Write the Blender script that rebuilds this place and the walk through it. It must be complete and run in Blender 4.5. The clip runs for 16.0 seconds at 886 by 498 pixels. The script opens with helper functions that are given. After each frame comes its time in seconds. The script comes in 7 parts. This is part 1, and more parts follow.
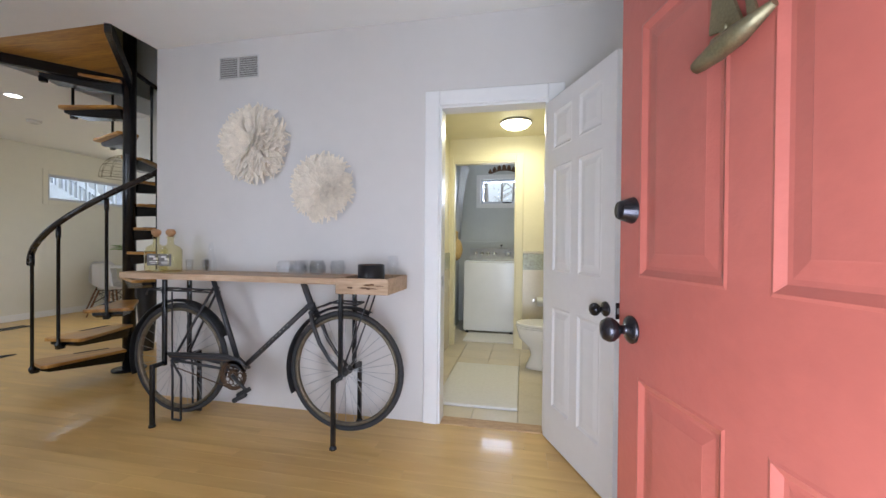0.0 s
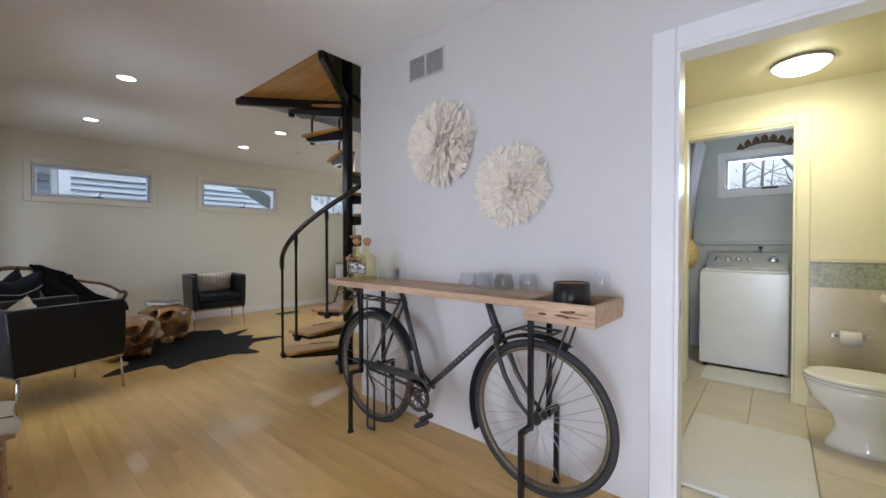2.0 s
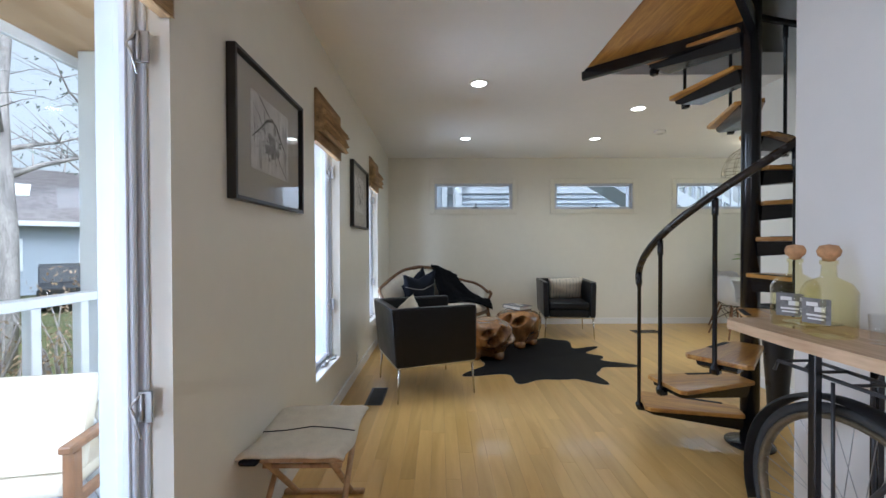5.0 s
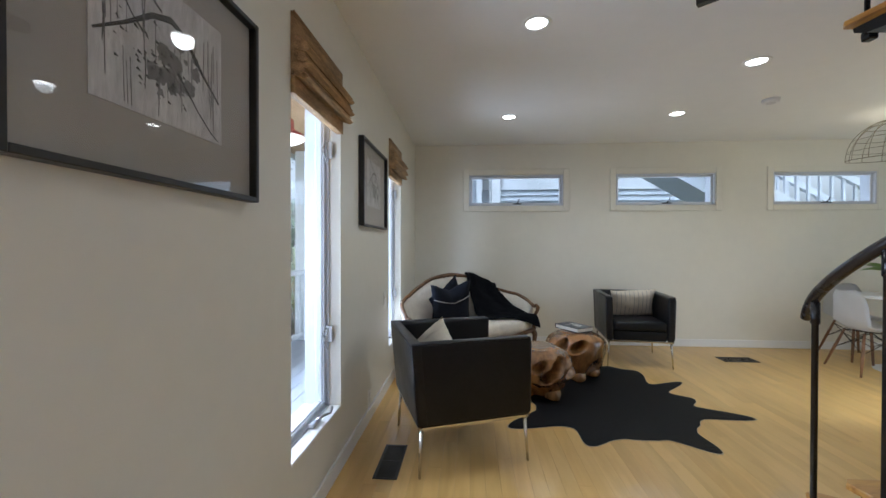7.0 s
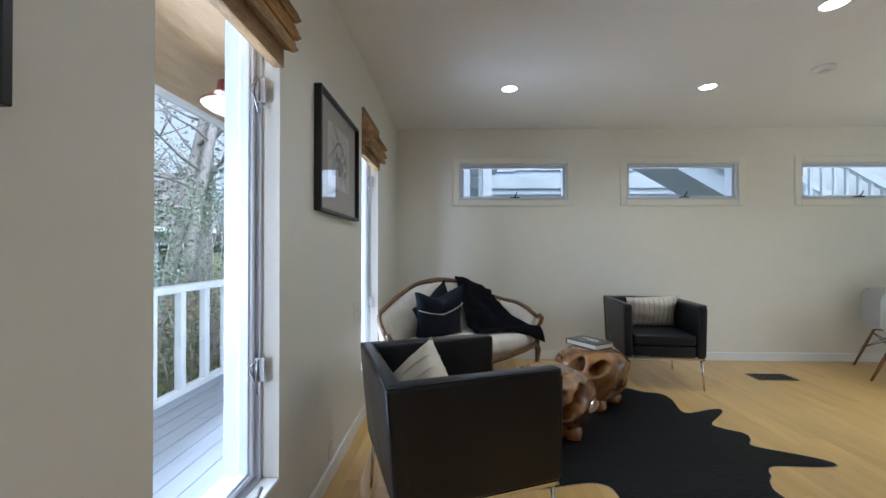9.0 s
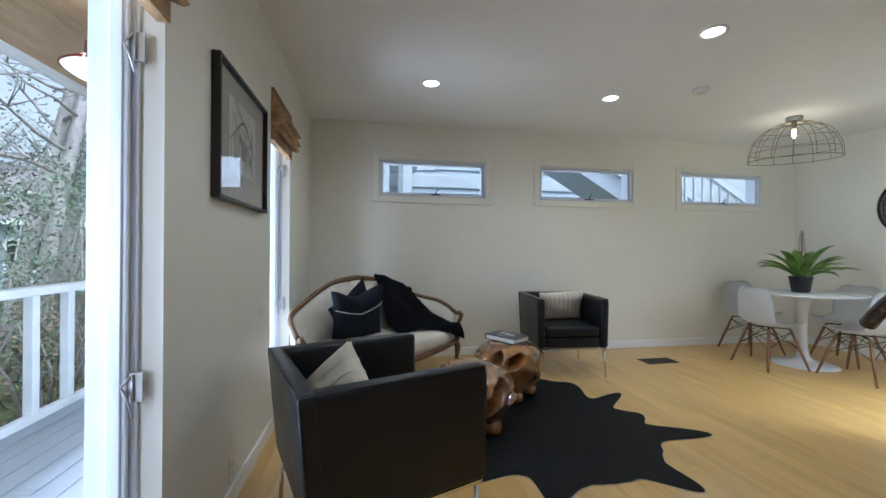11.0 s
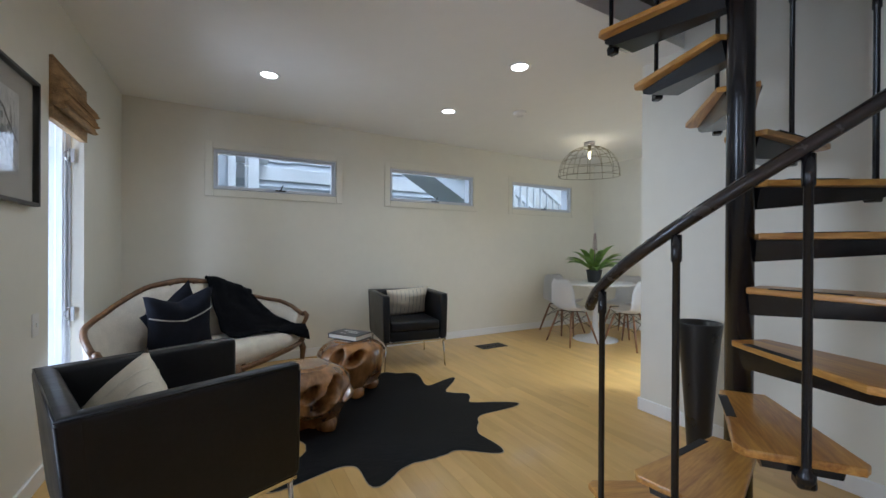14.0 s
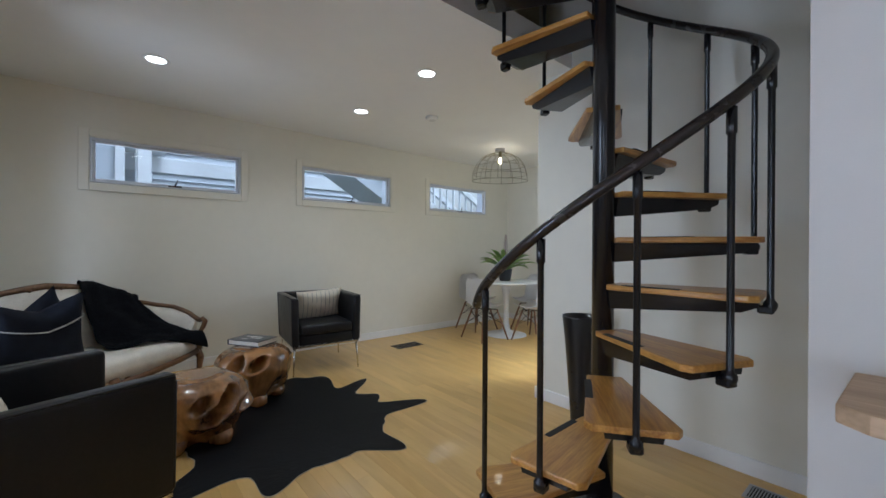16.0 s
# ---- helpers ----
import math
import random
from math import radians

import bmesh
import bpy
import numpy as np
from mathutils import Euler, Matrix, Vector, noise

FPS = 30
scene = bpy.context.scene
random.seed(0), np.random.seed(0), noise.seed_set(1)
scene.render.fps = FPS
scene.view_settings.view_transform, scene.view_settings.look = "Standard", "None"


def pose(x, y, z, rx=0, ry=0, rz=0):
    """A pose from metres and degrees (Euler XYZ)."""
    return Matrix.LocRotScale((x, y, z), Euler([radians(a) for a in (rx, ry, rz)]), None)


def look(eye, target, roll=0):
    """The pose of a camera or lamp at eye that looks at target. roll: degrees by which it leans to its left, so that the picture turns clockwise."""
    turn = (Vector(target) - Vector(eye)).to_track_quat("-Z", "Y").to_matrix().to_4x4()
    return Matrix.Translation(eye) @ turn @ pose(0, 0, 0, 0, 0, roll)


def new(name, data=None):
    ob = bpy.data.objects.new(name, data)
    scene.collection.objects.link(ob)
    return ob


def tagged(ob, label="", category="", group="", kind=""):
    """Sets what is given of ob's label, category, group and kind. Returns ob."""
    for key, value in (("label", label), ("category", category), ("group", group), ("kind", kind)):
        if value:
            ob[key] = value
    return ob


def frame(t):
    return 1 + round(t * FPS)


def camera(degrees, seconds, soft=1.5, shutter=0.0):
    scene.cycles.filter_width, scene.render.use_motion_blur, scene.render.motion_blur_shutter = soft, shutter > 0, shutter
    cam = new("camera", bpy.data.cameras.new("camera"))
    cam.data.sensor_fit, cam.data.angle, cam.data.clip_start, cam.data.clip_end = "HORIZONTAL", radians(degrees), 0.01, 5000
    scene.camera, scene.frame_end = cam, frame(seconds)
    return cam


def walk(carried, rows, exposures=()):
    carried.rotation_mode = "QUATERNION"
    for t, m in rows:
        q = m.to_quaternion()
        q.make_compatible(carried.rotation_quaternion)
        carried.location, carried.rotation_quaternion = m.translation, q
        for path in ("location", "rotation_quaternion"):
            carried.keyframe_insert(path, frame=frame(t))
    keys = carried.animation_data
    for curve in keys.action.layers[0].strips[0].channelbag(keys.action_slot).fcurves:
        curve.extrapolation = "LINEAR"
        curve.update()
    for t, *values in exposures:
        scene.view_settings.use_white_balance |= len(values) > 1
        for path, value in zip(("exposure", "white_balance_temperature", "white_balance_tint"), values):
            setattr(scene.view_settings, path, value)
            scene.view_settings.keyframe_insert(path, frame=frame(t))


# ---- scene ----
cam = camera(97.2, 16.0)
PATH = [
    (0, (0.02, 0.011, 1.145), (-0.383, 1.97, 1.128), 0.5),
    (0.5, (-0.002, 0.158, 1.17), (-0.555, 2.08, 1.143), 0.4),
    (1, (-0.065, 0.301, 1.174), (-0.843, 2.143, 1.149), 0.3),
    (1.5, (-0.129, 0.404, 1.184), (-1.135, 2.132, 1.159), 0.2),
    (2, (-0.178, 0.517, 1.202), (-1.475, 2.04, 1.174), 0.0),
    (2.5, (-0.222, 0.623, 1.222), (-1.777, 1.88, 1.191), -0.1),
    (3, (-0.329, 0.721, 1.232), (-2.06, 1.722, 1.204), -0.2),
    (3.5, (-0.508, 0.819, 1.238), (-2.364, 1.564, 1.212), -0.3),
    (4, (-0.675, 0.912, 1.23), (-2.621, 1.371, 1.205), -0.2),
    (4.5, (-0.859, 0.975, 1.234), (-2.852, 1.145, 1.211), -0.4),
    (7, (-2.0, 0.925, 1.278), (-3.995, 0.782, 1.26), 0.1),
    (7.5, (-2.219, 0.885, 1.282), (-4.213, 0.744, 1.258), 0.3),
    (8, (-2.44, 0.871, 1.261), (-4.435, 0.731, 1.254), 0.1),
    (10.5, (-2.841, 0.804, 1.197), (-4.828, 1.037, 1.204), 0.3),
    (11, (-2.819, 0.827, 1.198), (-4.787, 1.185, 1.204), 0.3),
    (11.5, (-2.799, 0.852, 1.196), (-4.742, 1.324, 1.202), 0.2),
    (12, (-2.766, 0.892, 1.199), (-4.682, 1.466, 1.202), 0.2),
    (12.5, (-2.729, 0.924, 1.206), (-4.609, 1.607, 1.206), 0.3),
    (13, (-2.7, 0.96, 1.21), (-4.539, 1.745, 1.208), 0.3),
    (13.5, (-2.673, 0.984, 1.211), (-4.467, 1.869, 1.209), 0.3),
    (14, (-2.64, 1.012, 1.219), (-4.388, 1.984, 1.214), 0.3),
    (14.5, (-2.604, 1.04, 1.221), (-4.303, 2.095, 1.218), 0.3),
    (15, (-2.572, 1.066, 1.224), (-4.22, 2.199, 1.22), 0.3),
    (15.5, (-2.543, 1.09, 1.226), (-4.137, 2.298, 1.223), 0.3),
    (16, (-2.513, 1.111, 1.23), (-4.055, 2.386, 1.226), 0.3),
]
walk(cam, [(t, look(eye, target, roll)) for t, eye, target, roll in PATH],
     [(0.0, 0.12, 5750, 9), (2.0, 0.12, 5650, 9), (4.5, 0.33, 5450, 6), (7.5, 0.34, 5350, 6), (10.5, 0.32, 5200, 5), (14.5, 0.14, 5350, 6), (16.0, 0.12, 5300, 6)])

# ---- world and light ----
world = bpy.data.worlds.new("overcast_sky")
scene.world = world
world.use_nodes = True
wn = world.node_tree.nodes
sky = wn.new("ShaderNodeTexSky")
sky.sky_type, sky.sun_disc = 'NISHITA', False
sky.sun_elevation, sky.sun_rotation = radians(60), radians(41)
sky.air_density, sky.dust_density, sky.ozone_density = 1.0, 6.0, 1.0
hs = wn.new("ShaderNodeHueSaturation")
hs.inputs["Saturation"].default_value, hs.inputs["Value"].default_value = 0.12, 1.75
world.node_tree.links.new(sky.outputs[0], hs.inputs["Color"])
world.node_tree.links.new(hs.outputs[0], wn["Background"].inputs[0])
wn["Background"].inputs[1].default_value = 0.15

sun = new("sun", bpy.data.lights.new("sun", 'SUN'))
sun.data.energy, sun.data.angle, sun.data.color = 1.0, radians(20), (1.0, 0.96, 0.9)
sun.matrix_world = look((0, 0, 0), (-0.30, -0.35, -0.80))


def window_light(name, x, y, z, rx, rz, w, h, power, col=(0.89, 0.90, 1.0)):
    lamp = new(name, bpy.data.lights.new(name, 'AREA'))
    lamp.data.shape, lamp.data.size, lamp.data.size_y = 'RECTANGLE', w, h
    lamp.data.energy, lamp.data.color = power, col
    lamp.matrix_world = pose(x, y, z, rx, 0, rz)
    return lamp


# daylight entering by the openings of the south wall, the open front door and the west windows
for wx in (-1.92, -3.90, -5.80):
    window_light("window_daylight", wx, -0.95, 1.20, 88, 0, 0.9, 1.5, 46)
window_light("door_daylight", -0.02, -0.52, 0.66, 86, 0, 0.95, 1.15, 50)
for wy in (1.51, 3.39, 5.29):
    window_light("window_daylight", -8.15, wy, 2.25, 90, -90, 1.5, 0.9, 7)
window_light("dining_door_daylight", -4.22, 5.25, 1.15, 90, 90, 1.7, 2.0, 5.5, (1.0, 0.97, 0.94))

# ---- materials ----
def material(name, col, rough=0.5, metal=0.0, vary=0.06, scale=6.0, bump=0.0, bump_scale=60.0, spec=0.5, stretch=(1, 1, 1), tint=None, rnd=0.0, coat=0.0):
    m = bpy.data.materials.new(name)
    m.use_nodes = True
    nt = m.node_tree
    b = nt.nodes["Principled BSDF"]
    b.inputs["Roughness"].default_value, b.inputs["Metallic"].default_value = rough, metal
    b.inputs["Specular IOR Level"].default_value, b.inputs["Coat Weight"].default_value = spec, coat
    tc, mp = nt.nodes.new("ShaderNodeTexCoord"), nt.nodes.new("ShaderNodeMapping")
    mp.inputs["Scale"].default_value = stretch
    nt.links.new(tc.outputs["Object"], mp.inputs[0])
    n1, n2 = nt.nodes.new("ShaderNodeTexNoise"), nt.nodes.new("ShaderNodeTexNoise")
    n1.inputs["Scale"].default_value, n1.inputs["Detail"].default_value = scale, 4
    n2.inputs["Scale"].default_value, n2.inputs["Detail"].default_value = scale * 9, 3
    mix = nt.nodes.new("ShaderNodeMix"); mix.data_type = 'FLOAT'; mix.inputs[0].default_value = 0.4
    for n, k in ((n1, 2), (n2, 3)):
        nt.links.new(mp.outputs[0], n.inputs["Vector"])
        nt.links.new(n.outputs["Fac"], mix.inputs[k])
    ramp = nt.nodes.new("ShaderNodeValToRGB")
    lo = [max(0, c * (1 - 2.2 * vary)) for c in col] if tint is None else list(tint)
    hi = [min(1, c * (1 + 1.6 * vary)) for c in col]
    ramp.color_ramp.elements[0].position, ramp.color_ramp.elements[1].position = 0.3, 0.7
    ramp.color_ramp.elements[0].color, ramp.color_ramp.elements[1].color = (*lo, 1), (*hi, 1)
    nt.links.new(mix.outputs[0], ramp.inputs[0])
    out = ramp.outputs[0]
    if rnd:
        oi = nt.nodes.new("ShaderNodeObjectInfo")
        h = nt.nodes.new("ShaderNodeHueSaturation")
        mr = nt.nodes.new("ShaderNodeMapRange")
        mr.inputs["To Min"].default_value, mr.inputs["To Max"].default_value = 1 - rnd, 1 + rnd
        nt.links.new(oi.outputs["Random"], mr.inputs[0])
        nt.links.new(mr.outputs[0], h.inputs["Value"])
        nt.links.new(out, h.inputs["Color"])
        out = h.outputs[0]
    nt.links.new(out, b.inputs["Base Color"])
    if vary > 0.02:
        rr = nt.nodes.new("ShaderNodeMapRange")
        rr.inputs["To Min"].default_value, rr.inputs["To Max"].default_value = max(0.02, rough - 0.08), min(1, rough + 0.08)
        nt.links.new(n1.outputs["Fac"], rr.inputs[0]); nt.links.new(rr.outputs[0], b.inputs["Roughness"])
    if bump:
        n3, bp = nt.nodes.new("ShaderNodeTexNoise"), nt.nodes.new("ShaderNodeBump")
        n3.inputs["Scale"].default_value, n3.inputs["Detail"].default_value = bump_scale, 3
        nt.links.new(mp.outputs[0], n3.inputs["Vector"]); nt.links.new(n3.outputs["Fac"], bp.inputs["Height"])
        bp.inputs["Strength"].default_value, bp.inputs["Distance"].default_value = bump, 0.01
        nt.links.new(bp.outputs[0], b.inputs["Normal"])
    return m


def thin_glass(name, tint=(0.96, 0.98, 0.98), gloss=(1, 1, 1), ior=1.45, rim=5.0, edge=0.6):
    """A thin clear sheet: light goes straight through, the gloss rises towards grazing."""
    m = bpy.data.materials.new(name)
    m.use_nodes = True
    nt = m.node_tree
    nt.nodes.remove(nt.nodes["Principled BSDF"])
    tr, gl, mix, fr = nt.nodes.new("ShaderNodeBsdfTransparent"), nt.nodes.new("ShaderNodeBsdfGlossy"), nt.nodes.new("ShaderNodeMixShader"), nt.nodes.new("ShaderNodeLayerWeight")
    tr.inputs[0].default_value, gl.inputs[0].default_value, gl.inputs["Roughness"].default_value = (*tint, 1), (*gloss, 1), 0.02
    pw, ma = nt.nodes.new("ShaderNodeMath"), nt.nodes.new("ShaderNodeMath")
    pw.operation, pw.inputs[1].default_value = 'POWER', rim
    ma.operation, ma.inputs[1].default_value, ma.inputs[2].default_value = 'MULTIPLY_ADD', edge, ((ior - 1) / (ior + 1)) ** 2
    nt.links.new(fr.outputs["Facing"], pw.inputs[0]); nt.links.new(pw.outputs[0], ma.inputs[0])
    nt.links.new(ma.outputs[0], mix.inputs[0]); nt.links.new(tr.outputs[0], mix.inputs[1]); nt.links.new(gl.outputs[0], mix.inputs[2])
    nt.links.new(mix.outputs[0], nt.nodes["Material Output"].inputs[0])
    return m


def glow(name, col, strength):
    m = bpy.data.materials.new(name)
    m.use_nodes = True
    b = m.node_tree.nodes["Principled BSDF"]
    b.inputs["Base Color"].default_value = (0.9, 0.9, 0.88, 1)
    b.inputs["Emission Color"].default_value, b.inputs["Emission Strength"].default_value = (*col, 1), strength
    return m


def wood(name, light, dark, rough=0.4, scale=1.6, along=(0.12, 1, 1), rnd=0.12, bump=0.08, coat=0.0, island=False, fine=0.35):
    """Long-grained wood: stretched noise for the figure, finer streaks for pores."""
    m = bpy.data.materials.new(name)
    m.use_nodes = True
    nt = m.node_tree
    L = nt.links.new
    b = nt.nodes["Principled BSDF"]
    b.inputs["Coat Weight"].default_value = coat
    geo, mp = nt.nodes.new("ShaderNodeNewGeometry"), nt.nodes.new("ShaderNodeMapping")
    mp.inputs["Scale"].default_value = along
    oi = nt.nodes.new("ShaderNodeObjectInfo")
    rsrc = geo.outputs["Random Per Island"] if island else oi.outputs["Random"]
    add = nt.nodes.new("ShaderNodeVectorMath"); add.operation = 'ADD'
    sc = nt.nodes.new("ShaderNodeVectorMath"); sc.operation = 'SCALE'; sc.inputs["Scale"].default_value = 13.0
    L(rsrc, sc.inputs[0])
    tc = nt.nodes.new("ShaderNodeTexCoord")
    L(geo.outputs["Position"] if island or rnd else tc.outputs["Object"], add.inputs[0]); L(sc.outputs[0], add.inputs[1])
    L(add.outputs[0], mp.inputs[0])
    n1, n2 = nt.nodes.new("ShaderNodeTexNoise"), nt.nodes.new("ShaderNodeTexNoise")
    n1.inputs["Scale"].default_value, n1.inputs["Detail"].default_value, n1.inputs["Distortion"].default_value = scale * 8, 5, 1.2
    n2.inputs["Scale"].default_value, n2.inputs["Detail"].default_value = scale * 60, 3
    L(mp.outputs[0], n1.inputs["Vector"]); L(mp.outputs[0], n2.inputs["Vector"])
    mix = nt.nodes.new("ShaderNodeMix"); mix.data_type = 'FLOAT'; mix.inputs[0].default_value = fine
    L(n1.outputs["Fac"], mix.inputs[2]); L(n2.outputs["Fac"], mix.inputs[3])
    ramp = nt.nodes.new("ShaderNodeValToRGB")
    ramp.color_ramp.elements[0].position, ramp.color_ramp.elements[1].position = 0.33, 0.62
    ramp.color_ramp.elements[0].color, ramp.color_ramp.elements[1].color = (*dark, 1), (*light, 1)
    L(mix.outputs[0], ramp.inputs[0])
    h, mr = nt.nodes.new("ShaderNodeHueSaturation"), nt.nodes.new("ShaderNodeMapRange")
    mr.inputs["To Min"].default_value, mr.inputs["To Max"].default_value = 1 - rnd, 1 + rnd
    L(rsrc, mr.inputs[0]); L(mr.outputs[0], h.inputs["Value"]); L(ramp.outputs[0], h.inputs["Color"])
    L(h.outputs[0], b.inputs["Base Color"])
    rr = nt.nodes.new("ShaderNodeMapRange")
    rr.inputs["To Min"].default_value, rr.inputs["To Max"].default_value = rough - 0.08, rough + 0.1
    L(n1.outputs["Fac"], rr.inputs[0]); L(rr.outputs[0], b.inputs["Roughness"])
    bp = nt.nodes.new("ShaderNodeBump"); bp.inputs["Strength"].default_value, bp.inputs["Distance"].default_value = bump, 0.004
    L(n2.outputs["Fac"], bp.inputs["Height"]); L(bp.outputs[0], b.inputs["Normal"])
    return m


WALL = material("cream_wall_paint", (0.78, 0.76, 0.675), 0.45, vary=0.015, scale=1.2, bump=0.05, bump_scale=220, spec=0.35)
# Less yellow than the cream walls: the daylight's coolness is put into the colour.
BIKEWALL = material("daylit_wall_paint", (0.68, 0.66, 0.635), 0.5, vary=0.015, scale=1.2, bump=0.05, bump_scale=220, spec=0.3)
CEIL = material("white_ceiling_paint", (0.87, 0.865, 0.84), 0.8, vary=0.01, scale=1.0, bump=0.05, bump_scale=200, spec=0.2)
TRIM = material("white_trim_paint", (0.84, 0.84, 0.83), 0.3, vary=0.015, scale=3)
VINYL = material("white_window_vinyl", (0.66, 0.69, 0.75), 0.3, vary=0.01)
BATHWALL = material("yellow_bath_paint", (0.80, 0.745, 0.52), 0.5, vary=0.015, bump=0.04, bump_scale=200)
LAUNDRYWALL = material("grey_laundry_paint", (0.62, 0.64, 0.62), 0.6, vary=0.02)
UPPERWALL = material("upper_olive_paint", (0.62, 0.58, 0.42), 0.6, vary=0.02)
OAK = wood("honey_oak_floor", (0.70, 0.465, 0.16), (0.58, 0.355, 0.105), rough=0.31, scale=0.9, along=(0.14, 1, 1), rnd=0.07, bump=0.015, coat=0.2, fine=0.12)
OAKREST = wood("honey_oak_floor_rest", (0.70, 0.465, 0.16), (0.58, 0.355, 0.105), rough=0.31, scale=0.9, along=(0.14, 1, 1), rnd=0.07, bump=0.015, coat=0.2, island=True, fine=0.12)
TREADWOOD = wood("orange_pine_tread", (0.62, 0.335, 0.075), (0.29, 0.115, 0.02), rough=0.34, scale=2.0, along=(0.10, 1, 1), rnd=0.0, coat=0.2)
TABLEWOOD = wood("worn_mango_wood", (0.60, 0.44, 0.29), (0.36, 0.24, 0.14), rough=0.55, scale=1.5, along=(0.12, 1, 1), rnd=0.06)
STUMPWOOD = wood("polished_root_wood", (0.37, 0.175, 0.052), (0.045, 0.017, 0.007), rough=0.22, scale=0.6, along=(1, 1, 0.5), rnd=0.05, bump=0.08, coat=0.8, fine=0.2)
FRAMEWOOD = wood("walnut_frame", (0.20, 0.105, 0.045), (0.07, 0.032, 0.014), rough=0.35, scale=2.5, along=(1, 1, 1), rnd=0.04)
LEGWOOD = wood("walnut_dowel", (0.26, 0.13, 0.06), (0.13, 0.06, 0.028), rough=0.45, scale=3, along=(1, 1, 0.2), rnd=0.06)
PALEWOOD = wood("pale_stool_wood", (0.56, 0.38, 0.21), (0.38, 0.23, 0.115), rough=0.5, scale=2.5, along=(0.3, 1, 1), rnd=0.08)
PLY = wood("porch_plywood", (0.58, 0.40, 0.24), (0.43, 0.27, 0.14), rough=0.6, scale=0.8, along=(0.2, 1, 1), rnd=0.05)
STEEL = material("black_painted_steel", (0.010, 0.010, 0.012), 0.22, vary=0.10, scale=9, bump=0.02, bump_scale=70)
RAILBLACK = material("worn_black_handrail", (0.014, 0.012, 0.012), 0.26, vary=0.3, scale=16, tint=(0.032, 0.024, 0.020), bump=0.05)
IRON = material("worn_bike_paint", (0.018, 0.020, 0.024), 0.42, vary=0.3, scale=25, tint=(0.045, 0.045, 0.048), bump=0.08, bump_scale=120)
RUST = material("rusted_chainring", (0.115, 0.07, 0.042), 0.6, 0.5, vary=0.25, scale=40, bump=0.2, bump_scale=150)
RUBBER = material("dusty_tyre_rubber", (0.035, 0.036, 0.038), 0.75, vary=0.2, scale=30, bump=0.15, bump_scale=180)
RIM = material("tarnished_rim", (0.20, 0.17, 0.12), 0.45, 0.7, vary=0.2, scale=30)
CHROME = material("brushed_chrome", (0.70, 0.69, 0.67), 0.22, 1.0, vary=0.04)
NICKEL = material("nickel_hardware", (0.45, 0.45, 0.46), 0.35, 0.9, vary=0.06, scale=20)
BRONZE = material("dark_bronze_knob", (0.05, 0.048, 0.055), 0.25, 0.85, vary=0.1, scale=20)
BRASS = material("weathered_brass", (0.24, 0.21, 0.12), 0.5, 0.8, vary=0.15, scale=25, bump=0.15, bump_scale=60)
LEATHER = material("black_leather", (0.014, 0.0145, 0.0165), 0.33, vary=0.10, scale=7, bump=0.20, bump_scale=16, spec=0.26)
HIDE = material("black_cowhide", (0.0045, 0.005, 0.0065), 0.62, vary=0.45, scale=3.5, bump=0.45, bump_scale=110, stretch=(1, 0.35, 1), spec=0.18)
HIDEEDGE = material("hide_edge_suede", (0.45, 0.38, 0.28), 0.9, vary=0.1)
LINEN = material("cream_linen", (0.75, 0.70, 0.61), 0.9, vary=0.06, scale=12, bump=0.25, bump_scale=350, spec=0.2)
NAVY = material("black_navy_cushion", (0.010, 0.012, 0.020), 0.85, vary=0.15, scale=20, bump=0.2, bump_scale=260, spec=0.2)
FUR = material("black_fur_throw", (0.006, 0.0065, 0.009), 0.95, vary=0.2, scale=30, bump=0.8, bump_scale=90, spec=0.15)
TRIMGREY = material("grey_braid_and_gap_shade", (0.35, 0.34, 0.32), 0.9, vary=0.3, scale=120, bump=0.3, bump_scale=200)
STRIPE = material("grey_stripe_thread", (0.25, 0.25, 0.26), 0.9, vary=0.1)
COTTON = material("cream_cotton", (0.70, 0.645, 0.53), 0.92, vary=0.05, scale=14, bump=0.3, bump_scale=240, spec=0.15)
SHELL = material("white_plastic_shell", (0.80, 0.80, 0.81), 0.28, vary=0.01)
ENAMEL = material("white_enamel", (0.82, 0.83, 0.85), 0.22, vary=0.015)
PORCELAIN = material("white_porcelain", (0.84, 0.83, 0.80), 0.12, vary=0.01, coat=0.3)
CORAL = material("coral_red_door_paint", (0.38, 0.105, 0.078), 0.34, vary=0.05, scale=3, bump=0.06, bump_scale=70)
DOORWHITE = material("white_door_paint", (0.78, 0.77, 0.76), 0.38, vary=0.015, scale=3, bump=0.03, bump_scale=90)
BLACKFRAME = material("black_picture_frame", (0.012, 0.011, 0.010), 0.35, vary=0.15, scale=12)
MATBOARD = material("taupe_mat_board", (0.38, 0.355, 0.315), 0.85, vary=0.02)
PRINT = material("grey_print_paper", (0.60, 0.59, 0.58), 0.8, vary=0.16, scale=5, stretch=(3, 1, 0.7))
INK = material("dark_print_ink", (0.06, 0.058, 0.055), 0.8, vary=0.25, scale=20)
INKGREY = material("grey_print_ink", (0.20, 0.195, 0.19), 0.8, vary=0.25, scale=20)
BAMBOO = material("woven_bamboo_blind", (0.46, 0.31, 0.155), 0.75, vary=0.32, scale=22, stretch=(0.15, 1, 1), bump=0.4, bump_scale=120)
FEATHER = material("cream_feathers", (0.88, 0.80, 0.67), 0.9, vary=0.08, scale=18, bump=0.1, bump_scale=140, spec=0.15)
PLASTICWHITE = material("white_plate_plastic", (0.80, 0.79, 0.76), 0.4, vary=0.01)
VENTGREY = material("white_grille_enamel", (0.66, 0.65, 0.63), 0.45, vary=0.02)
DARKFILL = material("dark_fill_and_duct_shade", (0.03, 0.03, 0.03), 0.9, vary=0.05)
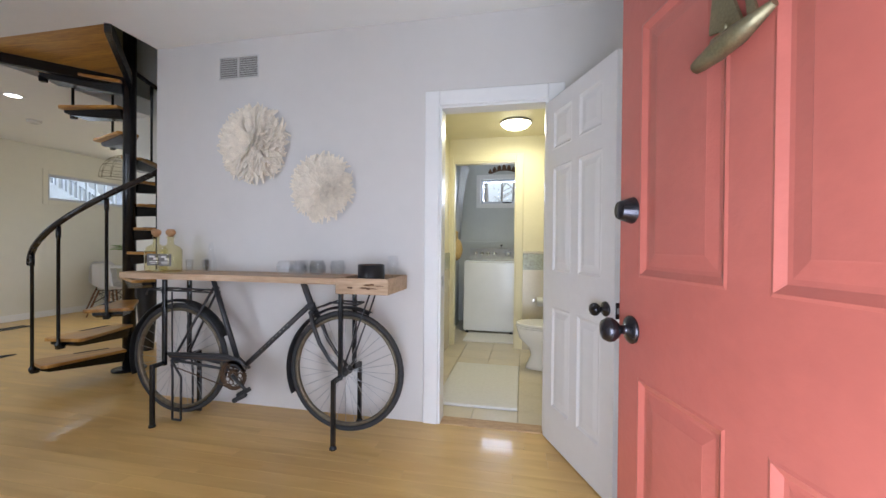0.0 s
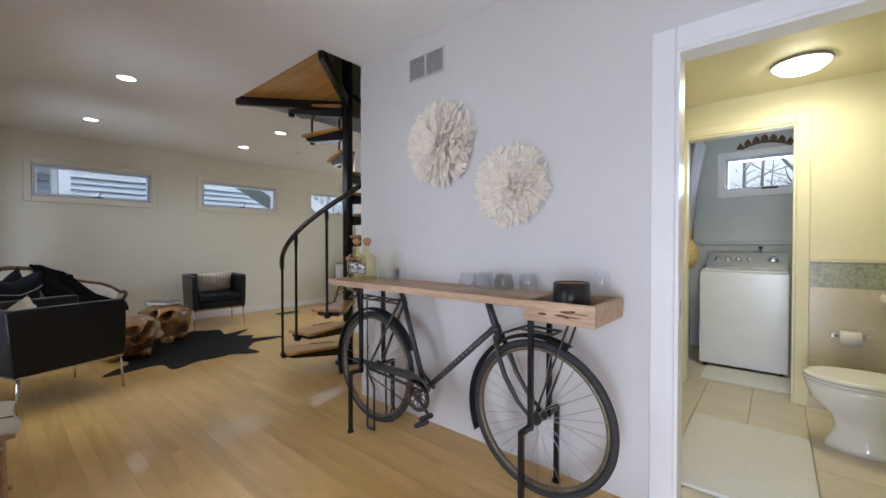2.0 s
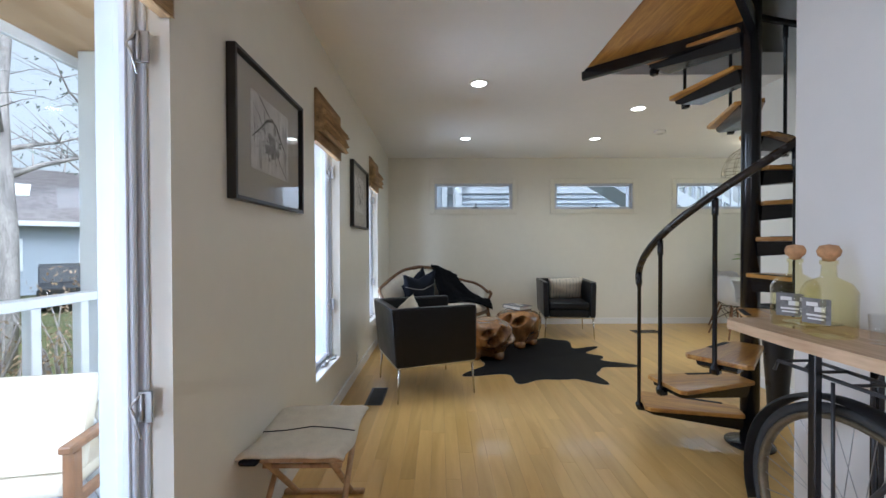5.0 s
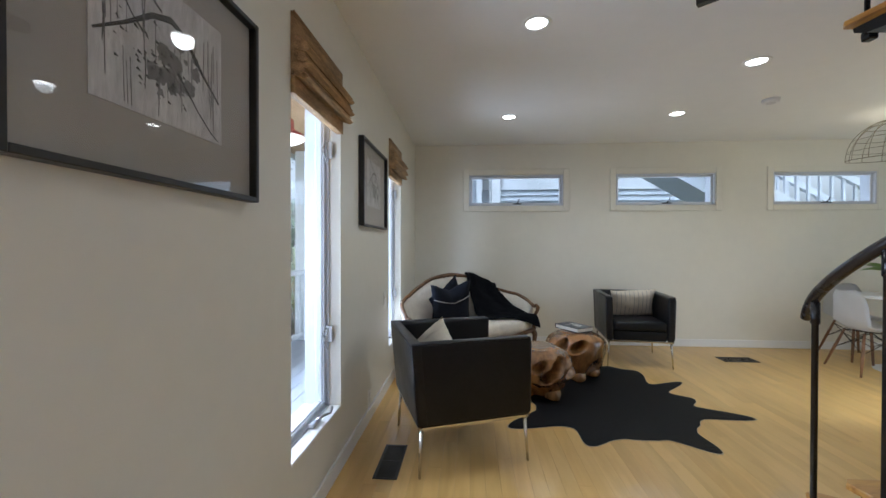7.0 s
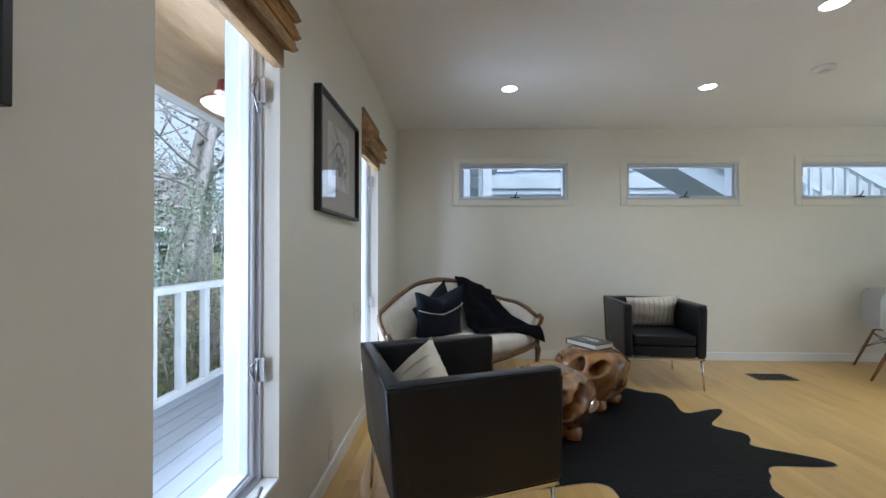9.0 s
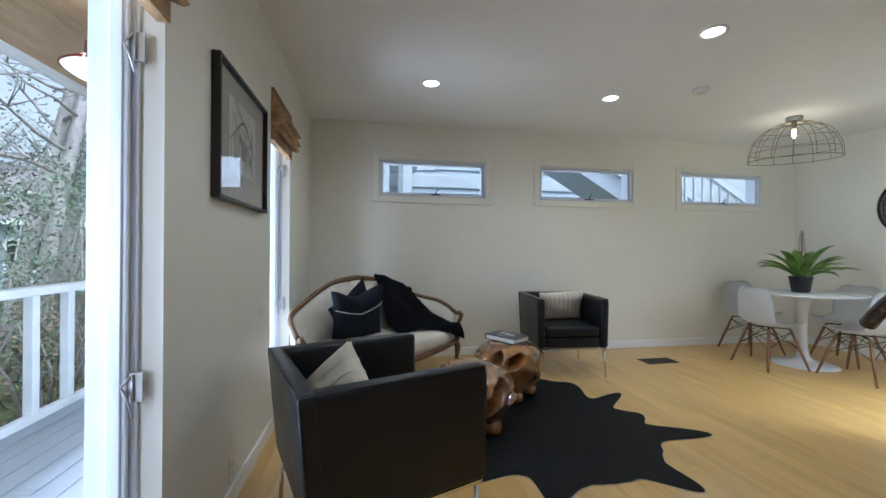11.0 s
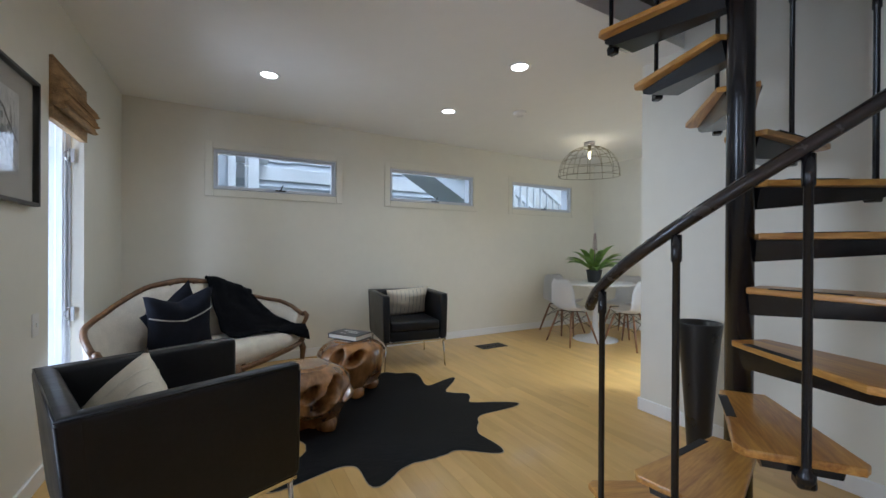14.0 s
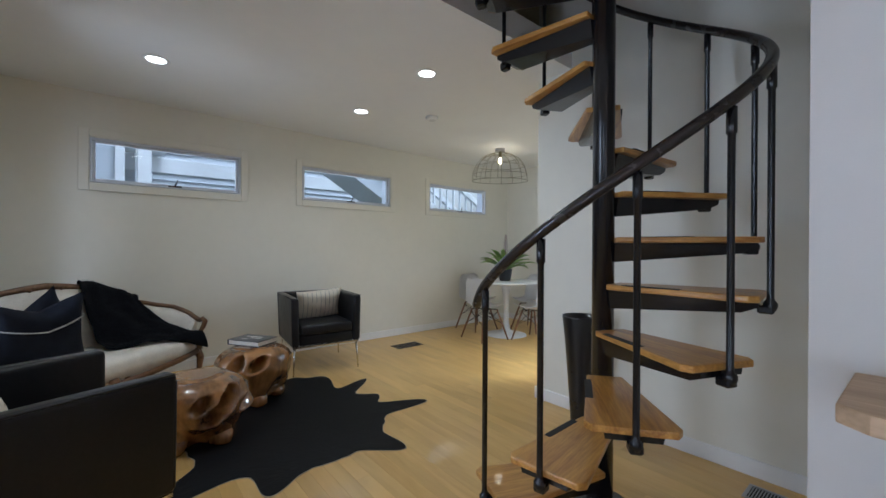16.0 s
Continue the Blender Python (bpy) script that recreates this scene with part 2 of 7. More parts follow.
LEAF = material("green_bromeliad_leaf", (0.31, 0.48, 0.11), 0.36, vary=0.25, scale=9, stretch=(1, 1, 1), bump=0.05)
BLOOM = material("mauve_flower_spike", (0.33, 0.24, 0.24), 0.8, vary=0.2, scale=30)
POT = material("dark_plastic_pot", (0.02, 0.021, 0.022), 0.4, vary=0.1)
CERAMICBLACK = material("black_ceramic", (0.012, 0.012, 0.013), 0.3, vary=0.1)
CORK = material("cork_stopper", (0.48, 0.27, 0.13), 0.8, vary=0.15, scale=60, bump=0.3)
PAPER = material("book_paper", (0.72, 0.69, 0.62), 0.9, vary=0.03)
BOOKCOVER = material("charcoal_book_cover", (0.035, 0.037, 0.045), 0.35, vary=0.2, scale=9)
LABELWHITE = material("label_paper", (0.7, 0.7, 0.68), 0.7, vary=0.02)
TILE = material("cream_floor_tile", (0.66, 0.59, 0.46), 0.3, vary=0.05, scale=5, rnd=0.05)
TILEWALL = material("cream_wall_tile", (0.62, 0.56, 0.43), 0.25, vary=0.04, scale=6)
MOSAIC = material("green_mosaic_band", (0.34, 0.36, 0.26), 0.3, vary=0.25, scale=45)
MAT = material("white_bath_mat", (0.82, 0.81, 0.79), 0.98, vary=0.03, scale=40, bump=0.8, bump_scale=130, spec=0.1)
STRAW = material("yellow_straw", (0.62, 0.44, 0.18), 0.85, vary=0.15, scale=50, bump=0.4, bump_scale=150)
DECKPAINT = material("grey_deck_paint", (0.44, 0.47, 0.53), 0.5, vary=0.05, scale=6, stretch=(0.2, 1, 1), rnd=0.05)
WHITEPAINT = material("white_exterior_paint", (0.80, 0.82, 0.85), 0.45, vary=0.03, scale=4)
HOUSETRIM = material("weathered_house_trim", (0.60, 0.63, 0.69), 0.6, vary=0.05, scale=3)
REDLAMP = material("red_enamel_shade", (0.36, 0.06, 0.055), 0.3, vary=0.05)
BARK = material("grey_brown_bark", (0.42, 0.38, 0.365), 0.95, vary=0.3, scale=7, stretch=(1, 1, 0.2), bump=0.9, bump_scale=18)
EVERGREEN = material("evergreen_leaf", (0.20, 0.27, 0.17), 0.6, vary=0.4, scale=3)
NEEDLE = material("grey_green_needles", (0.24, 0.28, 0.25), 0.7, vary=0.35, scale=2)
DRYLEAF = material("dry_brown_leaf", (0.42, 0.30, 0.20), 0.85, vary=0.3, scale=5)
GRASS = material("winter_lawn", (0.13, 0.14, 0.055), 0.95, vary=0.35, scale=1.5, bump=0.6, bump_scale=25)
SIDING = material("grey_clapboard", (0.40, 0.44, 0.51), 0.6, vary=0.05, scale=3)
ROOF = material("brown_shingle_roof", (0.42, 0.375, 0.375), 0.9, vary=0.2, scale=6, bump=0.4, bump_scale=20)
BRICK = material("chimney_brick", (0.28, 0.15, 0.11), 0.9, vary=0.2, scale=9)
GLASS = thin_glass("clear_glass", (0.96, 0.97, 0.98), ior=1.55, rim=3.8, edge=0.9)
PANE = thin_glass("window_pane_glass", (0.93, 0.95, 0.96))
PICGLASS = thin_glass("picture_glass", (0.98, 0.98, 0.98))
TEQUILA = thin_glass("yellow_green_bottle_glass", (0.93, 0.90, 0.70), ior=1.4, rim=3.0, edge=0.8)
CANGLOW = glow("recessed_lamp_glow", (1.0, 0.93, 0.80), 9.0)
BATHGLOW = glow("bath_lamp_glow", (1.0, 0.88, 0.55), 20.0)
BULBGLOW = glow("filament_glow", (1.0, 0.72, 0.36), 30.0)
PORCHGLOW = glow("porch_shade_inside", (1.0, 0.92, 0.74), 1.1)


# ---- mesh helpers ----
def box(bm, x0, x1, y0, y1, z0, z1, bev=0.0, m=None, seg=1):
    vs = [bm.verts.new((x, y, z)) for z in (z0, z1) for y in (y0, y1) for x in (x0, x1)]
    fs = [bm.faces.new([vs[i] for i in f]) for f in ((0, 2, 3, 1), (4, 5, 7, 6), (0, 1, 5, 4), (2, 6, 7, 3), (0, 4, 6, 2), (1, 3, 7, 5))]
    if bev:
        es = list({e for f in fs for e in f.edges})
        r = bmesh.ops.bevel(bm, geom=es, offset=bev, segments=seg, affect='EDGES', profile=0.6)
        vs = list({v for f in r["faces"] for v in f.verts} | {v for v in vs if v.is_valid})
    if m is not None:
        bmesh.ops.transform(bm, matrix=m, verts=[v for v in vs if v.is_valid])
    return bm


def sweep(bm, pts, r, seg=10, closed=False, cap=True, flat=1.0):
    """A round bar along points; r a number or one radius for each point."""
    pts = [Vector(p) for p in pts]
    n = len(pts)
    rs = r if isinstance(r, (list, tuple)) else [r] * n
    rings, prev = [], None
    for i, p in enumerate(pts):
        a = pts[(i - 1) % n] if closed or i else p
        c = pts[(i + 1) % n] if closed or i < n - 1 else p
        d = (c - a).normalized()
        if prev is None:
            ref = Vector((0, 0, 1)) if abs(d.z) < 0.9 else Vector((1, 0, 0))
            prev = (ref - d * ref.dot(d)).normalized()
        else:
            prev = (prev - d * prev.dot(d)).normalized()
        s = d.cross(prev)
        rings.append([bm.verts.new(p + (prev * math.cos(t) * flat + s * math.sin(t)) * rs[i]) for t in [2 * math.pi * k / seg for k in range(seg)]])
    for i in range(n if closed else n - 1):
        a, c = rings[i], rings[(i + 1) % n]
        for k in range(seg):
            f = bm.faces.new((a[k], a[(k + 1) % seg], c[(k + 1) % seg], c[k])); f.smooth = True
    if cap and not closed:
        bm.faces.new(rings[0][::-1]); bm.faces.new(rings[-1])
    return bm


def lathe(bm, prof, seg=24, c=(0, 0, 0), m=None, cap=True):
    """A turned body: (radius, height) pairs from the bottom to the top."""
    rings = []
    for r, z in prof:
        rings.append([bm.verts.new((c[0] + r * math.cos(2 * math.pi * k / seg), c[1] + r * math.sin(2 * math.pi * k / seg), c[2] + z)) for k in range(seg)])
    for a, b in zip(rings, rings[1:]):
        for k in range(seg):
            f = bm.faces.new((a[k], a[(k + 1) % seg], b[(k + 1) % seg], b[k])); f.smooth = True
    if cap:
        bm.faces.new(rings[0][::-1]); bm.faces.new(rings[-1])
    if m is not None:
        bmesh.ops.transform(bm, matrix=m, verts=[v for ring in rings for v in ring])
    return bm


def prism(bm, poly, z0, z1, bev=0.0, m=None):
    lo = [bm.verts.new((x, y, z0)) for x, y in poly]
    hi = [bm.verts.new((x, y, z1)) for x, y in poly]
    n = len(poly)
    fs = [bm.faces.new(lo[::-1]), bm.faces.new(hi)]
    for i in range(n):
        fs.append(bm.faces.new((lo[i], lo[(i + 1) % n], hi[(i + 1) % n], hi[i])))
    vs = lo + hi
    if bev:
        r = bmesh.ops.bevel(bm, geom=list({e for f in fs for e in f.edges}), offset=bev, segments=2, affect='EDGES', profile=0.6)
        vs = list({v for f in r["faces"] for v in f.verts} | {v for v in vs if v.is_valid})
    if m is not None:
        bmesh.ops.transform(bm, matrix=m, verts=[v for v in vs if v.is_valid])
    return bm


def B():
    return bmesh.new()


def part(name, bm, mat, parent=None, label="", smooth=False):
    me = bpy.data.meshes.new(name)
    bmesh.ops.recalc_face_normals(bm, faces=bm.faces[:])
    bm.to_mesh(me)
    bm.free()
    if smooth:
        for p in me.polygons:
            p.use_smooth = True
    me.materials.append(mat)
    ob = new(name, me)
    if parent is not None:
        ob.parent = parent
    if label:
        ob["label"] = label
    return ob


def thing(name, label, category, m=None, group="", kind=""):
    ob = new(name)
    ob.empty_display_size = 0.1
    if m is not None:
        ob.matrix_basis = m
    return tagged(ob, label, category, group, kind)


def setting(name, bm, mat, label="", category=""):
    return tagged(part(name, bm, mat), label, category, kind="structure")


def wall(name, mat, axis, at, thick, u0, u1, z0, z1, holes=(), label=""):
    """A wall across an axis with holes (u0, u1, z0, z1) that go through it; thick runs from its face, with a sign."""
    us = sorted({u0, u1, *[h[0] for h in holes], *[h[1] for h in holes]})
    zs = sorted({z0, z1, *[h[2] for h in holes], *[h[3] for h in holes]})
    solid = {(i, j): not any(h[0] < (us[i] + us[i + 1]) / 2 < h[1] and h[2] < (zs[j] + zs[j + 1]) / 2 < h[3] for h in holes)
             for i in range(len(us) - 1) for j in range(len(zs) - 1)}
    bm, seen = B(), {}

    def v(u, z, d):
        k = (u, z, d)
        if k not in seen:
            seen[k] = bm.verts.new((at + d * thick, u, z) if axis == 'x' else (u, at + d * thick, z))
        return seen[k]
    for (i, j), s in solid.items():
        if not s:
            continue
        a, b, c, d = us[i], us[i + 1], zs[j], zs[j + 1]
        for k in (0, 1):
            bm.faces.new((v(a, c, k), v(b, c, k), v(b, d, k), v(a, d, k)))
        for (di, dj), e in (((-1, 0), ((a, c), (a, d))), ((1, 0), ((b, c), (b, d))), ((0, -1), ((a, c), (b, c))), ((0, 1), ((a, d), (b, d)))):
            if not solid.get((i + di, j + dj), False):
                bm.faces.new((v(*e[0], 0), v(*e[1], 0), v(*e[1], 1), v(*e[0], 1)))
    return setting(name, bm, mat, label, "wall")


# ---- the shell of the house ----
CZ = 2.60                      # ceiling
SY, NY, WX = 0.18, 2.459, -7.17
SOUTH_WINDOWS = ((-2.235, -1.61), (-4.19, -3.57), (-6.10, -5.50))
WEST_WINDOWS = ((0.90, 2.115), (2.78, 4.0), (4.69, 5.89))
wall("wall_south", WALL, 'y', SY, -0.20, -7.37, 1.6, -0.3, 2.75, [(*w, 0.35, 2.25) for w in SOUTH_WINDOWS] + [(-0.46, 0.52, 0.0, 2.08)], "cream painted wall with tall windows and the front doorway")
wall("wall_west", WALL, 'x', WX, -0.20, -0.02, 6.6, -0.3, 2.75, [(*w, 1.80, 2.20) for w in WEST_WINDOWS], "cream painted end wall with three high windows")
wall("wall_bicycle", BIKEWALL, 'y', NY, 0.11, -2.685, 1.6, -0.05, 2.599, [(-0.51, 0.16, -0.05, 2.035)], "off-white painted wall behind the bicycle table, daylight tone in its colour")
wall("wall_stair_return", WALL, 'x', -2.685, 0.11, 2.57, 3.77, -0.05, 5.0)
wall("wall_stair_niche", WALL, 'y', 3.77, 0.12, -4.50, -2.575, -0.05, 5.0, (), "cream painted wall behind the spiral stair")
wall("wall_dining_east", WALL, 'x', -4.50, 0.12, 3.89, 6.6, -0.05, 2.599, [(4.40, 6.10, 0.0, 2.10)], "cream painted dining wall with a wide opening")
wall("wall_dining_north", WALL, 'y', 6.45, 0.15, -7.37, -4.38, -0.05, 2.75)
wall("wall_entry_east", WALL, 'x', 0.72, 0.15, 0.18, 2.459, -0.05, 2.599)
# upper storey round the stair opening
wall("wall_upper_south", UPPERWALL, 'y', 1.40, -0.1, -5.0, -2.575, 2.78, 5.0)
wall("wall_upper_west", UPPERWALL, 'x', -5.0, -0.1, 1.3, 3.9, 2.78, 5.0)
wall("wall_upper_north", UPPERWALL, 'y', 3.77, 0.12, -5.1, -4.50, 2.78, 5.0)
wall("wall_upper_east", UPPERWALL, 'x', -2.685, 0.11, 1.3, 2.57, 2.78, 5.0)
bm = B(); box(bm, -5.1, -2.57, 1.3, 3.9, 5.0, 5.1); setting("ceiling_upper", bm, CEIL, "white ceiling of the upper stairwell", "ceiling")

# ceiling with the stair opening
bm = B()
OX0, OX1, OY0 = -4.19, -2.685, 2.11
box(bm, -7.37, OX0, -0.02, 6.6, CZ, CZ + 0.18)
box(bm, OX0, 1.6, -0.02, OY0, CZ, CZ + 0.18)
box(bm, OX1, 1.6, OY0, 2.57, CZ, CZ + 0.18)
setting("ceiling", bm, CEIL, "flat white painted ceiling with a stair opening", "ceiling")

# sub-floor under the boards
bm = B()
box(bm, -7.37, 1.6, -0.02, 2.46, -0.12, -0.02)
box(bm, -7.37, -2.57, 2.46, 6.6, -0.12, -0.02)
setting("floor", bm, DARKFILL, "honey coloured oak strip floor", "floor")

# baseboards, each with a rounded top
def baseboard(x0, x1, y0, y1):
    bm = B(); box(bm, x0, x1, y0, y1, 0.0, 0.095, 0.005)
    setting("baseboard", bm, TRIM, "low white painted baseboard", "baseboard")


baseboard(-7.17, -0.58, SY, SY + 0.016)
baseboard(WX, WX + 0.016, SY + 0.018, 6.45)
baseboard(-4.50, -2.69, 3.754, 3.77)
baseboard(-4.516, -4.50, 3.754, 6.45)
baseboard(WX + 0.018, -4.52, 6.434, 6.45)

# ---- spiral stair ----
SC, SR, A0, DA, Z0, RISE = (-3.468, 2.898), 0.618, -110.9, 29.3, 0.15, 0.216
stair = thing("spiral_staircase", "black steel spiral staircase with orange pine treads", "staircase", pose(SC[0], SC[1], 0))
bm = B(); lathe(bm, [(0.05, 0.0), (0.05, 4.2)], 28); part("pole", bm, STEEL, stair)
bm = B(); lathe(bm, [(0.13, 0.0), (0.13, 0.012), (0.055, 0.016)], 28); part("base_plate", bm, STEEL, stair)


def wedge(r0, r1, w0, w1):
    c = 0.022
    return [(r0, -w0), (r1 - c * 1.4, -w1), (r1, -w1 + c), (r1, w1 - c), (r1 - c * 1.4, w1), (r0, w0)]


def tread_meshes():
    bm = B(); prism(bm, wedge(0.045, 0.600, 0.078, 0.156), 0.0, 0.026, 0.007)
    yield bm
    bm = B()
    # steel pan below the board: deep at the pole, shallow at the rim, with a notched lug
    sides = []
    for t in (-1, 1):
        sides.append([bm.verts.new((x, t * w, z)) for x, w, z in ((0.045, 0.050, -0.001), (0.59, 0.095, -0.001), (0.59, 0.09, -0.022), (0.54, 0.08, -0.045), (0.045, 0.030, -0.090))])
    bm.faces.new(sides[0]); bm.faces.new(sides[1][::-1])
    for i in range(5):
        bm.faces.new((sides[0][i], sides[0][(i + 1) % 5], sides[1][(i + 1) % 5], sides[1][i]))
    box(bm, 0.58, 0.63, -0.022, 0.022, -0.05, -0.02, 0.006)
    yield bm
    bm = B(); box(bm, 0.13, 0.36, -0.085, -0.055, 0.0245, 0.0275, m=pose(0, 0, 0, 0, 0, -6))
    yield bm


def baluster_bm(h):
    bm = B()
    lathe(bm, [(0.0, -0.055), (0.016, -0.05), (0.022, -0.035), (0.022, -0.02), (0.013, -0.008), (0.0115, 0.0), (0.0115, h - 0.10), (0.016, h - 0.095), (0.016, h - 0.01)], 12, (SR, 0, 0))
    return bm


NT = 12
first = {}
for k in range(NT):
    m = pose(0, 0, Z0 + 0.04 + RISE * k, 0, 0, A0 + DA * k)
    for name, mat, bm in zip(("tread", "tread_bracket", "grip_strip"), (TREADWOOD, STEEL, DARKFILL), tread_meshes()):
        if k == 0:
            first[name] = part(name, bm, mat, stair)
            first[name].matrix_basis = pose(0, 0, -0.011) @ m
        else:
            bm.free()
            o = first[name].copy(); scene.collection.objects.link(o); o.matrix_basis = pose(0, 0, -0.011) @ m
    bm = baluster_bm(0.870)
    if k == 0:
        first["b"] = part("baluster", bm, STEEL, stair)
        first["b"].matrix_basis = m
    else:
        bm.free()
        o = first["b"].copy(); scene.collection.objects.link(o); o.matrix_basis = m
pts = []
for i in range(-3, NT * 8 + 1):
    k = i / 8.0
    a = radians(A0 + DA * k)
    z = Z0 + 0.05 + 0.874 + RISE * k - (0.0 if k >= 0 else 0.06 * (k * 1.6) ** 2)
    pts.append((SR * math.cos(a), SR * math.sin(a), z))
bm = B(); sweep(bm, pts, 0.0215, 12); part("handrail", bm, RAILBLACK, stair, "worn black spiral handrail")
# triangular landing fixed to the edge of the opening
ax, bx, ay = OX0 + 0.03 - SC[0], OX1 - 0.01 - SC[0], OY0 - SC[1]
bm = B(); prism(bm, [(ax, ay + 0.002), (bx, ay + 0.002), (0.05, -0.02), (-0.05, -0.02)], CZ + 0.02, CZ + 0.06); part("landing", bm, TREADWOOD, stair)


def beam(p, q, z0, z1, w=0.02):
    d = Vector((q[0] - p[0], q[1] - p[1], 0)); L = d.length
    bm = B(); box(bm, 0, L, -w, w, z0, z1, m=pose(p[0], p[1], 0, 0, 0, math.degrees(math.atan2(d.y, d.x))))
    return bm


part("landing_beam", beam((ax, ay), (-0.03, -0.03), CZ - 0.06, CZ + 0.03), STEEL, stair)
part("landing_beam", beam((bx, ay), (0.04, -0.03), CZ - 0.06, CZ + 0.03), STEEL, stair)


# ---- armchairs ----
def armchair(label, m, S=0.67, H=0.745, lean=0.042):
    ch = thing("armchair", label, "armchair", m, "black leather armchairs")
    h, t = S / 2, 0.072

    def rake(bm):
        """The back rakes outwards towards its top, and the arms flare with it."""
        for v in bm.verts:
            f = max(0.0, (v.co.z - 0.28) / (H - 0.28))
            v.co.y -= lean * f * min(1.0, max(0.0, (h - v.co.y) / (2 * h - t)))
            v.co.x += 0.012 * f * (v.co.x / h)
            v.co.x += 0.004 * noise.noise(v.co * 4.0 + Vector((S * 9, 0, 0)))
        return bm
    for name, a in (("arm", (-h + 0.002, -h + t, -h + t - 0.03, h)), ("arm", (h - t, h - 0.002, -h + t - 0.03, h)), ("backrest", (-h, h, -h, -h + t))):
        bm = B(); box(bm, a[0], a[1], a[2], a[3], 0.28, H, 0.026, seg=4); part(name, rake(bm), LEATHER, ch, smooth=True)
    bm = B(); box(bm, -h + t + 0.003, h - t - 0.003, -h + t + 0.003, h - 0.02, 0.28, 0.38, 0.012, seg=2); part("seat_base", bm, LEATHER, ch, smooth=True)
    bm = B(); box(bm, -h + t + 0.006, h - t - 0.006, -h + t + 0.006, h + 0.005, 0.385, 0.475, 0.034, seg=4)
    for v in bm.verts:
        if v.co.z > 0.43:
            v.co.z += 0.012 * (1 - (v.co.x / h) ** 2)
    part("seat_cushion", bm, LEATHER, ch, smooth=True)
    e = h - 0.007
    for pts in ([(-e, h - 0.012, H - 0.006), (-e, 0.0, H - 0.006), (-e, -e, H - 0.006), (0.0, -e, H - 0.006), (e, -e, H - 0.006), (e, 0.0, H - 0.006), (e, h - 0.012, H - 0.006)],
                [(-e, -e, 0.30), (-e, -e, 0.5), (-e, -e, H - 0.02)], [(e, -e, 0.30), (e, -e, 0.5), (e, -e, H - 0.02)],
                [(-e, h - 0.008, 0.30), (-e, h - 0.008, H - 0.03)], [(e, h - 0.008, 0.30), (e, h - 0.008, H - 0.03)]):
        bm = B(); sweep(bm, pts, 0.0055, 6); part("piping", rake(bm), LEATHER, ch)
    bm = B()
    for a, b in (((-h + .02, -h + .02), (h - .02, -h + .02)), ((-h + .02, h - .02), (h - .02, h - .02)), ((-h + .02, -h + .02), (-h + .02, h - .02)), ((h - .02, -h + .02), (h - .02, h - .02))):
        box(bm, min(a[0], b[0]) - 0.01, max(a[0], b[0]) + 0.01, min(a[1], b[1]) - 0.01, max(a[1], b[1]) + 0.01, 0.264, 0.279)
    part("seat_frame", bm, CHROME, ch)
    for sx in (-1, 1):
        for sy in (-1, 1):
            bm = B(); sweep(bm, [(sx * (h - .015), sy * (h - .015), 0.0), (sx * (h - .03), sy * (h - .03), 0.266)], [0.007, 0.011], 10); part("leg", bm, CHROME, ch)
    return ch


CH1, CH2 = pose(-4.535, 0.840, 0, 0, 0, 20.5), pose(-6.54, 2.733, 0, 0, 0, -96.7)
armchair("black leather tub armchair beside the tall windows, back turned", CH1, 0.69)
armchair("black leather tub armchair against the end wall", CH2)

# ---- windows of the long wall ----
def ring(bm, x0, x1, z0, z1, w, y0, y1, bev=0.003):
    box(bm, x0, x0 + w, y0, y1, z0, z1, bev); box(bm, x1 - w, x1, y0, y1, z0, z1, bev)
    box(bm, x0 + w, x1 - w, y0, y1, z0, z0 + w, bev); box(bm, x0 + w, x1 - w, y0, y1, z1 - w, z1, bev)


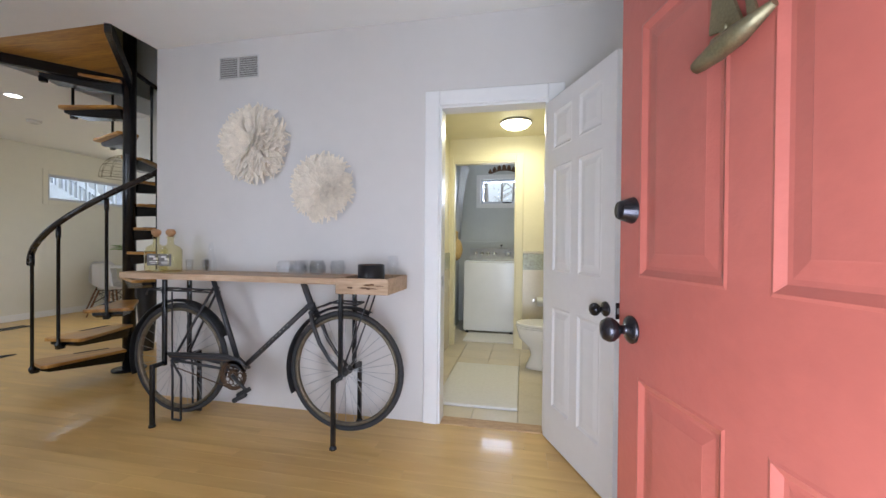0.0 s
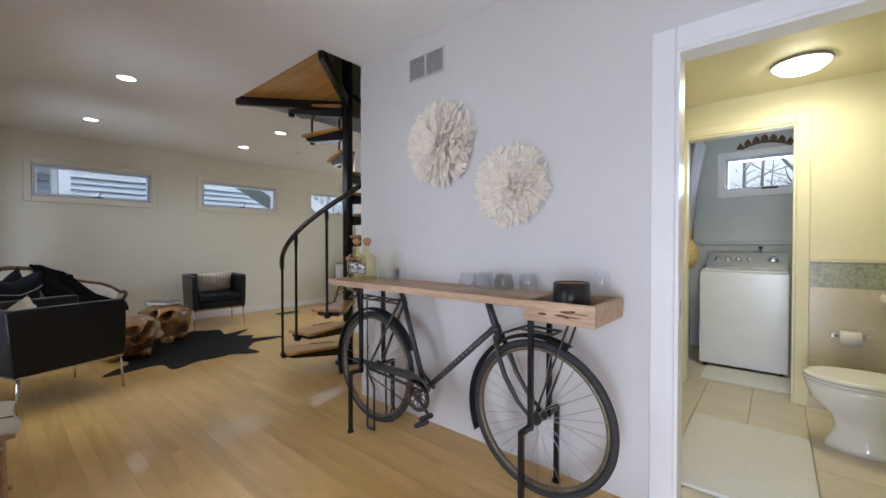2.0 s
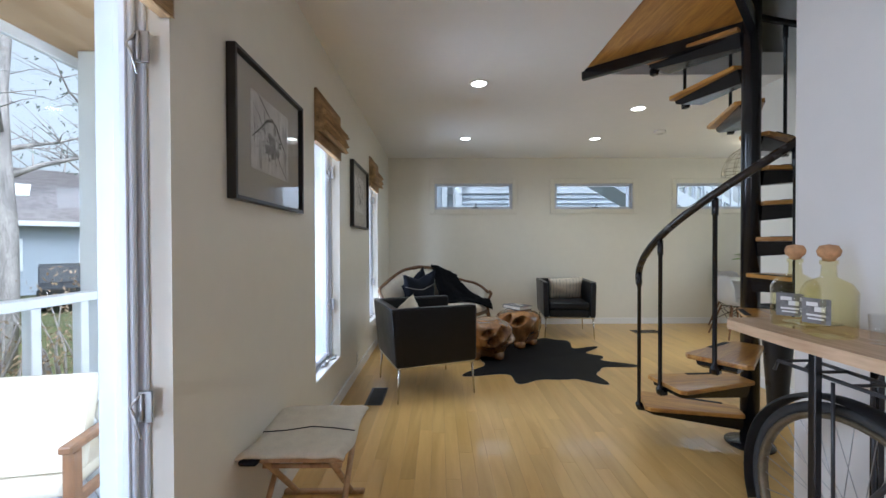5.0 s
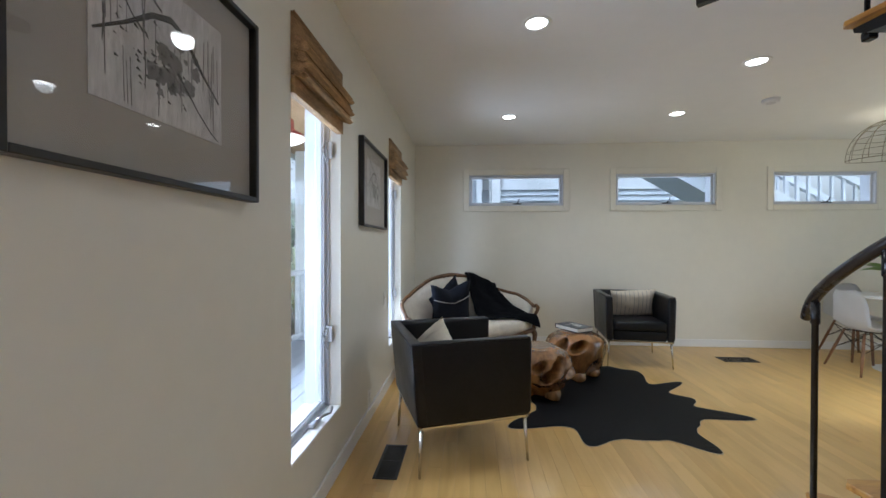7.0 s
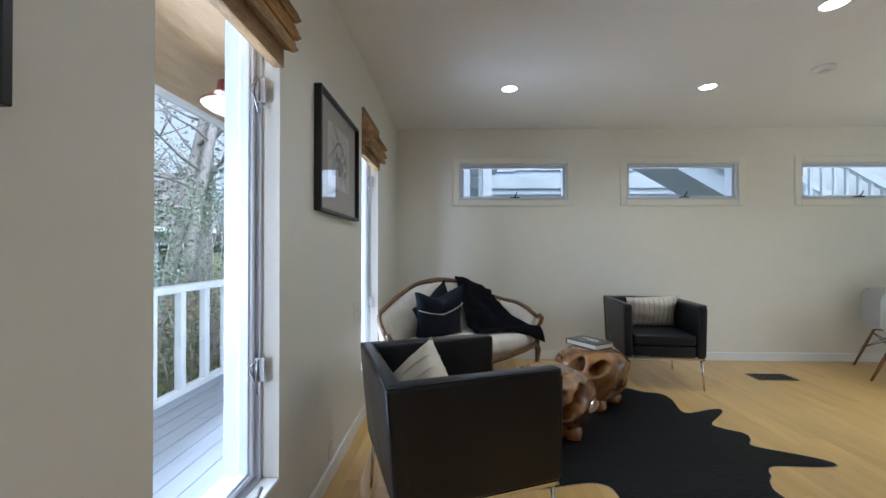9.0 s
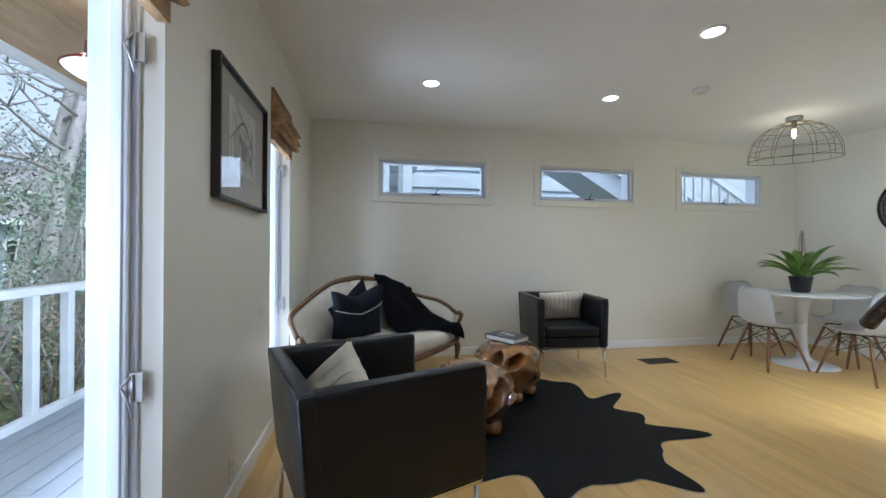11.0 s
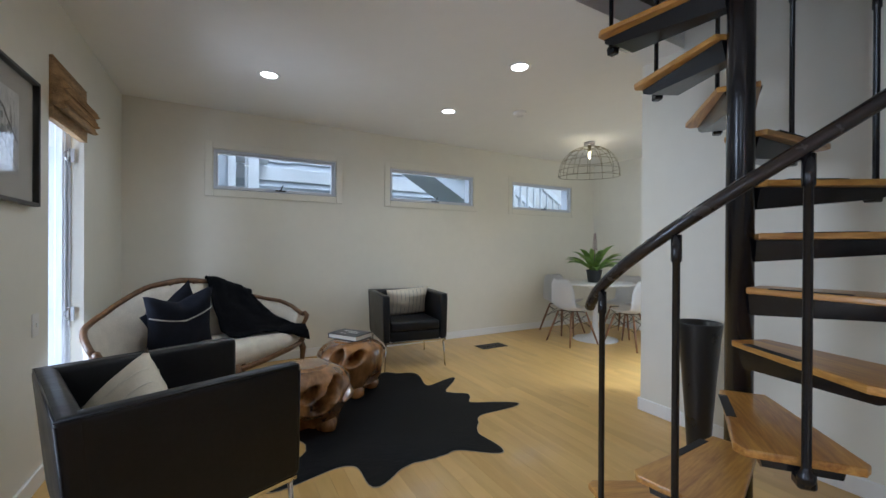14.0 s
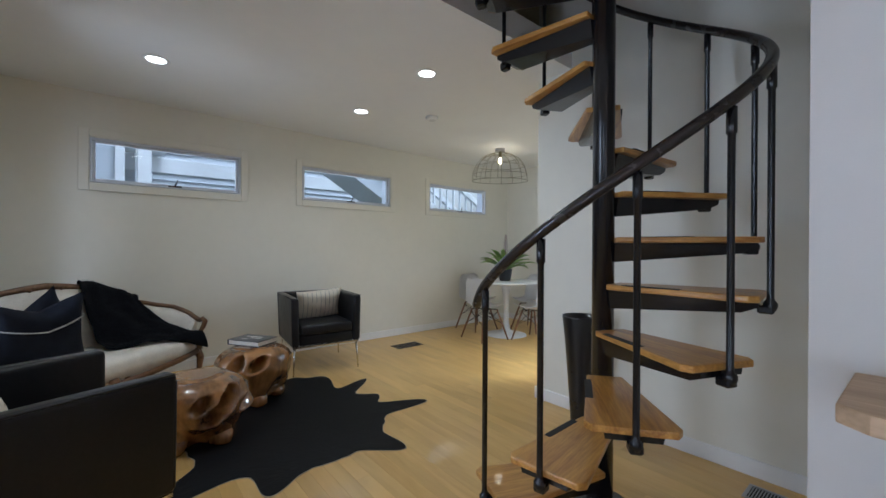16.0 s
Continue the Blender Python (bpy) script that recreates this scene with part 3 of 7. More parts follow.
def south_window(n, x0, x1, z0=0.35, z1=2.25):
    win = thing("window_%d" % n, "tall white casement window with nickel locks", "window", kind="structure")
    bm = B(); ring(bm, x0 + 0.002, x1 - 0.002, z0 + 0.002, z1 - 0.002, 0.014, -0.02, 0.115); ring(bm, x0 + 0.016, x1 - 0.016, z0 + 0.016, z1 - 0.016, 0.009, -0.02, 0.09)
    part("window_frame", bm, VINYL, win)
    bm = B(); ring(bm, x0 + 0.026, x1 - 0.026, z0 + 0.026, z1 - 0.026, 0.016, 0.045, 0.100); ring(bm, x0 + 0.042, x1 - 0.042, z0 + 0.042, z1 - 0.042, 0.007, 0.050, 0.088)
    part("sash", bm, VINYL, win)
    bm = B(); box(bm, x0 + 0.046, x1 - 0.046, 0.068, 0.072, z0 + 0.046, z1 - 0.046)
    o = part("pane", bm, PANE, win); o.visible_shadow = False
    bm = B(); box(bm, x0 + 0.002, x1 - 0.002, 0.117, SY + 0.004, z0 - 0.004, z0 + 0.012, 0.004); part("window_sill", bm, TRIM, win)
    for zz in (0.775, 1.815):
        bm = B(); box(bm, x0 + 0.0255, x0 + 0.033, 0.1005, 0.140, zz - 0.045, zz + 0.045, 0.001)
        lk = part("lock_plate", bm, NICKEL, win, "nickel lock plate")
        bm = B()
        sweep(bm, [(x0 + 0.037, 0.115, zz + 0.04), (x0 + 0.037, 0.115, zz - 0.04)], 0.005, 6)
        sweep(bm, [(x0 + 0.039, 0.112, zz + 0.036), (x0 + 0.042, 0.085, zz + 0.004), (x0 + 0.047, 0.105, zz - 0.03), (x0 + 0.050, 0.122, zz - 0.085)], [0.0045, 0.0045, 0.004, 0.003], 8)
        part("sash_lever", bm, NICKEL, lk, "nickel lever of the sash lock")
    bm = B(); cx = x0 + 0.26
    box(bm, cx - 0.05, cx + 0.05, 0.115, 0.15, z0 + 0.012, z0 + 0.032, 0.006)
    sweep(bm, [(cx, 0.14, z0 + 0.035), (cx - 0.02, 0.165, z0 + 0.05), (cx - 0.10, 0.18, z0 + 0.035), (cx - 0.125, 0.18, z0 + 0.055)], [0.009, 0.008, 0.006, 0.007], 8)
    part("crank_handle", bm, NICKEL, win, "folded nickel crank")
    # woven blind, drawn up
    bl = thing("bamboo_blind", "drawn-up brown woven bamboo roman blind", "blind", pose((x0 + x1) / 2, 0, 0), "bamboo blinds")
    w = (x1 - x0) / 2 - 0.004
    bm = B(); box(bm, -w, w, SY - 0.03, SY + 0.012, 1.99, z1 + 0.0, 0.003); part("valance", bm, BAMBOO, bl)
    for i in range(7):
        zz = 2.12 - i * 0.022
        d = 0.075 + 0.012 * math.sin(i * 2.1)
        bm = B()
        pts = [(-w - 0.006 * (i % 2), SY + 0.012, zz + 0.03), (-w, SY + d * 0.7, zz + 0.015), (-w, SY + d, zz - 0.012), (-w, SY + d - 0.02, zz - 0.022), (-w, SY + 0.012, zz - 0.006)]
        a = [bm.verts.new(p) for p in pts]; c = [bm.verts.new((w + 0.006 * (i % 2), p[1], p[2])) for p in pts]
        for k in range(5):
            bm.faces.new((a[k], a[(k + 1) % 5], c[(k + 1) % 5], c[k]))
        bm.faces.new(a); bm.faces.new(c[::-1])
        part("fold", bm, BAMBOO, bl)
    bm = B(); box(bm, -w, w, SY - 0.025, SY + 0.015, 1.91, 1.99, 0.004); part("hem", bm, BAMBOO, bl)
    bm = B()
    for i in range(46):
        zz = 1.912 + i * 0.0075
        sweep(bm, [(-w, SY + 0.0155 if zz < 1.99 else SY + 0.0125, zz), (w, SY + 0.0155 if zz < 1.99 else SY + 0.0125, zz)], 0.0026, 5)
    part("reeds", bm, BAMBOO, bl)


for i, (a, b) in enumerate(SOUTH_WINDOWS):
    south_window(i + 1, a, b)


def west_window(n, y0, y1, z0=1.80, z1=2.20):
    win = thing("window_%d" % n, "high white awning window with a casing and dark crank", "window", pose(WX, 0, 0, 0, 0, 90), kind="structure")
    # local x runs along the wall, local -y points out of doors
    bm = B(); c = 0.075
    for a in ((y0 - c, y0 - 0.004, z0 - c, z1 + c), (y1 + 0.004, y1 + c, z0 - c, z1 + c), (y0 - 0.004, y1 + 0.004, z0 - c, z0 - 0.004), (y0 - 0.004, y1 + 0.004, z1 + 0.004, z1 + c)):
        box(bm, a[0], a[1], -0.016, -0.0005, a[2], a[3], 0.004)
    part("casing", bm, WALL, win)
    bm = B(); ring(bm, y0 + 0.002, y1 - 0.002, z0 + 0.002, z1 - 0.002, 0.014, -0.008, 0.19); part("window_frame", bm, VINYL, win)
    bm = B(); ring(bm, y0 + 0.017, y1 - 0.017, z0 + 0.016, z1 - 0.016, 0.024, 0.03, 0.07); part("sash", bm, VINYL, win)
    bm = B(); box(bm, y0 + 0.038, y1 - 0.038, 0.048, 0.052, z0 + 0.038, z1 - 0.038)
    o = part("pane", bm, PANE, win); o.visible_shadow = False
    bm = B(); cy = (y0 + y1) / 2 + 0.02
    box(bm, cy - 0.055, cy + 0.055, -0.02, 0.012, z0 + 0.016, z0 + 0.028, 0.004)
    sweep(bm, [(cy, -0.01, z0 + 0.03), (cy + 0.008, -0.03, z0 + 0.05), (cy + 0.02, -0.03, z0 + 0.085)], [0.008, 0.006, 0.005], 8)
    part("crank_handle", bm, BRONZE, win, "dark bronze crank")


for i, (a, b) in enumerate(WEST_WINDOWS):
    west_window(i + 4, a, b)


# ---- panelled doors ----
def panel_door(name, label, m, W, H, T, mat, cols, rows):
    """A door leaf in local x (from the latch edge), y (its thickness) and z."""
    d = thing(name, label, "door", m, kind="structure")
    xs = sorted({0, W, *[v for c in cols for v in c]}); zs = sorted({0.008, H, *[v for r in rows for v in r]})
    bm = B()
    for i in range(len(xs) - 1):
        for j in range(len(zs) - 1):
            cx, cz = (xs[i] + xs[i + 1]) / 2, (zs[j] + zs[j + 1]) / 2
            if not (any(c[0] < cx < c[1] for c in cols) and any(r[0] < cz < r[1] for r in rows)):
                box(bm, xs[i], xs[i + 1], -T / 2, T / 2, zs[j], zs[j + 1])
    bmesh.ops.remove_doubles(bm, verts=bm.verts[:], dist=1e-5)
    dup = {}
    for f in bm.faces[:]:
        dup.setdefault(tuple(round(c, 4) for c in f.calc_center_median()), []).append(f)
    bmesh.ops.delete(bm, geom=[f for fs in dup.values() if len(fs) > 1 for f in fs], context='FACES')
    part("leaf", bm, mat, d)
    for c in cols:
        for r in rows:
            bm = B()
            for s in (-1, 1):
                prev = None
                # moulding slopes in, then the field rises again
                for k, (inset, dep) in enumerate(((0.0, T / 2), (0.006, T / 2 + 0.002), (0.020, T / 2 - 0.006), (0.028, T / 2 - 0.0065), (0.055, T / 2 - 0.003), (0.057, T / 2 - 0.0025))):
                    rg = [bm.verts.new((x, s * dep, z)) for x, z in ((c[0] + inset, r[0] + inset), (c[1] - inset, r[0] + inset), (c[1] - inset, r[1] - inset), (c[0] + inset, r[1] - inset))]
                    if prev:
                        for q in range(4):
                            bm.faces.new((prev[q], prev[(q + 1) % 4], rg[(q + 1) % 4], rg[q]))
                    prev = rg
                bm.faces.new(prev)
            part("panel", bm, mat, d)
    return d


def knob(door, x, z, T, sides, mat=BRONZE):
    for s in sides:
        bm = B()
        lathe(bm, [(0.0, 0.0), (0.034, 0.001), (0.034, 0.006), (0.026, 0.012), (0.011, 0.018), (0.011, 0.032), (0.02, 0.038), (0.029, 0.05), (0.030, 0.06), (0.024, 0.071), (0.01, 0.076), (0.0, 0.077)], 20, cap=False, m=pose(x, s * T / 2, z, -90 * s, 0, 0))
        part("door_knob", bm, mat, door, "dark bronze round knob")


COLS = [(0.089, 0.357), (0.439, 0.72)]
ROWS6 = [(0.24, 0.84), (1.074, 1.667), (1.765, 1.94)]
ang = math.degrees(math.atan2(0.2 - 1.094, 0.5 - 0.268))
front = panel_door("door_1", "open coral red six-panel front door", pose(0.286, 1.099, 0, 0, 0, ang), 0.88, 2.05, 0.042, CORAL, COLS, ROWS6)
knob(front, 0.062, 0.945, 0.042, (-1, 1))
for s in (-1, 1):
    bm = B(); lathe(bm, [(0.033, 0.0), (0.031, 0.006), (0.023, 0.03), (0.021, 0.034), (0.0, 0.034)], 20, cap=False, m=pose(0.055, s * 0.021, 1.235, -90 * s, 0, 0))
    box(bm, -0.003, 0.003, -0.001, 0.003, -0.012, 0.012, m=pose(0.055, s * 0.0545, 1.235))
    part("deadbolt", bm, BRONZE, front, "dark bronze deadbolt")
bm = B(); box(bm, -0.002, 0.001, -0.012, 0.012, 0.88, 0.97); part("latch_plate", bm, BRONZE, front)
# sailing-boat knocker on the middle stile
kn = thing("door_knocker", "weathered brass sailing boat knocker on the red door", "door knocker", pose(0.286, 1.099, 0, 0, 0, ang))
bm = B(); prism(bm, [(0.325, 1.515), (0.397, 1.500), (0.375, 1.555), (0.352, 1.60), (0.338, 1.625)], 0.030, 0.036, 0.001, m=Matrix(((1, 0, 0, 0), (0, 0, -1, 0), (0, 1, 0, 0), (0, 0, 0, 1)))); part("sail", bm, BRASS, kn)
bm = B(); prism(bm, [(0.405, 1.505), (0.425, 1.498), (0.39, 1.60)], 0.030, 0.035, 0.001, m=Matrix(((1, 0, 0, 0), (0, 0, -1, 0), (0, 1, 0, 0), (0, 0, 0, 1)))); part("jib", bm, BRASS, kn)
bm = B(); sweep(bm, [(0.30, -0.038, 1.472), (0.35, -0.042, 1.474), (0.40, -0.042, 1.48), (0.455, -0.036, 1.494)], [0.012, 0.017, 0.017, 0.006], 10); part("hull", bm, BRASS, kn)
bm = B(); sweep(bm, [(0.335, -0.034, 1.50), (0.36, -0.045, 1.492), (0.385, -0.034, 1.50)], 0.006, 8); sweep(bm, [(0.36, -0.021, 1.51), (0.36, -0.04, 1.51)], 0.008, 8); part("striker", bm, BRASS, kn)

hx, hy, ex, ey = 0.163, 2.44, 0.425, 1.822
L = math.hypot(ex - hx, ey - hy)
bathdoor = panel_door("door_2", "open white six-panel bathroom door", pose(ex, ey, 0, 0, 0, math.degrees(math.atan2(hy - ey, hx - ex))), L, 2.0, 0.035, DOORWHITE, [(0.10, 0.305), (0.375, L - 0.095)], [(0.22, 0.80), (1.0, 1.60), (1.70, 1.92)])
knob(bathdoor, 0.06, 0.868, 0.035, (-1, 1))
bm = B(); box(bm, -0.0015, 0.0005, -0.012, 0.012, 0.833, 0.903); part("latch_plate", bm, BRONZE, bathdoor)
bm = B(); box(bm, -0.004, -0.001, -0.006, 0.006, 0.855, 0.88); part("latch_bolt", bm, NICKEL, bathdoor)


def casing(name, x0, x1, ztop, y, w=0.095, t=0.016, mat=TRIM, side=-1, label="white painted door casing"):
    bm = B()
    ya, yb = (y - t, y - 0.0005) if side < 0 else (y + 0.0005, y + t)
    box(bm, x0 - w, x0 - 0.0, ya, yb, 0.0, ztop + w, 0.005); box(bm, x1 + 0.0, x1 + w, ya, yb, 0.0, ztop + w, 0.005)
    box(bm, x0 + 0.0005, x1 - 0.0005, ya + 0.001, yb, ztop, ztop + w, 0.005)
    setting(name, bm, mat, label, "trim")


def jamb(x0, x1, ztop, y0, y1, mat=TRIM):
    bm = B()
    box(bm, x0 + 0.0005, x0 + 0.014, y0, y1, 0.0, ztop - 0.0005); box(bm, x1 - 0.014, x1 - 0.0005, y0, y1, 0.0, ztop - 0.0005)
    box(bm, x0 + 0.0142, x1 - 0.0142, y0, y1, ztop - 0.015, ztop - 0.0005)
    setting("trim", bm, mat, "white painted door jamb", "trim")


casing("trim", -0.51, 0.16, 2.035, NY)
jamb(-0.51, 0.16, 2.035, NY - 0.004, NY + 0.114)
casing("trim", -0.46, 0.52, 2.08, SY, side=1)
jamb(-0.46, 0.52, 2.08, -0.022, SY + 0.004)
bm = B(); box(bm, -0.445, 0.505, -0.06, 0.18, -0.03, 0.012, 0.006); setting("threshold", bm, TRIM, "painted front door threshold", "threshold")
bm = B(); box(bm, -0.495, 0.145, NY + 0.0, NY + 0.11, -0.01, 0.006, 0.003); setting("threshold", bm, PALEWOOD, "wooden bathroom threshold strip", "threshold")
bm = B(); box(bm, -0.4965, -0.4945, NY + 0.02, NY + 0.05, 0.88, 0.95); setting("strike_plate", bm, NICKEL, "nickel strike plate in the door jamb", "strike plate")

# ---- bathroom and laundry ----
BY0, BY1, LY1 = 2.57, 4.45, 6.05
wall("wall_bath_west", BATHWALL, 'x', -0.82, -0.1, BY0, BY1, -0.05, 2.40)
wall("wall_bath_east", BATHWALL, 'x', 1.40, 0.1, BY0, BY1, -0.05, 2.40)
wall("wall_bath_south", BATHWALL, 'y', BY0 + 0.012, -0.011, -0.82, 1.40, -0.05, 2.40, [(-0.51, 0.16, -0.05, 2.035)])
wall("wall_bath_north", BATHWALL, 'y', BY1, 0.10, -0.92, 1.5, -0.05, 2.40, [(-0.776, -0.066, -0.05, 2.10)], "yellow painted bathroom wall with the laundry doorway")
bm = B(); box(bm, -0.92, 1.5, BY0, BY1 + 0.1, 2.37, 2.45); setting("ceiling_bath", bm, BATHWALL, "pale yellow bathroom ceiling", "ceiling")
bm = B(); box(bm, -0.92, 1.5, 2.46, LY1 + 0.1, -0.12, -0.012); setting("floor_bath", bm, TILEWALL, "cream tiled bathroom floor", "floor")
casing("trim", -0.776, -0.066, 2.10, BY1, w=0.08, mat=BATHWALL, label="pale yellow painted door casing")
jamb(-0.776, -0.066, 2.10, BY1 - 0.004, BY1 + 0.104, BATHWALL)
wall("wall_laundry_west", LAUNDRYWALL, 'x', -0.95, -0.1, BY1 + 0.1, LY1, -0.05, 2.5)
wall("wall_laundry_east", LAUNDRYWALL, 'x', 0.75, 0.1, BY1 + 0.1, LY1, -0.05, 2.5)
wall("wall_laundry_north", LAUNDRYWALL, 'y', LY1, 0.15, -1.05, 0.85, -0.05, 2.5, [(-0.63, 0.30, 1.80, 2.17)], "grey laundry wall with a high window")
bm = B(); box(bm, -1.05, 0.85, BY1 + 0.1, LY1 + 0.1, 2.45, 2.53); setting("ceiling_laundry", bm, CEIL, "white laundry ceiling", "ceiling")
bm = B(); box(bm, -0.95, 0.75, LY1 - 0.10, LY1, 0.0, 1.19, 0.003); box(bm, -0.95, 0.75, LY1 - 0.13, LY1, 1.191, 1.215, 0.003)
setting("wall_laundry_ledge", bm, LAUNDRYWALL, "grey ledge behind the washing machine", "wall")
win = thing("window_7", "small white laundry window", "window", kind="structure")
bm = B(); ring(bm, -0.70, 0.37, 1.73, 2.24, 0.07, LY1 - 0.016, LY1 - 0.0005); part("casing", bm, TRIM, win)
bm = B(); ring(bm, -0.628, 0.298, 1.802, 2.168, 0.03, LY1 + 0.02, LY1 + 0.14); part("window_frame", bm, VINYL, win)
bm = B(); box(bm, -0.60, 0.27, LY1 + 0.08, LY1 + 0.084, 1.83, 2.14); o = part("pane", bm, PANE, win); o.visible_shadow = False
bm = B(); box(bm, -0.30, -0.16, LY1 - 0.03, LY1 + 0.01, 1.802, 1.816, 0.004); part("crank_handle", bm, BRONZE, win)
# tiled dado with a mosaic band
x0, x1 = 0.016, 1.40
bm = B(); box(bm, x0, x1, BY1 - 0.010, BY1 - 0.0005, 0.0, 0.885); setting("trim", bm, TILEWALL, "cream wall tiles below a mosaic band", "tiling")
bm = B(); box(bm, x0, x1, BY1 - 0.013, BY1 - 0.0005, 0.905, 1.065); box(bm, x0, x1, BY1 - 0.010, BY1 - 0.0005, 0.886, 0.904); setting("trim", bm, MOSAIC, "green and cream mosaic tile band", "tiling")
bm = B(); box(bm, x0, x1, BY1 - 0.02, BY1 - 0.0005, 1.066, 1.09, 0.005); setting("trim", bm, TILEWALL, "cream tile border", "tiling")
bm = B(); box(bm, -0.8195, -0.81, BY0 + 0.02, BY1 - 0.01, 0.0, 0.885); setting("trim", bm, TILEWALL, "cream wall tiles", "tiling")
bm = B(); box(bm, -0.8195, -0.807, BY0 + 0.02, BY1 - 0.01, 0.886, 1.065); setting("trim", bm, MOSAIC, "green and cream mosaic tile band", "tiling")
# ceiling lamp
lamp = thing("bathroom_ceiling_light", "round frosted ceiling light, switched on", "ceiling light", pose(-0.065, 3.93, 2.37))
bm = B(); lathe(bm, [(0.15, -0.02), (0.155, -0.001)], 28); part("lamp_base", bm, NICKEL, lamp)
bm = B(); lathe(bm, [(0.0, -0.075), (0.06, -0.07), (0.11, -0.052), (0.14, -0.025), (0.145, -0.021)], 28, cap=False); part("diffuser", bm, BATHGLOW, lamp, "frosted glass diffuser, glowing", True)
L_ = window_light("bathroom_lamp", -0.065, 3.93, 2.285, 0, 0, 0.24, 0.24, 7.5, (1.0, 0.88, 0.60))
window_light("laundry_daylight", -0.16, LY1 + 0.35, 2.0, 90, 180, 0.9, 0.4, 18)
# mats
def bath_mat(x0, x1, y0, y1):
    bm = B(); box(bm, x0, x1, y0, y1, 0.001, 0.022, 0.009, seg=2)
    o = part("bath_mat", bm, MAT, smooth=True); tagged(o, "white tufted cotton mat on the tiles", "mat", "bath mats")


bath_mat(-0.60, -0.01, 2.75, 3.74)
bath_mat(-0.68, -0.05, 4.64, 5.08)
# washing machine
wm = thing("washing_machine", "white top-loading washing machine with a dial console", "washing machine", pose(-0.415, 5.12, 0))
bm = B(); box(bm, -0.335, 0.335, 0, 0.68, 0.03, 0.93, 0.012, seg=2); part("body", bm, ENAMEL, wm)
bm = B(); box(bm, -0.325, 0.325, 0.01, 0.50, 0.931, 0.95, 0.008, seg=2); part("lid", bm, ENAMEL, wm)
bm = B(); prism(bm, [(0.50, 0.931), (0.68, 0.931), (0.68, 1.10), (0.60, 1.11), (0.52, 0.97)], -0.33, 0.33, 0.006, m=Matrix(((0, 0, 1, 0), (1, 0, 0, 0), (0, 1, 0, 0), (0, 0, 0, 1)))); part("console", bm, NICKEL, wm, "grey control console")
for i, x in enumerate((-0.24, -0.15, -0.06, 0.03, 0.22)):
    r = 0.022 if i < 4 else 0.036
    bm = B(); lathe(bm, [(r * 1.2, 0), (r * 1.2, 0.004), (r, 0.006), (r * 0.9, 0.022), (0, 0.022)], 16, cap=False, m=pose(x, 0.555, 1.035, 60, 0, 0)); part("dial", bm, CHROME, wm)
for sx in (-0.29, 0.29):
    for yy in (0.05, 0.62):
        bm = B(); lathe(bm, [(0.02, 0), (0.02, 0.035)], 10, (sx, yy, 0)); part("foot", bm, POT, wm)
# water taps above the machine
tp = thing("washer_tap", "small chrome water tap on the laundry ledge", "tap", pose(-0.30, 5.95, 0))
bm = B(); sweep(bm, [(0, 0.0, 1.14), (0, -0.05, 1.14), (0, -0.06, 1.12)], 0.008, 8); part("spout", bm, NICKEL, tp)
bm = B(); lathe(bm, [(0.006, 0), (0.02, 0.01), (0.02, 0.02), (0, 0.024)], 10, (0, -0.04, 1.145), cap=False); part("tap_handle", bm, BRONZE, tp)
# toilet, facing the room's west side
wc = thing("toilet", "white porcelain toilet with a closed lid", "toilet", pose(-0.03, 3.80, 0))
def oval(bm, prof, n=28):
    rings = []
    for cx, a, b, z in prof:
        rings.append([bm.verts.new((cx + a * math.cos(2 * math.pi * k / n) * (1.0 if math.cos(2 * math.pi * k / n) < 0 else 0.9), b * math.sin(2 * math.pi * k / n), z)) for k in range(n)])
    for a, b in zip(rings, rings[1:]):
        for k in range(n):
            f = bm.faces.new((a[k], a[(k + 1) % n], b[(k + 1) % n], b[k])); f.smooth = True
    bm.faces.new(rings[0][::-1]); bm.faces.new(rings[-1])
    return bm


part("bowl", oval(B(), [(0.30, 0.22, 0.11, 0.0), (0.30, 0.21, 0.105, 0.03), (0.30, 0.17, 0.085, 0.12), (0.29, 0.18, 0.10, 0.19), (0.26, 0.24, 0.16, 0.28), (0.25, 0.255, 0.185, 0.36), (0.25, 0.255, 0.185, 0.385)]), PORCELAIN, wc)
part("seat", oval(B(), [(0.25, 0.262, 0.19, 0.388), (0.25, 0.266, 0.194, 0.398), (0.25, 0.26, 0.19, 0.405)]), PORCELAIN, wc)
part("lid", oval(B(), [(0.25, 0.26, 0.19, 0.408), (0.25, 0.264, 0.192, 0.42), (0.25, 0.245, 0.175, 0.430)]), PORCELAIN, wc)
bm = B(); box(bm, 0.46, 0.68, -0.22, 0.22, 0.36, 0.74, 0.025, seg=3); box(bm, 0.40, 0.60, -0.10, 0.10, 0.10, 0.37, 0.02); part("tank", bm, PORCELAIN, wc)
bm = B(); box(bm, 0.45, 0.69, -0.23, 0.23, 0.742, 0.775, 0.01, seg=2); part("tank_lid", bm, PORCELAIN, wc)
# paper holder
tp = thing("toilet_paper_holder", "chrome wall holder with a white paper roll", "toilet paper holder", pose(0.22, BY1 - 0.011, 0.555))
for sx in (-0.085, 0.085):
    bm = B(); box(bm, sx - 0.014, sx + 0.014, -0.055, 0.0, -0.018, 0.018, 0.004); part("bracket", bm, CHROME, tp)
bm = B(); lathe(bm, [(0.02, -0.052), (0.052, -0.052), (0.052, 0.052), (0.02, 0.052)], 24, m=pose(0, -0.06, -0.01, 0, 90, 0)); part("paper_roll", bm, LABELWHITE, tp)
bm = B(); sweep(bm, [(-0.085, -0.05, 0), (0.085, -0.05, 0)], 0.008, 8); part("bar", bm, CHROME, tp)
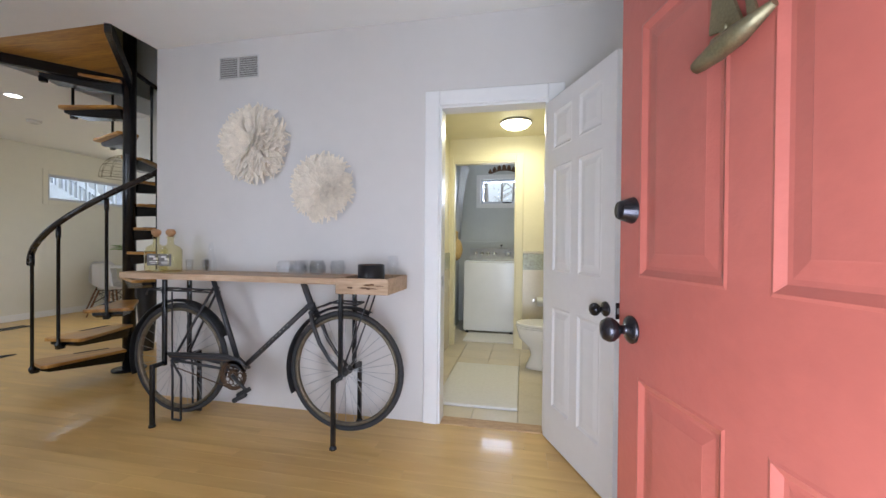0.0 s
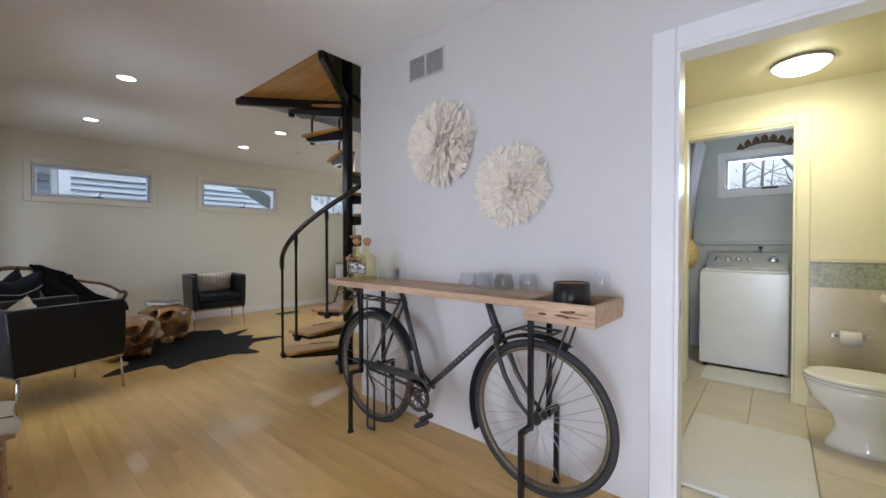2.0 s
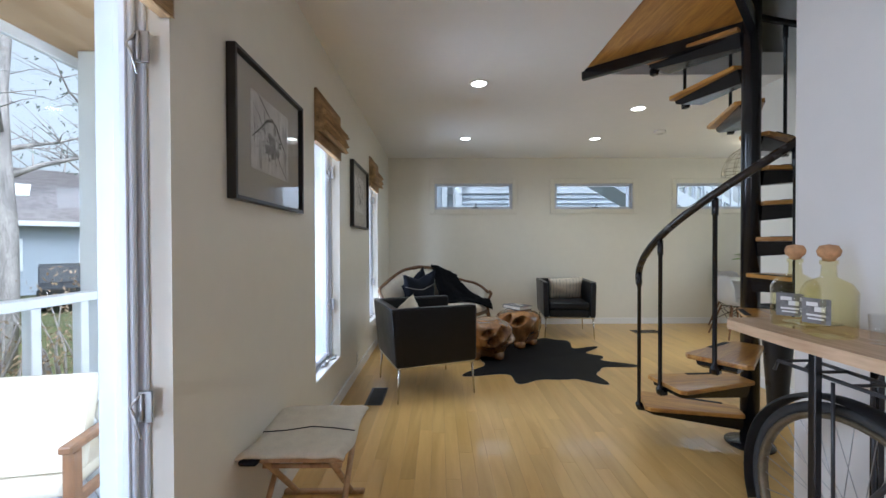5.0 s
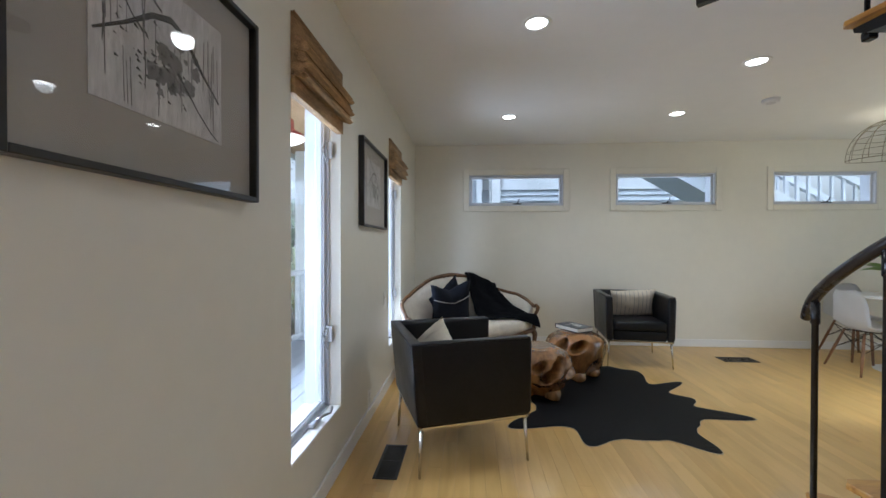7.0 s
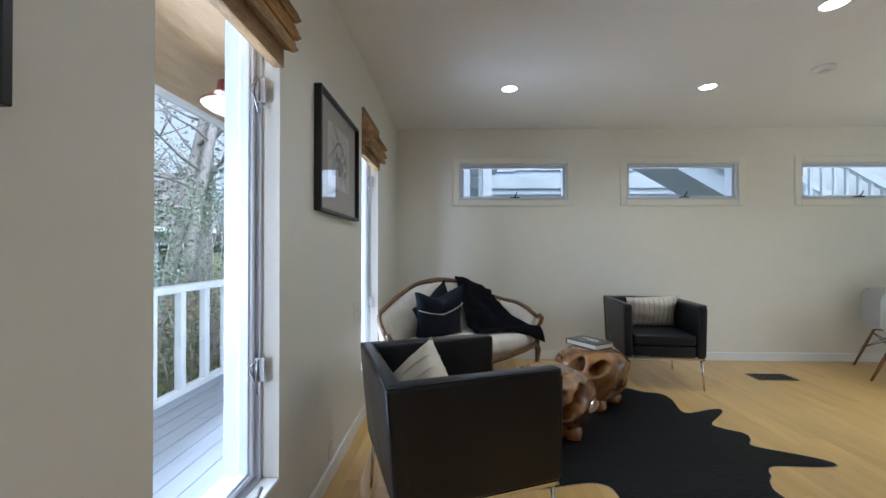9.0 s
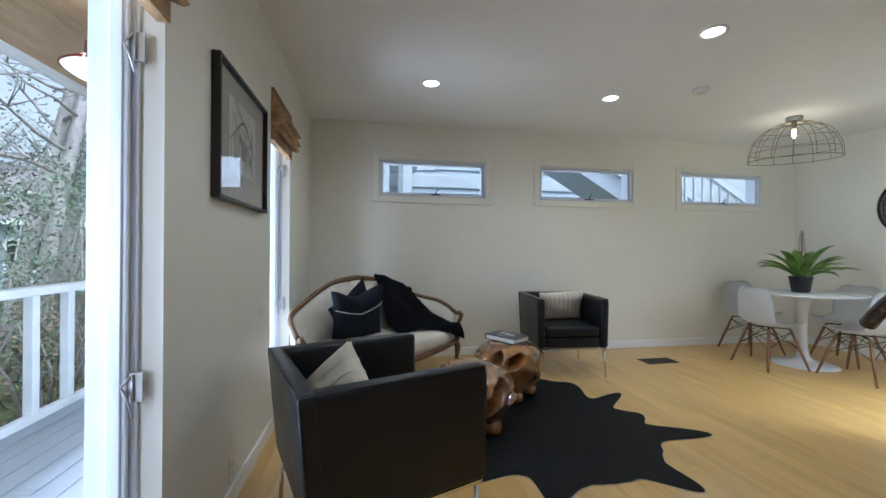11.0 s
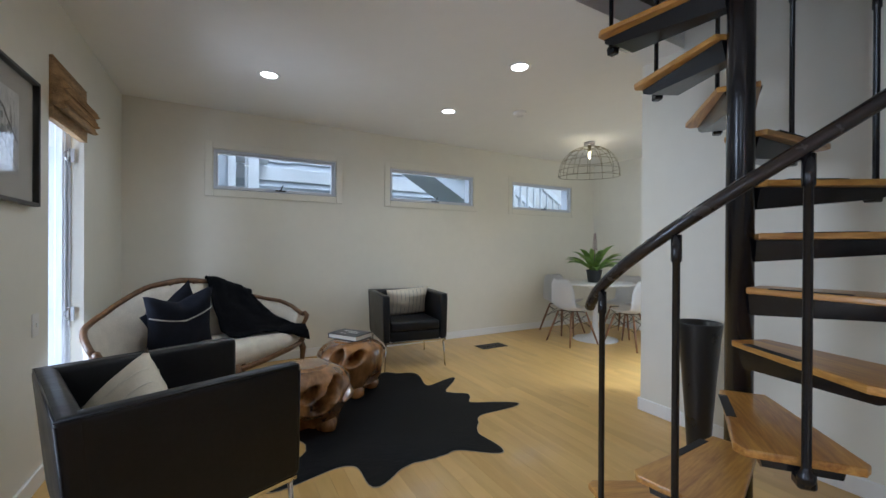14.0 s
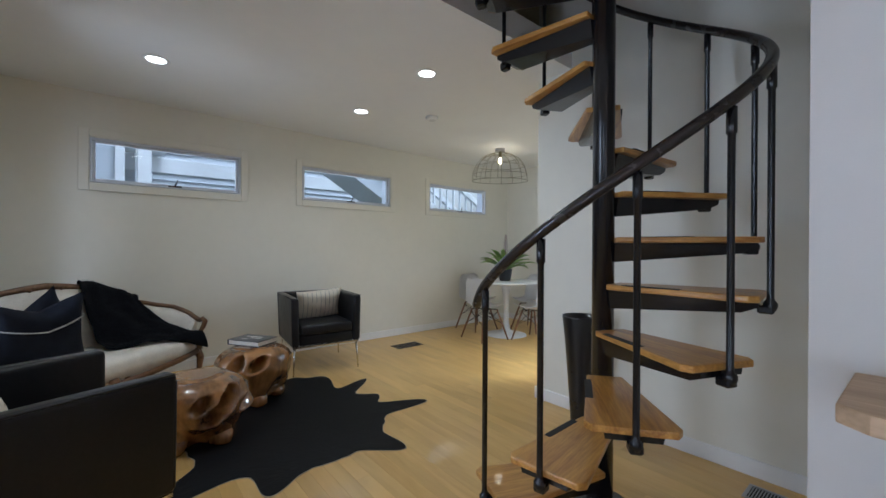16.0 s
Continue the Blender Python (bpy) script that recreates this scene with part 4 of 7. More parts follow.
# wash basin beside the toilet
ws = thing("pedestal_basin", "white porcelain pedestal wash basin", "basin", pose(0.62, 4.20, 0))
bm = B(); box(bm, -0.26, 0.26, -0.20, 0.235, 0.80, 0.865, 0.02, seg=2); prism(bm, [(-0.20, -0.14), (0.20, -0.14), (0.16, 0.2), (-0.16, 0.2)], 0.72, 0.80, 0.02); part("basin", bm, PORCELAIN, ws)
bm = B(); lathe(bm, [(0.12, 0.0), (0.10, 0.04), (0.075, 0.3), (0.09, 0.66), (0.12, 0.72)], 20); part("pedestal", bm, PORCELAIN, ws)
# straw bag on a hook, ornament over the window
bg = thing("straw_bag", "yellow straw bag hanging on the laundry wall", "bag", pose(-0.80, 4.86, 1.12))
bm = B()
rings = []
for i in range(9):
    a = math.pi * i / 8
    rings.append((0.012 + 0.085 * math.sin(a) ** 0.6, 0.12 - 0.28 * i / 8))
lathe(bm, rings[::-1], 18, m=Matrix.Diagonal((0.75, 1.1, 1, 1)))
part("bag_body", bm, STRAW, bg, smooth=True)
bm = B(); sweep(bm, [(0, -0.06, 0.08), (0, -0.05, 0.2), (-0.1, 0.0, 0.27), (0, 0.05, 0.2), (0, 0.06, 0.08)], 0.008, 8); part("strap", bm, STRAW, bg)
bm = B(); sweep(bm, [(-0.15, 0, 0.30), (-0.09, 0, 0.28), (-0.085, 0, 0.31)], 0.006, 8); part("hook", bm, NICKEL, bg)
orn = thing("carved_ornament", "dark brown carved ornament above the laundry window", "ornament", pose(-0.28, LY1 - 0.012, 2.26))
bm = B()
for i in range(7):
    a = radians(60 + 10 * i); x = 0.42 * math.cos(a)
    z = 0.42 * math.sin(a) - 0.37
    lathe(bm, [(0.0, 0.0), (0.032, 0.008), (0.03, 0.05 - abs(i - 3) * 0.006), (0.012, 0.075 - abs(i - 3) * 0.006), (0.0, 0.08)], 8, m=pose(x, 0, z, 0, 0, 0) @ Matrix.Diagonal((1, 0.3, 1, 1)), cap=False)
sweep(bm, [(0.42 * math.cos(radians(a)), 0, 0.42 * math.sin(radians(a)) - 0.37) for a in range(58, 124, 6)], 0.012, 8)
part("carving", bm, FRAMEWOOD, orn)
# white curtain at the laundry's west side
cu = thing("laundry_curtain", "white hanging curtain beside the laundry window", "curtain", pose(-0.90, 5.55, 0))
bm = B(); rows = []
for j in range(8):
    z = 1.25 + 1.05 * j / 7
    rows.append([bm.verts.new((0.02 * math.sin(i * 1.3) + 0.10 * (j / 7) ** 2, -0.30 + 0.6 * i / 20 * (0.75 + 0.25 * j / 7), z)) for i in range(21)])
for a, b in zip(rows, rows[1:]):
    for k in range(20):
        bm.faces.new((a[k], a[k + 1], b[k + 1], b[k]))
bmesh.ops.solidify(bm, geom=bm.faces[:], thickness=0.004)
part("cloth", bm, LABELWHITE, cu, smooth=True)
bm = B(); sweep(bm, [(0.1, -0.34, 2.31), (0.1, 0.34, 2.31)], 0.01, 8); part("rod", bm, NICKEL, cu)

# ---- bicycle console table ----
BYP = 2.20
bike = thing("bicycle_console_table", "old black bicycle made into a console table with a wooden top", "console table", pose(0, BYP, 0))


def wheel(x, z, R=0.366):
    m = pose(x, 0, z, 90, 0, 0)
    bm = B(); sweep(bm, [(x + (R - 0.018) * math.cos(a), 0, z + (R - 0.018) * math.sin(a)) for a in [2 * math.pi * k / 56 for k in range(56)]], 0.0165, 10, closed=True)
    ty = part("tyre", bm, RUBBER, bike)
    bm = B(); lathe(bm, [(R - 0.05, -0.012), (R - 0.036, -0.016), (R - 0.034, 0.0), (R - 0.036, 0.016), (R - 0.05, 0.012), (R - 0.054, 0.0), (R - 0.05, -0.012)], 56, cap=False, m=m); part("rim", bm, RIM, bike)
    bm = B()
    for k in range(32):
        a = 2 * math.pi * k / 32; s = 1 if k % 2 else -1
        b = a + s * (0.5 if (k // 2) % 2 else -0.5)
        sweep(bm, [(x + 0.022 * math.cos(b), s * 0.03, z + 0.022 * math.sin(b)), (x + (R - 0.052) * math.cos(a), 0, z + (R - 0.052) * math.sin(a))], 0.0016, 4, cap=False)
    part("spokes", bm, NICKEL, bike)
    bm = B(); lathe(bm, [(0.008, -0.07), (0.012, -0.055), (0.03, -0.034), (0.03, -0.028), (0.016, -0.022), (0.016, 0.022), (0.03, 0.028), (0.03, 0.034), (0.012, 0.055), (0.008, 0.07)], 16, m=m); part("hub", bm, IRON, bike)


def fender(x, z, a0, a1, R=0.392, w=0.034):
    bm = B(); rows = []
    n = 36
    for i in range(n + 1):
        a = radians(a0 + (a1 - a0) * i / n)
        row = []
        for k in range(7):
            t = radians(-80 + 160 * k / 6)
            rr = R - 0.018 + 0.018 * math.cos(t)
            row.append(bm.verts.new((x + rr * math.cos(a), w * math.sin(t), z + rr * math.sin(a))))
        rows.append(row)
    for a, b in zip(rows, rows[1:]):
        for k in range(6):
            f = bm.faces.new((a[k], a[k + 1], b[k + 1], b[k])); f.smooth = True
    bmesh.ops.solidify(bm, geom=bm.faces[:], thickness=0.0025)
    part("mudguard", bm, IRON, bike)


def tube(name, pts, r, mat=IRON, seg=10, label=""):
    bm = B(); sweep(bm, pts, r, seg); return part(name, bm, mat, bike, label)


RX, FX, HZ = -2.208, -1.022, 0.386
wheel(RX, HZ); wheel(FX, HZ)
fender(RX, HZ, 25, 200); fender(FX, HZ, 66, 205)
BB, ST, HT, HB = (-1.748, 0, 0.335), (-1.957, 0, 0.915), (-1.312, 0, 0.915), (-1.240, 0, 0.735)
tube("seat_tube", [BB, ST], 0.016); tube("down_tube", [(BB[0] + 0.02, 0, BB[2] + 0.02), (-1.262, 0, 0.775)], 0.017)
bm = B()
for i in range(9):
    f = 0.25 + 0.055 * i
    box(bm, -0.008, 0.008, -0.018, -0.0172, -0.004, 0.003 if i % 2 else 0.005, m=pose(BB[0] + 0.02 + 0.466 * f, 0, BB[2] + 0.02 + 0.42 * f, 0, -42, 0))
part("lettering", bm, INKGREY, bike, "worn pale lettering on the tube")
tube("head_tube", [HT, HB], 0.019); tube("head_lug", [(-1.258, 0, 0.785), (-1.246, 0, 0.75)], 0.024)
for s in (-1, 1):
    tube("fork_blade", [(HB[0], s * 0.03, HB[2] - 0.005), (-1.215, s * 0.048, 0.66), (-1.17, s * 0.052, 0.555), (-1.10, s * 0.054, 0.455), (FX, s * 0.056, HZ)], [0.013, 0.013, 0.012, 0.010, 0.008])
    tube("chain_stay", [(BB[0], s * 0.025, BB[2]), (RX, s * 0.058, HZ)], 0.009)
    tube("seat_stay", [(-1.935, s * 0.022, 0.86), (RX, s * 0.058, HZ)], 0.008)
    tube("fender_stay", [(FX, s * 0.06, HZ), (-0.935, s * 0.056, 0.63), (-0.85, s * 0.05, 0.867)], 0.005)
    tube("rack_stay", [(RX, s * 0.062, HZ), (RX - 0.005, s * 0.06, 0.83)], 0.005)
    tube("rack_rail", [(-2.42, s * 0.055, 0.805), (-2.40, s * 0.06, 0.84), (-1.98, s * 0.05, 0.835), (-1.93, s * 0.03, 0.83)], 0.006)
tube("fork_crown", [(HB[0], -0.035, HB[2] - 0.005), (HB[0], 0.035, HB[2] - 0.005)], 0.015)
for xx in (-2.40, -2.28, -2.16, -2.04):
    tube("rack_bar", [(xx, -0.058, 0.84), (xx, 0.058, 0.84)], 0.005)
tube("front_rack_bar", [(-1.20, -0.04, 0.76), (-1.10, -0.045, 0.80), (-0.93, -0.045, 0.795), (-0.93, 0.045, 0.795), (-1.10, 0.045, 0.80), (-1.20, 0.04, 0.76)], 0.006)
# chain guard, chainring, cranks and pedal
bm = B(); prism(bm, [(RX + 0.0, HZ + 0.015), (-1.80, 0.405), (-1.69, 0.37), (-1.665, 0.345), (-1.650, 0.37), (-1.685, 0.415), (-1.80, 0.447), (RX - 0.03, HZ + 0.045)], 0.066, 0.078, 0.002, m=Matrix(((1, 0, 0, 0), (0, 0, -1, 0), (0, 1, 0, 0), (0, 0, 0, 1))))
part("chain_guard", bm, IRON, bike)
tube("chain_guard_edge", [(RX - 0.03, -0.072, HZ + 0.045), (-1.80, -0.072, 0.447), (-1.69, -0.072, 0.417), (-1.652, -0.072, 0.37)], 0.010)
bm = B()
for k in range(36):
    a = 2 * math.pi * k / 36
    box(bm, 0.082, 0.094, -0.006, 0.006, -0.003, 0.003, m=pose(-1.742, -0.075, 0.328, 90, 0, 0) @ pose(0, 0, 0, 0, 0, math.degrees(a)))
lathe(bm, [(0.070, -0.003), (0.084, -0.003), (0.084, 0.003), (0.070, 0.003), (0.070, -0.003)], 36, cap=False, m=pose(-1.742, -0.075, 0.328, 90, 0, 0))
lathe(bm, [(0.012, -0.006), (0.028, -0.006), (0.028, 0.006), (0.012, 0.006), (0.012, -0.006)], 24, cap=False, m=pose(-1.742, -0.075, 0.328, 90, 0, 0))
for k in range(10):
    a = math.degrees(2 * math.pi * k / 10)
    lathe(bm, [(0.014, -0.002), (0.019, -0.002), (0.019, 0.002), (0.014, 0.002), (0.014, -0.002)], 12, cap=False, m=pose(-1.742, -0.075, 0.328, 90, 0, 0) @ pose(0, 0, 0, 0, 0, a) @ pose(0.049, 0, 0))
part("chainring", bm, RUST, bike, "rusted chainring")
bm = B()
for s, y in ((1, -0.075), (-1, -0.075)):
    sweep(bm, [(RX, y, HZ + s * 0.03), (-1.742, y, 0.328 + s * 0.088)], 0.004, 6)
part("chain", bm, RUST, bike)
tube("crank", [(-1.742, -0.085, 0.328), (-1.63, -0.095, 0.245)], [0.012, 0.009]); tube("crank", [(-1.742, 0.07, 0.328), (-1.86, 0.08, 0.41)], [0.012, 0.009])
bm = B()
for s in (-1, 1):
    box(bm, -0.045, 0.045, -0.012 + s * 0.03, 0.012 + s * 0.03, -0.012, 0.012, 0.004, m=pose(-1.625, -0.145, 0.24, 12, -28, 12))
sweep(bm, [(-1.63, -0.095, 0.245), (-1.622, -0.19, 0.238)], 0.007, 8)
part("pedal", bm, RUBBER, bike)
# wheel stand of bent flat iron
for dx in (0.02, 0.085):
    tube("stand_prong", [(RX + 0.01, -0.075, HZ), (RX + dx, -0.078, HZ - 0.10), (RX + dx, -0.08, 0.012)], 0.007)
    tube("stand_prong", [(RX + 0.01, 0.075, HZ), (RX + dx, 0.078, HZ - 0.10), (RX + dx, 0.08, 0.012)], 0.007)
tube("stand_foot", [(RX + 0.02, -0.08, 0.010), (RX + 0.085, -0.08, 0.010)], 0.007)
tube("stand_foot", [(RX + 0.02, 0.08, 0.010), (RX + 0.085, 0.08, 0.010)], 0.007)


def leg(x, s):
    bm = B()
    yo, yi = s * 0.18, s * 0.095
    box(bm, x - 0.012, x + 0.012, yi - 0.012, yi + 0.012, 0.36, 0.915, 0.003)
    box(bm, x - 0.012, x + 0.012, min(yo, yi), max(yo, yi), 0.365, 0.389, 0.003)
    box(bm, x - 0.012, x + 0.012, yo - 0.012, yo + 0.012, 0.012, 0.389, 0.003)
    part("leg", bm, STEEL, bike)
    bm = B(); lathe(bm, [(0.021, 0.0), (0.021, 0.008), (0.015, 0.02)], 12, (x, yo, 0)); part("foot", bm, STEEL, bike)


for x in (-2.232, -1.012):
    leg(x, -1); leg(x, 1)
# plank top with a waney left end, and the shallow crate at the other end
bm = B(); prism(bm, [(-2.605, -0.085), (-2.56, -0.12), (-2.30, -0.135), (-1.8, -0.13), (-1.02, -0.14), (-1.02, 0.215), (-1.9, 0.22), (-2.60, 0.205)], 0.917, 0.953, 0.005); part("tabletop", bm, TABLEWOOD, bike)
x0, x1, y0, y1, z0, z1 = -1.018, -0.705, -0.155, 0.205, 0.868, 0.958
for nm, a in (("crate_side", (x0, x1, y0, y0 + 0.018)), ("crate_side", (x0, x1, y1 - 0.018, y1)), ("crate_side", (x0, x0 + 0.018, y0 + 0.0185, y1 - 0.0185)), ("crate_side", (x1 - 0.018, x1, y0 + 0.0185, y1 - 0.0185))):
    bm = B(); box(bm, *a, z0, z1, 0.003); part(nm, bm, TABLEWOOD, bike)
bm = B(); box(bm, x0 + 0.019, x1 - 0.019, y0 + 0.019, y1 - 0.019, z0, z0 + 0.012); part("crate_bottom", bm, TABLEWOOD, bike)
random.seed(5)
for i in range(7):
    cx, cz = -0.87 + random.uniform(-0.06, 0.12), 0.91 + random.uniform(-0.012, 0.02)
    bm = B(); lathe(bm, [(0.0, 0.0), (1.0, 0.0004), (1.0, 0.0008), (0, 0.001)], 10, cap=False, m=pose(cx, y0 - 0.0002 - 0.0003 * i, cz, 90, 0, 0) @ Matrix.Diagonal((random.uniform(0.012, 0.035), random.uniform(0.002, 0.006), 1, 1)))
    part("knot", bm, FRAMEWOOD, bike, "dark knot mark in the crate wood")
TOP = 0.9535

# bottles
def bottle(x, y, m=0):
    b = thing("tequila_bottle", "squat square glass bottle of pale yellow spirit with a cork ball", "bottle", pose(x, y, TOP, 0, 0, m) @ Matrix.Scale(1.24, 4), "spirit bottles")
    bm = B()
    n = 24; rings = []
    for r, z, sq in ((0.036, 0.0, 1), (0.041, 0.006, 1), (0.042, 0.115, 1), (0.036, 0.135, 0.7), (0.016, 0.15, 0), (0.014, 0.18, 0), (0.018, 0.182, 0), (0.018, 0.192, 0)):
        ring_ = []
        for k in range(n):
            a = 2 * math.pi * k / n
            s = 1 / max(abs(math.cos(a)), abs(math.sin(a))) ** (0.75 * sq)
            ring_.append(bm.verts.new((r * s * math.cos(a), r * s * math.sin(a), z)))
        rings.append(ring_)
    for a, c in zip(rings, rings[1:]):
        for k in range(n):
            f = bm.faces.new((a[k], a[(k + 1) % n], c[(k + 1) % n], c[k])); f.smooth = True
    bm.faces.new(rings[0][::-1]); bm.faces.new(rings[-1])
    part("glass_body", bm, TEQUILA, b)
    bm = B(); lathe(bm, [(0.0, 0.188), (0.012, 0.19), (0.014, 0.197), (0.021, 0.203), (0.024, 0.215), (0.018, 0.228), (0.0, 0.232)], 16, cap=False); part("stopper", bm, CORK, b)
    for a in (25,):
        bm = B(); box(bm, -0.030, 0.030, -0.0478, -0.0465, 0.035, 0.098, 0.0005, m=pose(0, 0, 0, 0, 0, a)); lb = part("bottle_label", bm, INKGREY, b, "grey label with pale shapes")
        bm = B()
        for i, (dx, dz, w, h) in enumerate(((-0.008, 0.015, 0.024, 0.010), (0.008, 0.003, 0.022, 0.012), (0.0, -0.012, 0.040, 0.005), (0.0, -0.021, 0.034, 0.004))):
            box(bm, dx - w / 2, dx + w / 2, -0.0485, -0.048, 0.068 + dz - h / 2, 0.068 + dz + h / 2, m=pose(0, 0, 0, 0, 0, a))
        part("label_print", bm, LABELWHITE, b)


bottle(-2.42, 2.215, 10); bottle(-2.272, 2.185, -8)


def tumbler(x, y, r, h):
    g = thing("stemless_glass" if r > 0.03 else "shot_glass", "clear rounded stemless wine glass" if r > 0.03 else "clear straight shot glass", "glass", pose(x, y, TOP), "stemless glasses" if r > 0.03 else "shot glasses")
    bm = B()
    if r > 0.03:
        pr = [(0.0, 0.0), (r * 0.55, 0.0), (r * 0.82, h * 0.10), (r, h * 0.42), (r * 0.95, h * 0.66), (r * 0.74, h), (r * 0.74 - 0.002, h), (r * 0.95 - 0.002, h * 0.66), (r - 0.002, h * 0.42), (r * 0.82 - 0.002, h * 0.14), (r * 0.5, 0.007), (0.0, 0.006)]
    else:
        pr = [(0.0, 0.0), (r * 0.85, 0.0), (r, h), (r - 0.002, h), (r * 0.85 - 0.002, 0.01), (0.0, 0.01)]
    lathe(bm, pr, 28, cap=False); part("bowl", bm, GLASS, g, smooth=True)


for x, y in ((-1.475, 2.255), (-1.35, 2.205), (-1.245, 2.255), (-1.165, 2.37), (-1.30, 2.345), (-1.42, 2.35)):
    tumbler(x, y, 0.052, 0.088)
for x, y in ((-2.18, 2.24), (-2.11, 2.30), (-2.05, 2.25)):
    tumbler(x, y, 0.024, 0.085)
# tall clear decanter behind the small glasses
dc = thing("glass_decanter", "clear tall glass decanter on the console", "decanter", pose(-2.12, 2.36, TOP))
bm = B(); lathe(bm, [(0.0, 0.0), (0.036, 0.0), (0.038, 0.09), (0.016, 0.13), (0.013, 0.19), (0.018, 0.20)], 24, cap=False); part("decanter_body", bm, GLASS, dc)
# black canister, stack of coasters in the crate
cn = thing("black_canister", "round matt black canister in the wooden crate", "canister", pose(-0.875, 2.225, z0 + 0.0125))
bm = B(); lathe(bm, [(0.078, 0.0), (0.08, 0.003), (0.08, 0.145), (0.076, 0.148), (0.074, 0.145), (0.074, 0.06), (0.0, 0.06)], 36, cap=False); part("canister_body", bm, CERAMICBLACK, cn)
bm = B(); lathe(bm, [(0.0735, 0.06), (0.0735, 0.143), (0.070, 0.143), (0.070, 0.062), (0, 0.062)], 36, cap=False); part("cork_lining", bm, CORK, cn)
wg = thing("wine_glass", "clear wine glass standing in the crate", "glass", pose(-0.765, 2.30, z0 + 0.0125))
bm = B(); lathe(bm, [(0.032, 0.0), (0.030, 0.003), (0.005, 0.008), (0.0045, 0.075), (0.02, 0.09), (0.036, 0.12), (0.037, 0.15), (0.028, 0.20)], 24, cap=False); part("bowl", bm, GLASS, wg)
tr = thing("folded_napkin", "flat white folded napkin on the console", "napkin", pose(-2.47, 2.325, TOP))
bm = B(); box(bm, -0.045, 0.045, -0.07, 0.07, 0.0005, 0.008, 0.002); part("cloth", bm, LABELWHITE, tr)


# ---- feather wall hats ----
def feather_hat(x, z, R, seed):
    rnd = random.Random(seed)
    h = thing("feather_wall_hat", "round cream feather juju hat hung on the wall", "wall decoration", pose(x, NY - 0.001, z, 90, 0, 0), "feather hats")
    bm = B(); lathe(bm, [(R * 0.72, 0.0), (R * 0.72, 0.012), (R * 0.5, 0.03), (0.0, 0.05)], 28); part("backing", bm, LINEN, h)
    bm = B()
    for layer, (n, r0, r1, lift, w) in enumerate(((190, 0.45, 1.06, 0.16, 0.013), (230, 0.42, 0.98, 0.45, 0.014), (220, 0.36, 0.90, 0.75, 0.014), (200, 0.28, 0.80, 1.0, 0.013), (170, 0.18, 0.66, 1.25, 0.012), (120, 0.08, 0.50, 1.5, 0.011), (60, 0.01, 0.30, 1.8, 0.010))):
        for k in range(n):
            a = 2 * math.pi * (k + rnd.random()) / n
            rr0, rr1 = R * r0, R * r1 * rnd.uniform(0.76, 1.08)
            zb, L = 0.02 + 0.035 * layer / 6, rr1 - rr0
            up = 1.0 * lift * rnd.uniform(0.65, 1.25)
            ww = w * rnd.uniform(0.75, 1.2) * (R / 0.25)
            tw, bend = rnd.uniform(-0.4, 0.4), rnd.uniform(-0.35, 0.35)
            rows = []
            for i in range(6):
                f = i / 5
                r = rr0 + L * f * (1 - 0.12 * up * f)
                zz = zb + L * up * (f - 0.42 * f * f) * 0.8
                half = ww * (0.25 + 1.5 * f * (1 - 0.72 * f) * 1.3) if i < 5 else ww * 0.42
                ca, sa = math.cos(a + bend * f * f), math.sin(a + bend * f * f)
                row = []
                for s in (-1, 0, 1):
                    px_, py_ = r * ca - s * half * sa, r * sa + s * half * ca
                    row.append(bm.verts.new((px_, py_, zz + (0.35 * half if s == 0 else 0) + s * tw * half)))
                rows.append(row)
            for p, q in zip(rows, rows[1:]):
                for s in (0, 1):
                    fc = bm.faces.new((p[s], p[s + 1], q[s + 1], q[s])); fc.smooth = True
    tagged(part("plumage", bm, FEATHER, h), kind="stuff")


feather_hat(-1.84, 1.845, 0.262, 3); feather_hat(-1.312, 1.53, 0.222, 8)

# ---- wall grille ----
gr = thing("air_return_grille", "white louvred air grille set in the wall", "vent", pose(-1.982, NY, 2.405))
bm = B(); ring(bm, -0.165, 0.165, -0.085, 0.085, 0.014, -0.008, -0.0005); box(bm, -0.008, 0.008, -0.009, -0.0005, -0.07, 0.07); part("frame", bm, VENTGREY, gr)
# Grey sheet behind the louvres: the gaps' shade is put into its colour.
bm = B(); box(bm, -0.15, 0.15, -0.002, -0.0008, -0.07, 0.07); part("backing", bm, TRIMGREY, gr)
for c in (-0.0795, 0.0795):
    for i in range(9):
        bm = B(); box(bm, -0.0705, 0.0705, -0.006, 0.004, -0.0008, 0.0008, m=pose(c, -0.006, -0.063 + i * 0.0157, 40, 0, 0)); part("louvre", bm, VENTGREY, gr)

# ---- cushions ----
def pillow_bm(w, h, t, n=14, pinch=0.10, chop=0.0):
    bm = B()
    sides = []
    for s in (-1, 1):
        g = []
        for j in range(n + 1):
            row = []
            for i in range(n + 1):
                u, v = 2 * i / n - 1, 2 * j / n - 1
                d = max(0.0, (1 - u ** 2) * (1 - v ** 2)) ** 0.42
                sx = 1 - pinch * (1 - v * v) * abs(u) ** 3
                sz = 1 - pinch * (1 - u * u) * abs(v) ** 3
                wob = 0.012 * noise.noise(Vector((u * 2.2 + w, v * 2.2, s * 1.7))) * d
                dip = chop * max(0.0, v + 0.2) * max(0.0, 1 - abs(u) * 1.25)
                row.append(bm.verts.new((u * w / 2 * sx, s * (t / 2 * d + wob), v * h / 2 * sz - dip)))
            g.append(row)
        sides.append(g)
        for j in range(n):
            for i in range(n):
                f = bm.faces.new((g[j][i], g[j][i + 1], g[j + 1][i + 1], g[j + 1][i])); f.smooth = True
    bmesh.ops.remove_doubles(bm, verts=bm.verts[:], dist=1e-5)
    return bm


